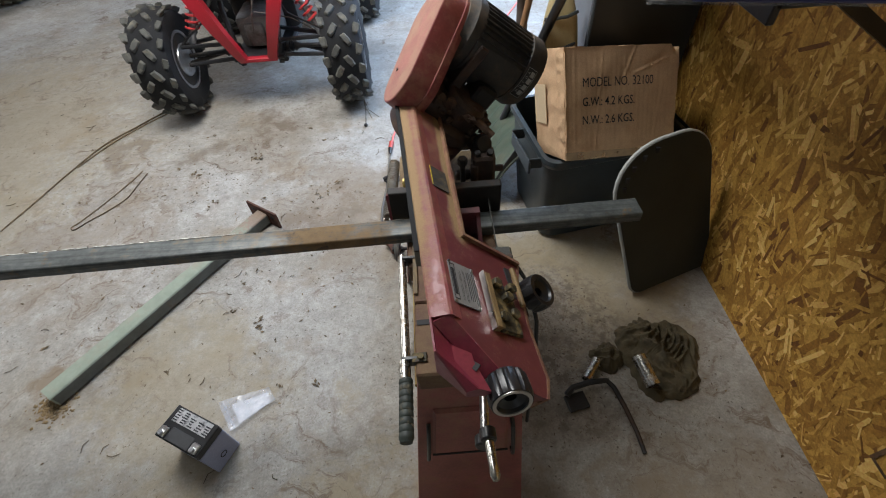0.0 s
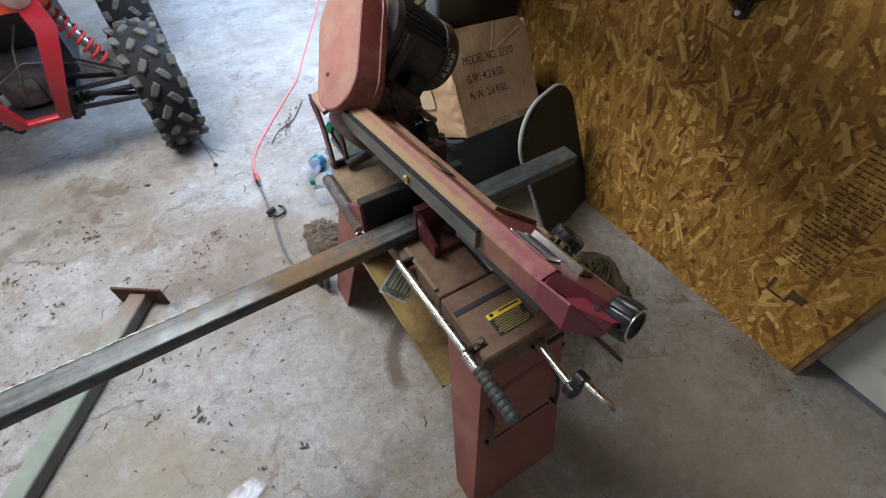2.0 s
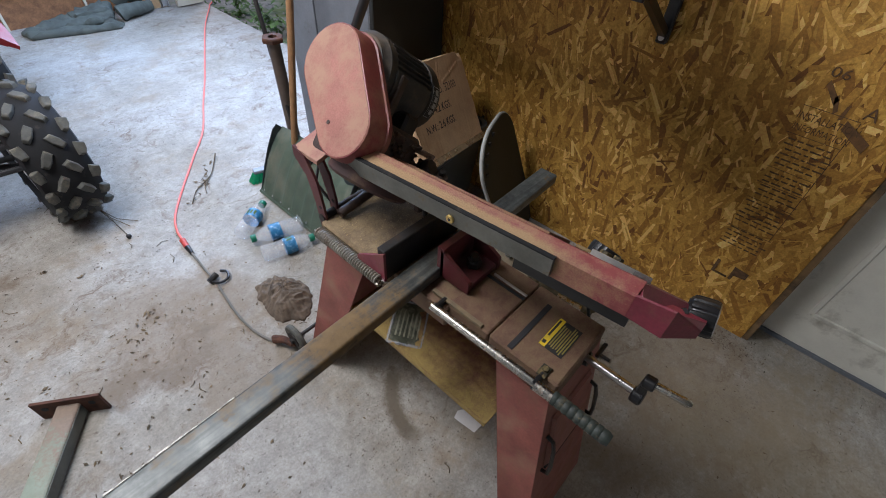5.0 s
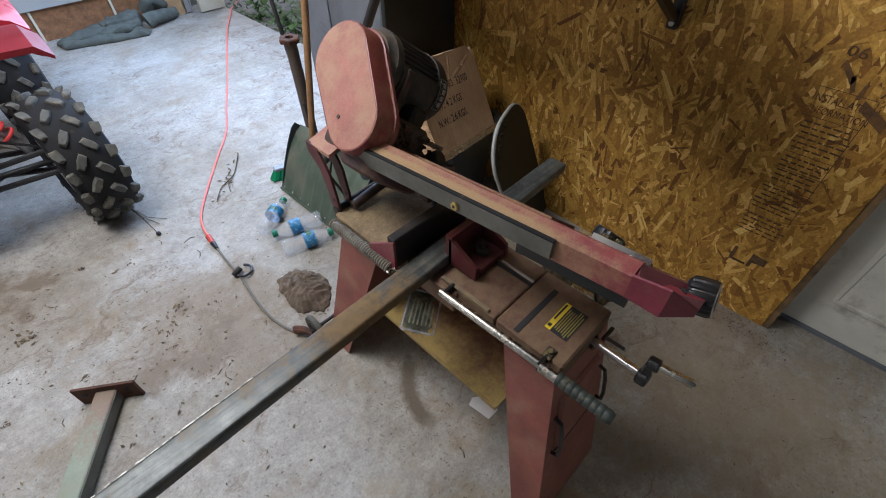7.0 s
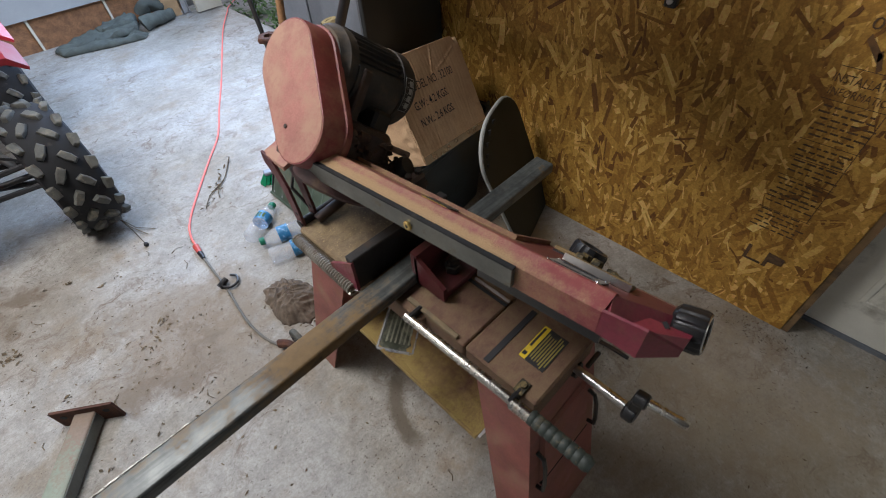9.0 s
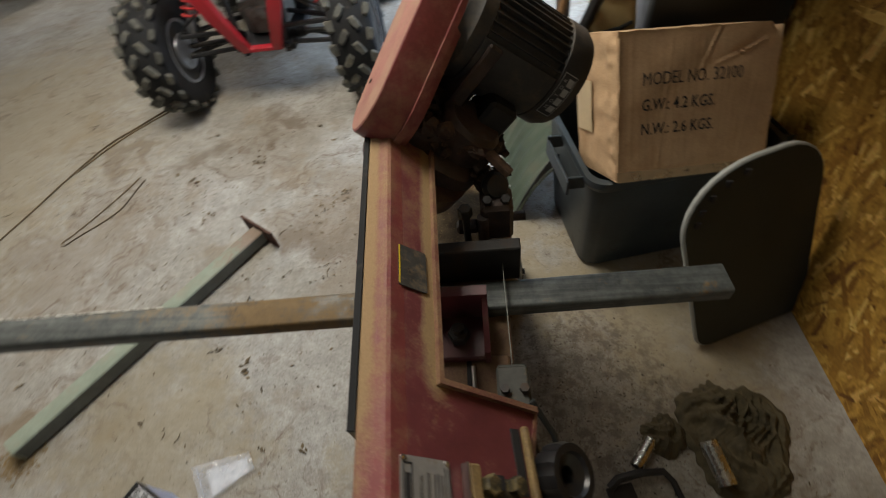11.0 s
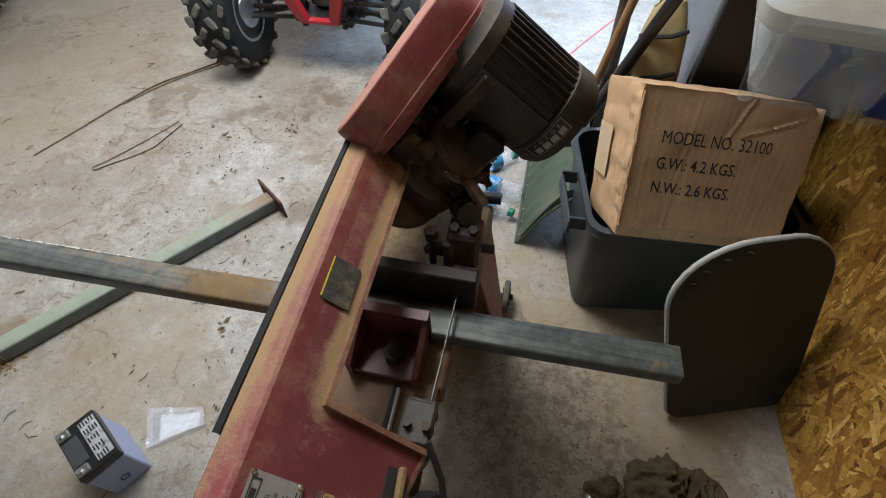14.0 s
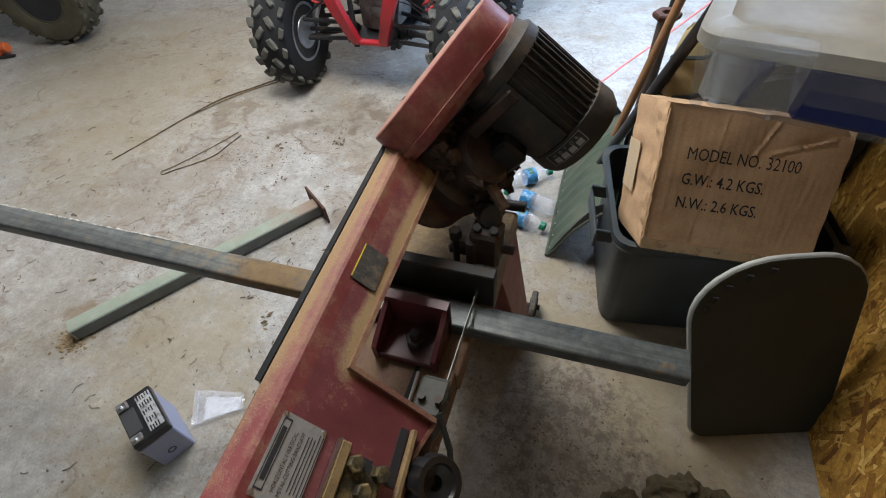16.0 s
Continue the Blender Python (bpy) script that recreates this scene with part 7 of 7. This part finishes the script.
def tyre(c, r, w, rim_r, turn, parent, mat_t, mat_k, mat_r, mat_l, lugs=17, name="wheel"):
    """A wheel on an axis along x turned by some degrees about z: carcass, tread lugs, rim."""
    R = Matrix.Rotation(radians(turn), 3, "Z")
    ax = R @ Vector((1, 0, 0))
    c = Vector(c)
    h = w / 2
    prof = [(rim_r, -h * 0.72), (rim_r + 0.01, -h * 0.86), (rim_r + (r - rim_r) * 0.5, -h), (r - 0.04, -h * 0.92), (r - 0.02, -h * 0.62), (r - 0.013, 0),
            (r - 0.02, h * 0.62), (r - 0.04, h * 0.92), (rim_r + (r - rim_r) * 0.5, h), (rim_r + 0.01, h * 0.86), (rim_r, h * 0.72)]
    wheel = Mesh().lathe(prof, c, ax, 48, closed=True).done(name, mat_t, parent)
    q_ = ax.to_track_quat("Z", "Y")
    lg = Mesh()
    for i in range(lugs):
        for row, (off, sz, slant) in enumerate(((-0.82, 0.036, 14), (-0.30, 0.044, -36), (0.28, 0.044, 36), (0.82, 0.036, -14))):
            a_ = 2 * math.pi * (i + (0.5 if row % 2 else 0.0)) / lugs
            out, tang = q_ @ Vector((math.cos(a_), math.sin(a_), 0)), q_ @ Vector((-math.sin(a_), math.cos(a_), 0))
            drop = 0.012 if abs(off) > 0.5 else 0.0
            m_ = c + out * (r - 0.012 - drop) + ax * (h * off)
            u_ = (tang * math.cos(radians(slant)) + ax * math.sin(radians(slant)))
            v_ = (ax * math.cos(radians(slant)) - tang * math.sin(radians(slant)))
            o_ = (out + ax * (0.7 if off > 0.5 else -0.7 if off < -0.5 else 0)).normalized()
            lg.loft([[m_ + u_ * (p * sz * k) + v_ * (s * 0.014 * k) + o_ * z for p, s in ((-0.62, -0.75), (-0.1, -1), (0.6, -0.7), (0.62, 0.6), (0.15, 1), (-0.5, 0.85))] for z, k in ((-0.012, 1.16), (0.005, 1.06), (0.0095, 0.92), (0.0105, 0.8))])
    tagged(lg.done("tread", mat_k, wheel, smooth=False), kind="stuff")
    rm = Mesh().lathe([(rim_r, -h * 0.75), (rim_r + 0.008, -h * 0.78), (rim_r - 0.005, -h * 0.7), (rim_r - 0.012, -h * 0.3), (rim_r * 0.75, -h * 0.1), (0.045, -h * 0.05), (0.045, h * 0.35), (rim_r * 0.7, h * 0.3), (rim_r - 0.012, h * 0.5), (rim_r - 0.005, h * 0.7), (rim_r + 0.008, h * 0.78), (rim_r, h * 0.75)], c, ax, 36).done("rim", mat_r, wheel)
    for s_ in (-1, 1):
        Mesh().lathe([(rim_r - 0.007, 0.0), (rim_r + 0.006, 0.001), (rim_r + 0.006, 0.006), (rim_r - 0.007, 0.006)], c + ax * (s_ * h * 0.78), ax * s_, 40, closed=True).done("rim_lip", mat_l, wheel)
    hb = Mesh().cyl(c - ax * h * 0.5, c + ax * h * 0.6, 0.035, n=14)
    for i in range(4):
        a_ = math.pi / 2 * i
        p_ = c + (q_ @ Vector((math.cos(a_), math.sin(a_), 0))) * 0.05
        hb.cyl(p_ + ax * h * 0.3, p_ + ax * h * 0.48, 0.008, n=6)
    hb.done("hub", ATV_BLACK, wheel)
    sp = Mesh()
    for i in range(6):
        a_ = math.pi / 3 * i
        out, tang = q_ @ Vector((math.cos(a_), math.sin(a_), 0)), q_ @ Vector((-math.sin(a_), math.cos(a_), 0))
        sp.loft([[c + out * rr + tang * s * 0.014 + ax * (h * 0.42 + z) for s, z in ((-1, 0), (1, 0), (1, 0.008), (-1, 0.008))] for rr in (0.04, rim_r - 0.008)])
    sp.done("spokes", mat_r, wheel)
    return wheel


FR = 0.268
tyre((0.102, 2.945, FR - 0.002), FR, 0.19, 0.135, 4, atv, RUBBER, RUBBER_TOP, RIM, ALLOY)
tyre((-0.812, 2.945, FR - 0.002), FR, 0.19, 0.135, 4, atv, RUBBER, RUBBER_TOP, RIM, ALLOY)
tyre((0.09, 3.98, FR - 0.002), FR, 0.24, 0.125, 0, atv, RUBBER, RUBBER_TOP, RIM, ALLOY)
tyre((-0.80, 3.98, FR - 0.002), FR, 0.24, 0.125, 0, atv, RUBBER, RUBBER_TOP, RIM, ALLOY)
# front guard: two flattened bars and a cross plate
for s in (-1, 1):
    x0, x1 = -0.352 + s * 0.075, -0.352 + s * 0.20
    gb_ = Mesh()
    ring = lambda x, y, z, w_, d_: [(x + u, y + v, z) for u, v in ((-w_, -d_), (w_, -d_), (w_, d_), (-w_, d_))]
    gb_.loft([ring(x0, 2.925, 0.243, 0.020, 0.020), ring(x0 + s * 0.008, 2.905, 0.280, 0.023, 0.020), ring(x0 + s * 0.06, 2.885, 0.42, 0.030, 0.020), ring(x1, 2.89, 0.59, 0.036, 0.020), ring(x1 - s * 0.02, 2.93, 0.70, 0.034, 0.018)])
    gb_.done("guard_bar", ATV_RED, atv, angle=50)
Mesh().box((-0.352, 2.925, 0.250), (0.19, 0.035, 0.022), bevel=0.005).done("guard_cross", ATV_RED, atv)
Mesh().box((-0.352, 3.02, 0.250), (0.26, 0.20, 0.018), bevel=0.004).box((-0.352, 3.45, 0.215), (0.24, 0.8, 0.015), bevel=0.004).done("skid_plate", ATV_BLACK, atv)
# front body
hood = Mesh().loft([[(-0.352 + u, y, z + v) for u, v in rounded(w_, h_, 0.04, 4)] for y, w_, h_, z in ((2.91, 0.42, 0.10, 0.70), (2.96, 0.52, 0.18, 0.73), (3.15, 0.58, 0.22, 0.78), (3.35, 0.42, 0.20, 0.84), (3.6, 0.30, 0.18, 0.84))])
hood.done("front_body", surface("orange_red_plastic", (0.62, 0.075, 0.025), 0.35, vary=0.1, coat=0.2), atv)
for s in (-1, 1):
    Mesh().lathe([(0.055, 0), (0.058, 0.02), (0.04, 0.035), (0.01, 0.042)], (-0.352 + s * 0.17, 2.925, 0.715), (s * 0.2, -1, 0.1), 18).done("headlight", clear_plastic("headlight_lens", (0.7, 0.7, 0.65), 0.4, 0.1), atv)
    Mesh().loft([[(-0.352 + s * u, y, z) for u, z in ((0.22, 0.66), (0.52, 0.60 + lift), (0.57, 0.565 + lift), (0.575, 0.575 + lift), (0.53, 0.62 + lift), (0.22, 0.685))] for y, lift in ((2.98, 0.05), (3.05, 0.08), (3.12, 0.09), (3.25, 0.06), (3.32, -0.04))]).done("front_fender", surface("dark_red_fender_plastic", (0.20, 0.008, 0.014), 0.5, vary=0.15), atv)
    Mesh().loft([[(-0.352 + s * u, y, z) for u, z in ((0.18, 0.70), (0.54, 0.63 + lift), (0.60, 0.59 + lift), (0.605, 0.60 + lift), (0.55, 0.65 + lift), (0.18, 0.72))] for y, lift in ((3.62, -0.05), (3.75, 0.02), (4.0, 0.06), (4.25, 0.02))]).done("rear_fender", ATV_RED, atv)
    # suspension arms, joint boot, spring
    for y0, y1, z0, z1 in ((2.97, 2.95, 0.245, 0.235), (3.12, 2.96, 0.245, 0.235), (2.97, 2.95, 0.32, 0.33), (3.12, 2.96, 0.32, 0.33)):
        Mesh().cyl((-0.352 + s * 0.10, y0, z0), (-0.352 + s * 0.40, y1, z1), 0.011, n=8).done("suspension_arm", ATV_BLACK, atv)
    bt_p = [(0.03, 0.0)]
    for k in range(4):
        bt_p += [(0.038 - 0.004 * k, 0.012 + 0.02 * k), (0.026 - 0.003 * k, 0.022 + 0.02 * k)]
    Mesh().lathe(bt_p + [(0.012, 0.10), (0.011, 0.30)], (-0.352 + s * 0.11, 3.02, 0.265), (s, -0.1, 0.0), 14).done("axle_boot", ATV_BLACK, atv)
    a, b = Vector((-0.352 + s * 0.34, 2.99, 0.31)), Vector((-0.352 + s * 0.20, 3.05, 0.64))
    Mesh().cyl(a, b, 0.017, n=12).done("damper", ALLOY, atv)
    ax_ = (b - a).normalized()
    s1 = ax_.cross(Vector((0, 1, 0))).normalized()
    s2 = ax_.cross(s1)
    Mesh().sweep([a + (b - a) * (0.25 + 0.7 * i / 80) + 0.03 * (math.cos(i * 2 * math.pi / 10) * s1 + math.sin(i * 2 * math.pi / 10) * s2) for i in range(81)], 0.006, 6).done("coil_spring", surface("pink_red_spring", (0.6, 0.06, 0.06), 0.4), atv)
    Mesh().sweep([(-0.352 + s * 0.12, 2.98, 0.62), (-0.352 + s * 0.20, 2.96, 0.45), (-0.352 + s * 0.34, 2.97, 0.36), (-0.352 + s * 0.40, 2.97, 0.30)], 0.005, 6).done("brake_hose", ATV_BLACK, atv)
    Mesh().lathe([(0.02, 0), (0.078, 0.002), (0.08, 0.008), (0.02, 0.010)], (-0.352 + s * 0.375, 2.95, 0.266), (s, 0, 0), 24).done("brake_disc", ALLOY, atv)
Mesh().box((-0.352, 3.15, 0.34), (0.20, 0.24, 0.16), bevel=0.03, seg=2).box((-0.36, 3.05, 0.33), (0.10, 0.08, 0.12), bevel=0.02, seg=2).done("front_differential", surface("grey_cast_housing", (0.20, 0.20, 0.19), 0.45, 0.6, vary=0.3, dirt=(0.1, 0.08, 0.06), dirt_amount=0.3), atv)
Mesh().box((-0.352, 3.5, 0.42), (0.36, 0.5, 0.34), bevel=0.04, seg=2).done("engine", ATV_BLACK, atv)
for s in (-1, 1):
    Mesh().sweep([(-0.352 + s * 0.10, 2.95, 0.21), (-0.352 + s * 0.13, 3.02, 0.45), (-0.352 + s * 0.14, 3.12, 0.68), (-0.352 + s * 0.13, 3.6, 0.72)], 0.014, 8).done("frame_tube", ATV_BLACK, atv)
    Mesh().sweep([(-0.352 + s * 0.12, 2.97, 0.22), (-0.352 + s * 0.13, 3.4, 0.22), (-0.352 + s * 0.14, 3.9, 0.25)], 0.016, 8).done("frame_tube", ATV_BLACK, atv)
Mesh().box((-0.352, 3.85, 0.80), (0.30, 0.7, 0.10), bevel=0.04, seg=2).done("seat", ATV_BLACK, atv)
Mesh().sweep([(-0.75, 3.42, 1.02), (-0.55, 3.36, 1.03), (-0.45, 3.32, 0.98), (-0.32, 3.32, 0.98), (-0.22, 3.36, 1.03), (-0.02, 3.42, 1.02)], 0.012, 10).cyl((-0.352, 3.38, 0.80), (-0.352, 3.32, 0.99), 0.02, n=10).done("handlebar", ATV_BLACK, atv)
Mesh().sweep([(-0.36, 3.0, 0.36), (-0.33, 2.96, 0.44), (-0.30, 2.97, 0.52), (-0.26, 3.02, 0.58)], 0.004, 6).sweep([(-0.42, 2.98, 0.40), (-0.30, 2.95, 0.47), (-0.14, 2.97, 0.42), (-0.05, 2.97, 0.36)], 0.003, 6).done("cable", CORD, atv)

atv.location.y -= 0.12

# second machine further left: one muddy wheel and a dark body
tr = thing("utility_vehicle", "dark utility vehicle with muddy brown off-road tyres", "vehicle", (-3.1, 3.6, 0))
MUD = surface("muddy_tyre", (0.070, 0.062, 0.038), 0.85, vary=0.35, scale=14)
tyre((-2.80, 3.02, 0.298), 0.30, 0.26, 0.15, -72, tr, MUD, MUD, ATV_BLACK, MUD, 18)
tyre((-4.0, 3.25, 0.298), 0.30, 0.24, 0.15, -18, tr, MUD, MUD, ATV_BLACK, MUD, 18)
tyre((-2.90, 4.75, 0.298), 0.30, 0.26, 0.15, 0, tr, MUD, MUD, ATV_BLACK, MUD, 18)
tyre((-4.0, 4.75, 0.298), 0.30, 0.26, 0.15, 0, tr, MUD, MUD, ATV_BLACK, MUD, 18)
Mesh().loft([[(-3.66 + u, y, z + v) for u, v in rounded(w_, h_, 0.06, 4)] for y, w_, h_, z in ((2.85, 0.60, 0.30, 0.55), (3.0, 0.74, 0.45, 0.62), (3.6, 0.80, 0.50, 0.65), (4.9, 0.95, 0.42, 0.70), (5.05, 0.9, 0.35, 0.70))]).done("body", DARK_METAL, tr)
Mesh().cyl((-4.0, 3.25, 0.298), (-2.80, 3.10, 0.298), 0.03).done("axle", IRON, tr)
oc = thing("chain_saw", "orange and black power tool lying on the floor", "power tool", (-3.10, 2.68, 0))
Mesh().box((-3.18, 2.68, 0.05), (0.16, 0.10, 0.09), Matrix.Rotation(radians(20), 3, "Z"), bevel=0.02, seg=2).done("housing", ORANGE, oc)
Mesh().cyl((-3.12, 2.70, 0.05), (-3.05, 2.725, 0.05), 0.032, n=14, bevel=0.006).done("cap", ORANGE, oc)
Mesh().box((-3.06, 2.66, 0.012), (0.16, 0.02, 0.014), Matrix.Rotation(radians(30), 3, "Z"), bevel=0.003).done("bar", IRON, oc)

# ---- outside ----
random.seed(12)
wm = Mesh()
for k in range(900):
    a, r = random.uniform(0, 6.28), random.gauss(0, 0.28)
    cx, cy = random.choice(((1.95, 4.35), (2.3, 4.1), (2.0, 4.9), (2.7, 4.7)))
    c = Vector((cx + r * math.cos(a), cy + r * math.sin(a), -0.14 + random.uniform(0.01, 0.16)))
    if c.x < 1.78:
        continue
    u = Vector((random.uniform(-1, 1), random.uniform(-1, 1), random.uniform(-0.2, 0.7))).normalized()
    v = u.cross(Vector((random.uniform(-0.3, 0.3), random.uniform(-0.3, 0.3), 1))).normalized()
    s = random.uniform(0.015, 0.045)
    wm.quad(c - u * s, c - u * s * 0.2 + v * s * 0.5, c + u * s, c - u * s * 0.2 - v * s * 0.5)
tagged(wm.done("weeds", GREEN_LEAF, smooth=False), "low green weeds and leaves outside the doorway", "weeds", "", "stuff")
gv = Mesh()
for k in range(700):
    c = (random.uniform(1.76, 3.6), random.uniform(2.7, 6.5), -0.145)
    r = random.uniform(0.008, 0.03)
    gv.lathe([(r, 0.0), (r * 0.8, r * 0.6), (r * 0.2, r * 0.8)], c, (random.uniform(-0.3, 0.3), random.uniform(-0.3, 0.3), 1), 6)
tagged(gv.done("gravel", surface("gravel_stone", (0.27, 0.26, 0.24), 0.9, vary=0.3, islands=0.6), smooth=False), "loose grey gravel outside the doorway", "gravel", "", "stuff")

# ---- litter on the floor ----
random.seed(21)
lt = Mesh()


def flake(c, s, mesh):
    a = random.uniform(0, 6.28)
    u, v = Vector((math.cos(a), math.sin(a), random.uniform(-0.1, 0.25))), Vector((-math.sin(a), math.cos(a), random.uniform(-0.2, 0.2)))
    k = random.uniform(0.2, 0.6)
    h = Vector((0, 0, 0.0015 + s * 0.15))
    c = Vector(c) + h
    mesh.quad(c - u * s, c + v * s * k, c + u * s * 0.9 + Vector((0, 0, s * 0.15)), c - v * s * k * 0.8)


for k in range(5200):
    zone = random.random()
    if zone < 0.55:
        x, y = random.uniform(-2.2, 0.6), random.uniform(0.6, 3.2)
    elif zone < 0.75:
        x, y = random.gauss(-0.75, 0.35), random.gauss(2.15, 0.25)
    elif zone < 0.9:
        x, y = random.gauss(0.1, 0.2), random.gauss(1.9, 0.25)
    else:
        x, y = random.uniform(0.7, 1.4), random.uniform(-0.1, 1.3)
    if x < 1.4 and not (0.36 < x < 0.72 and 0.72 < y < 1.6):
        flake((x, y, 0.0), random.choice((0.001, 0.0012, 0.0015, 0.0015, 0.002, 0.0025, 0.003, 0.006)), lt)
for k in range(70):
    x, y = random.uniform(-1.9, 0.5), random.uniform(0.7, 3.0)
    a, n = random.uniform(0, 6.28), random.uniform(0.015, 0.05)
    lt.sweep([(x, y, 0.002), (x + n * 0.5 * math.cos(a), y + n * 0.5 * math.sin(a), 0.004), (x + n * math.cos(a + 0.4), y + n * math.sin(a + 0.4), 0.002)], 0.0012, 4)
for cx, cy, sp, n in ((-0.32, 2.42, 0.11, 90), (-0.85, 2.12, 0.13, 110), (-0.60, 2.20, 0.05, 40), (-1.15, 1.75, 0.10, 60), (-0.70, 1.70, 0.12, 60), (0.10, 1.95, 0.12, 70), (0.0, 1.55, 0.12, 50), (-1.7, 2.6, 0.2, 60)):
    for k in range(n):
        flake((cx + random.gauss(0, sp), cy + random.gauss(0, sp * 0.5), 0.0), random.choice((0.001, 0.0015, 0.002, 0.002, 0.003, 0.004, 0.008)), lt)
for k in range(150):
    x, y = random.uniform(-1.9, 0.1), random.uniform(1.1, 2.6)
    for q_ in range(random.choice((1, 1, 2, 4))):
        flake((x + random.gauss(0, 0.008), y + random.gauss(0, 0.008), 0.0), random.uniform(0.004, 0.011), lt)
for cx, cy in ((-0.49, 2.0), (0.07, 2.06), (-0.15, 1.35), (-1.9, 1.55), (0.55, 2.62), (-0.62, 2.22), (-0.35, 2.30), (-1.25, 1.55)):
    for k in range(9):
        flake((cx + random.gauss(0, 0.018), cy + random.gauss(0, 0.018), 0.0), random.uniform(0.006, 0.015), lt)
tagged(lt.done("leaf_litter", LEAF, smooth=False), "dry leaf bits, twigs and dirt on the concrete", "litter", "", "stuff")
ch = Mesh()
for k in range(1000):
    x, y = random.gauss(0.84, 0.13), random.gauss(1.18, 0.15)
    if x > 0.66 and y < 1.5:
        flake((x, y, 0.0), random.choice((0.0015, 0.002, 0.003, 0.005)), ch)
for k in range(350):
    x, y = random.gauss(0.38, 0.05), random.gauss(1.16, 0.09)
    flake((x, y, 0.0), random.choice((0.001, 0.0015, 0.002, 0.003)), ch)
for k in range(260):
    flake((random.gauss(1.39, 0.03), random.gauss(0.58, 0.06), 0.0), random.choice((0.0015, 0.002, 0.003, 0.005)), ch)
tagged(ch.done("metal_chips", CHIPS, smooth=False), "dark metal cutting chips scattered by the saw", "metal chips", "", "stuff")
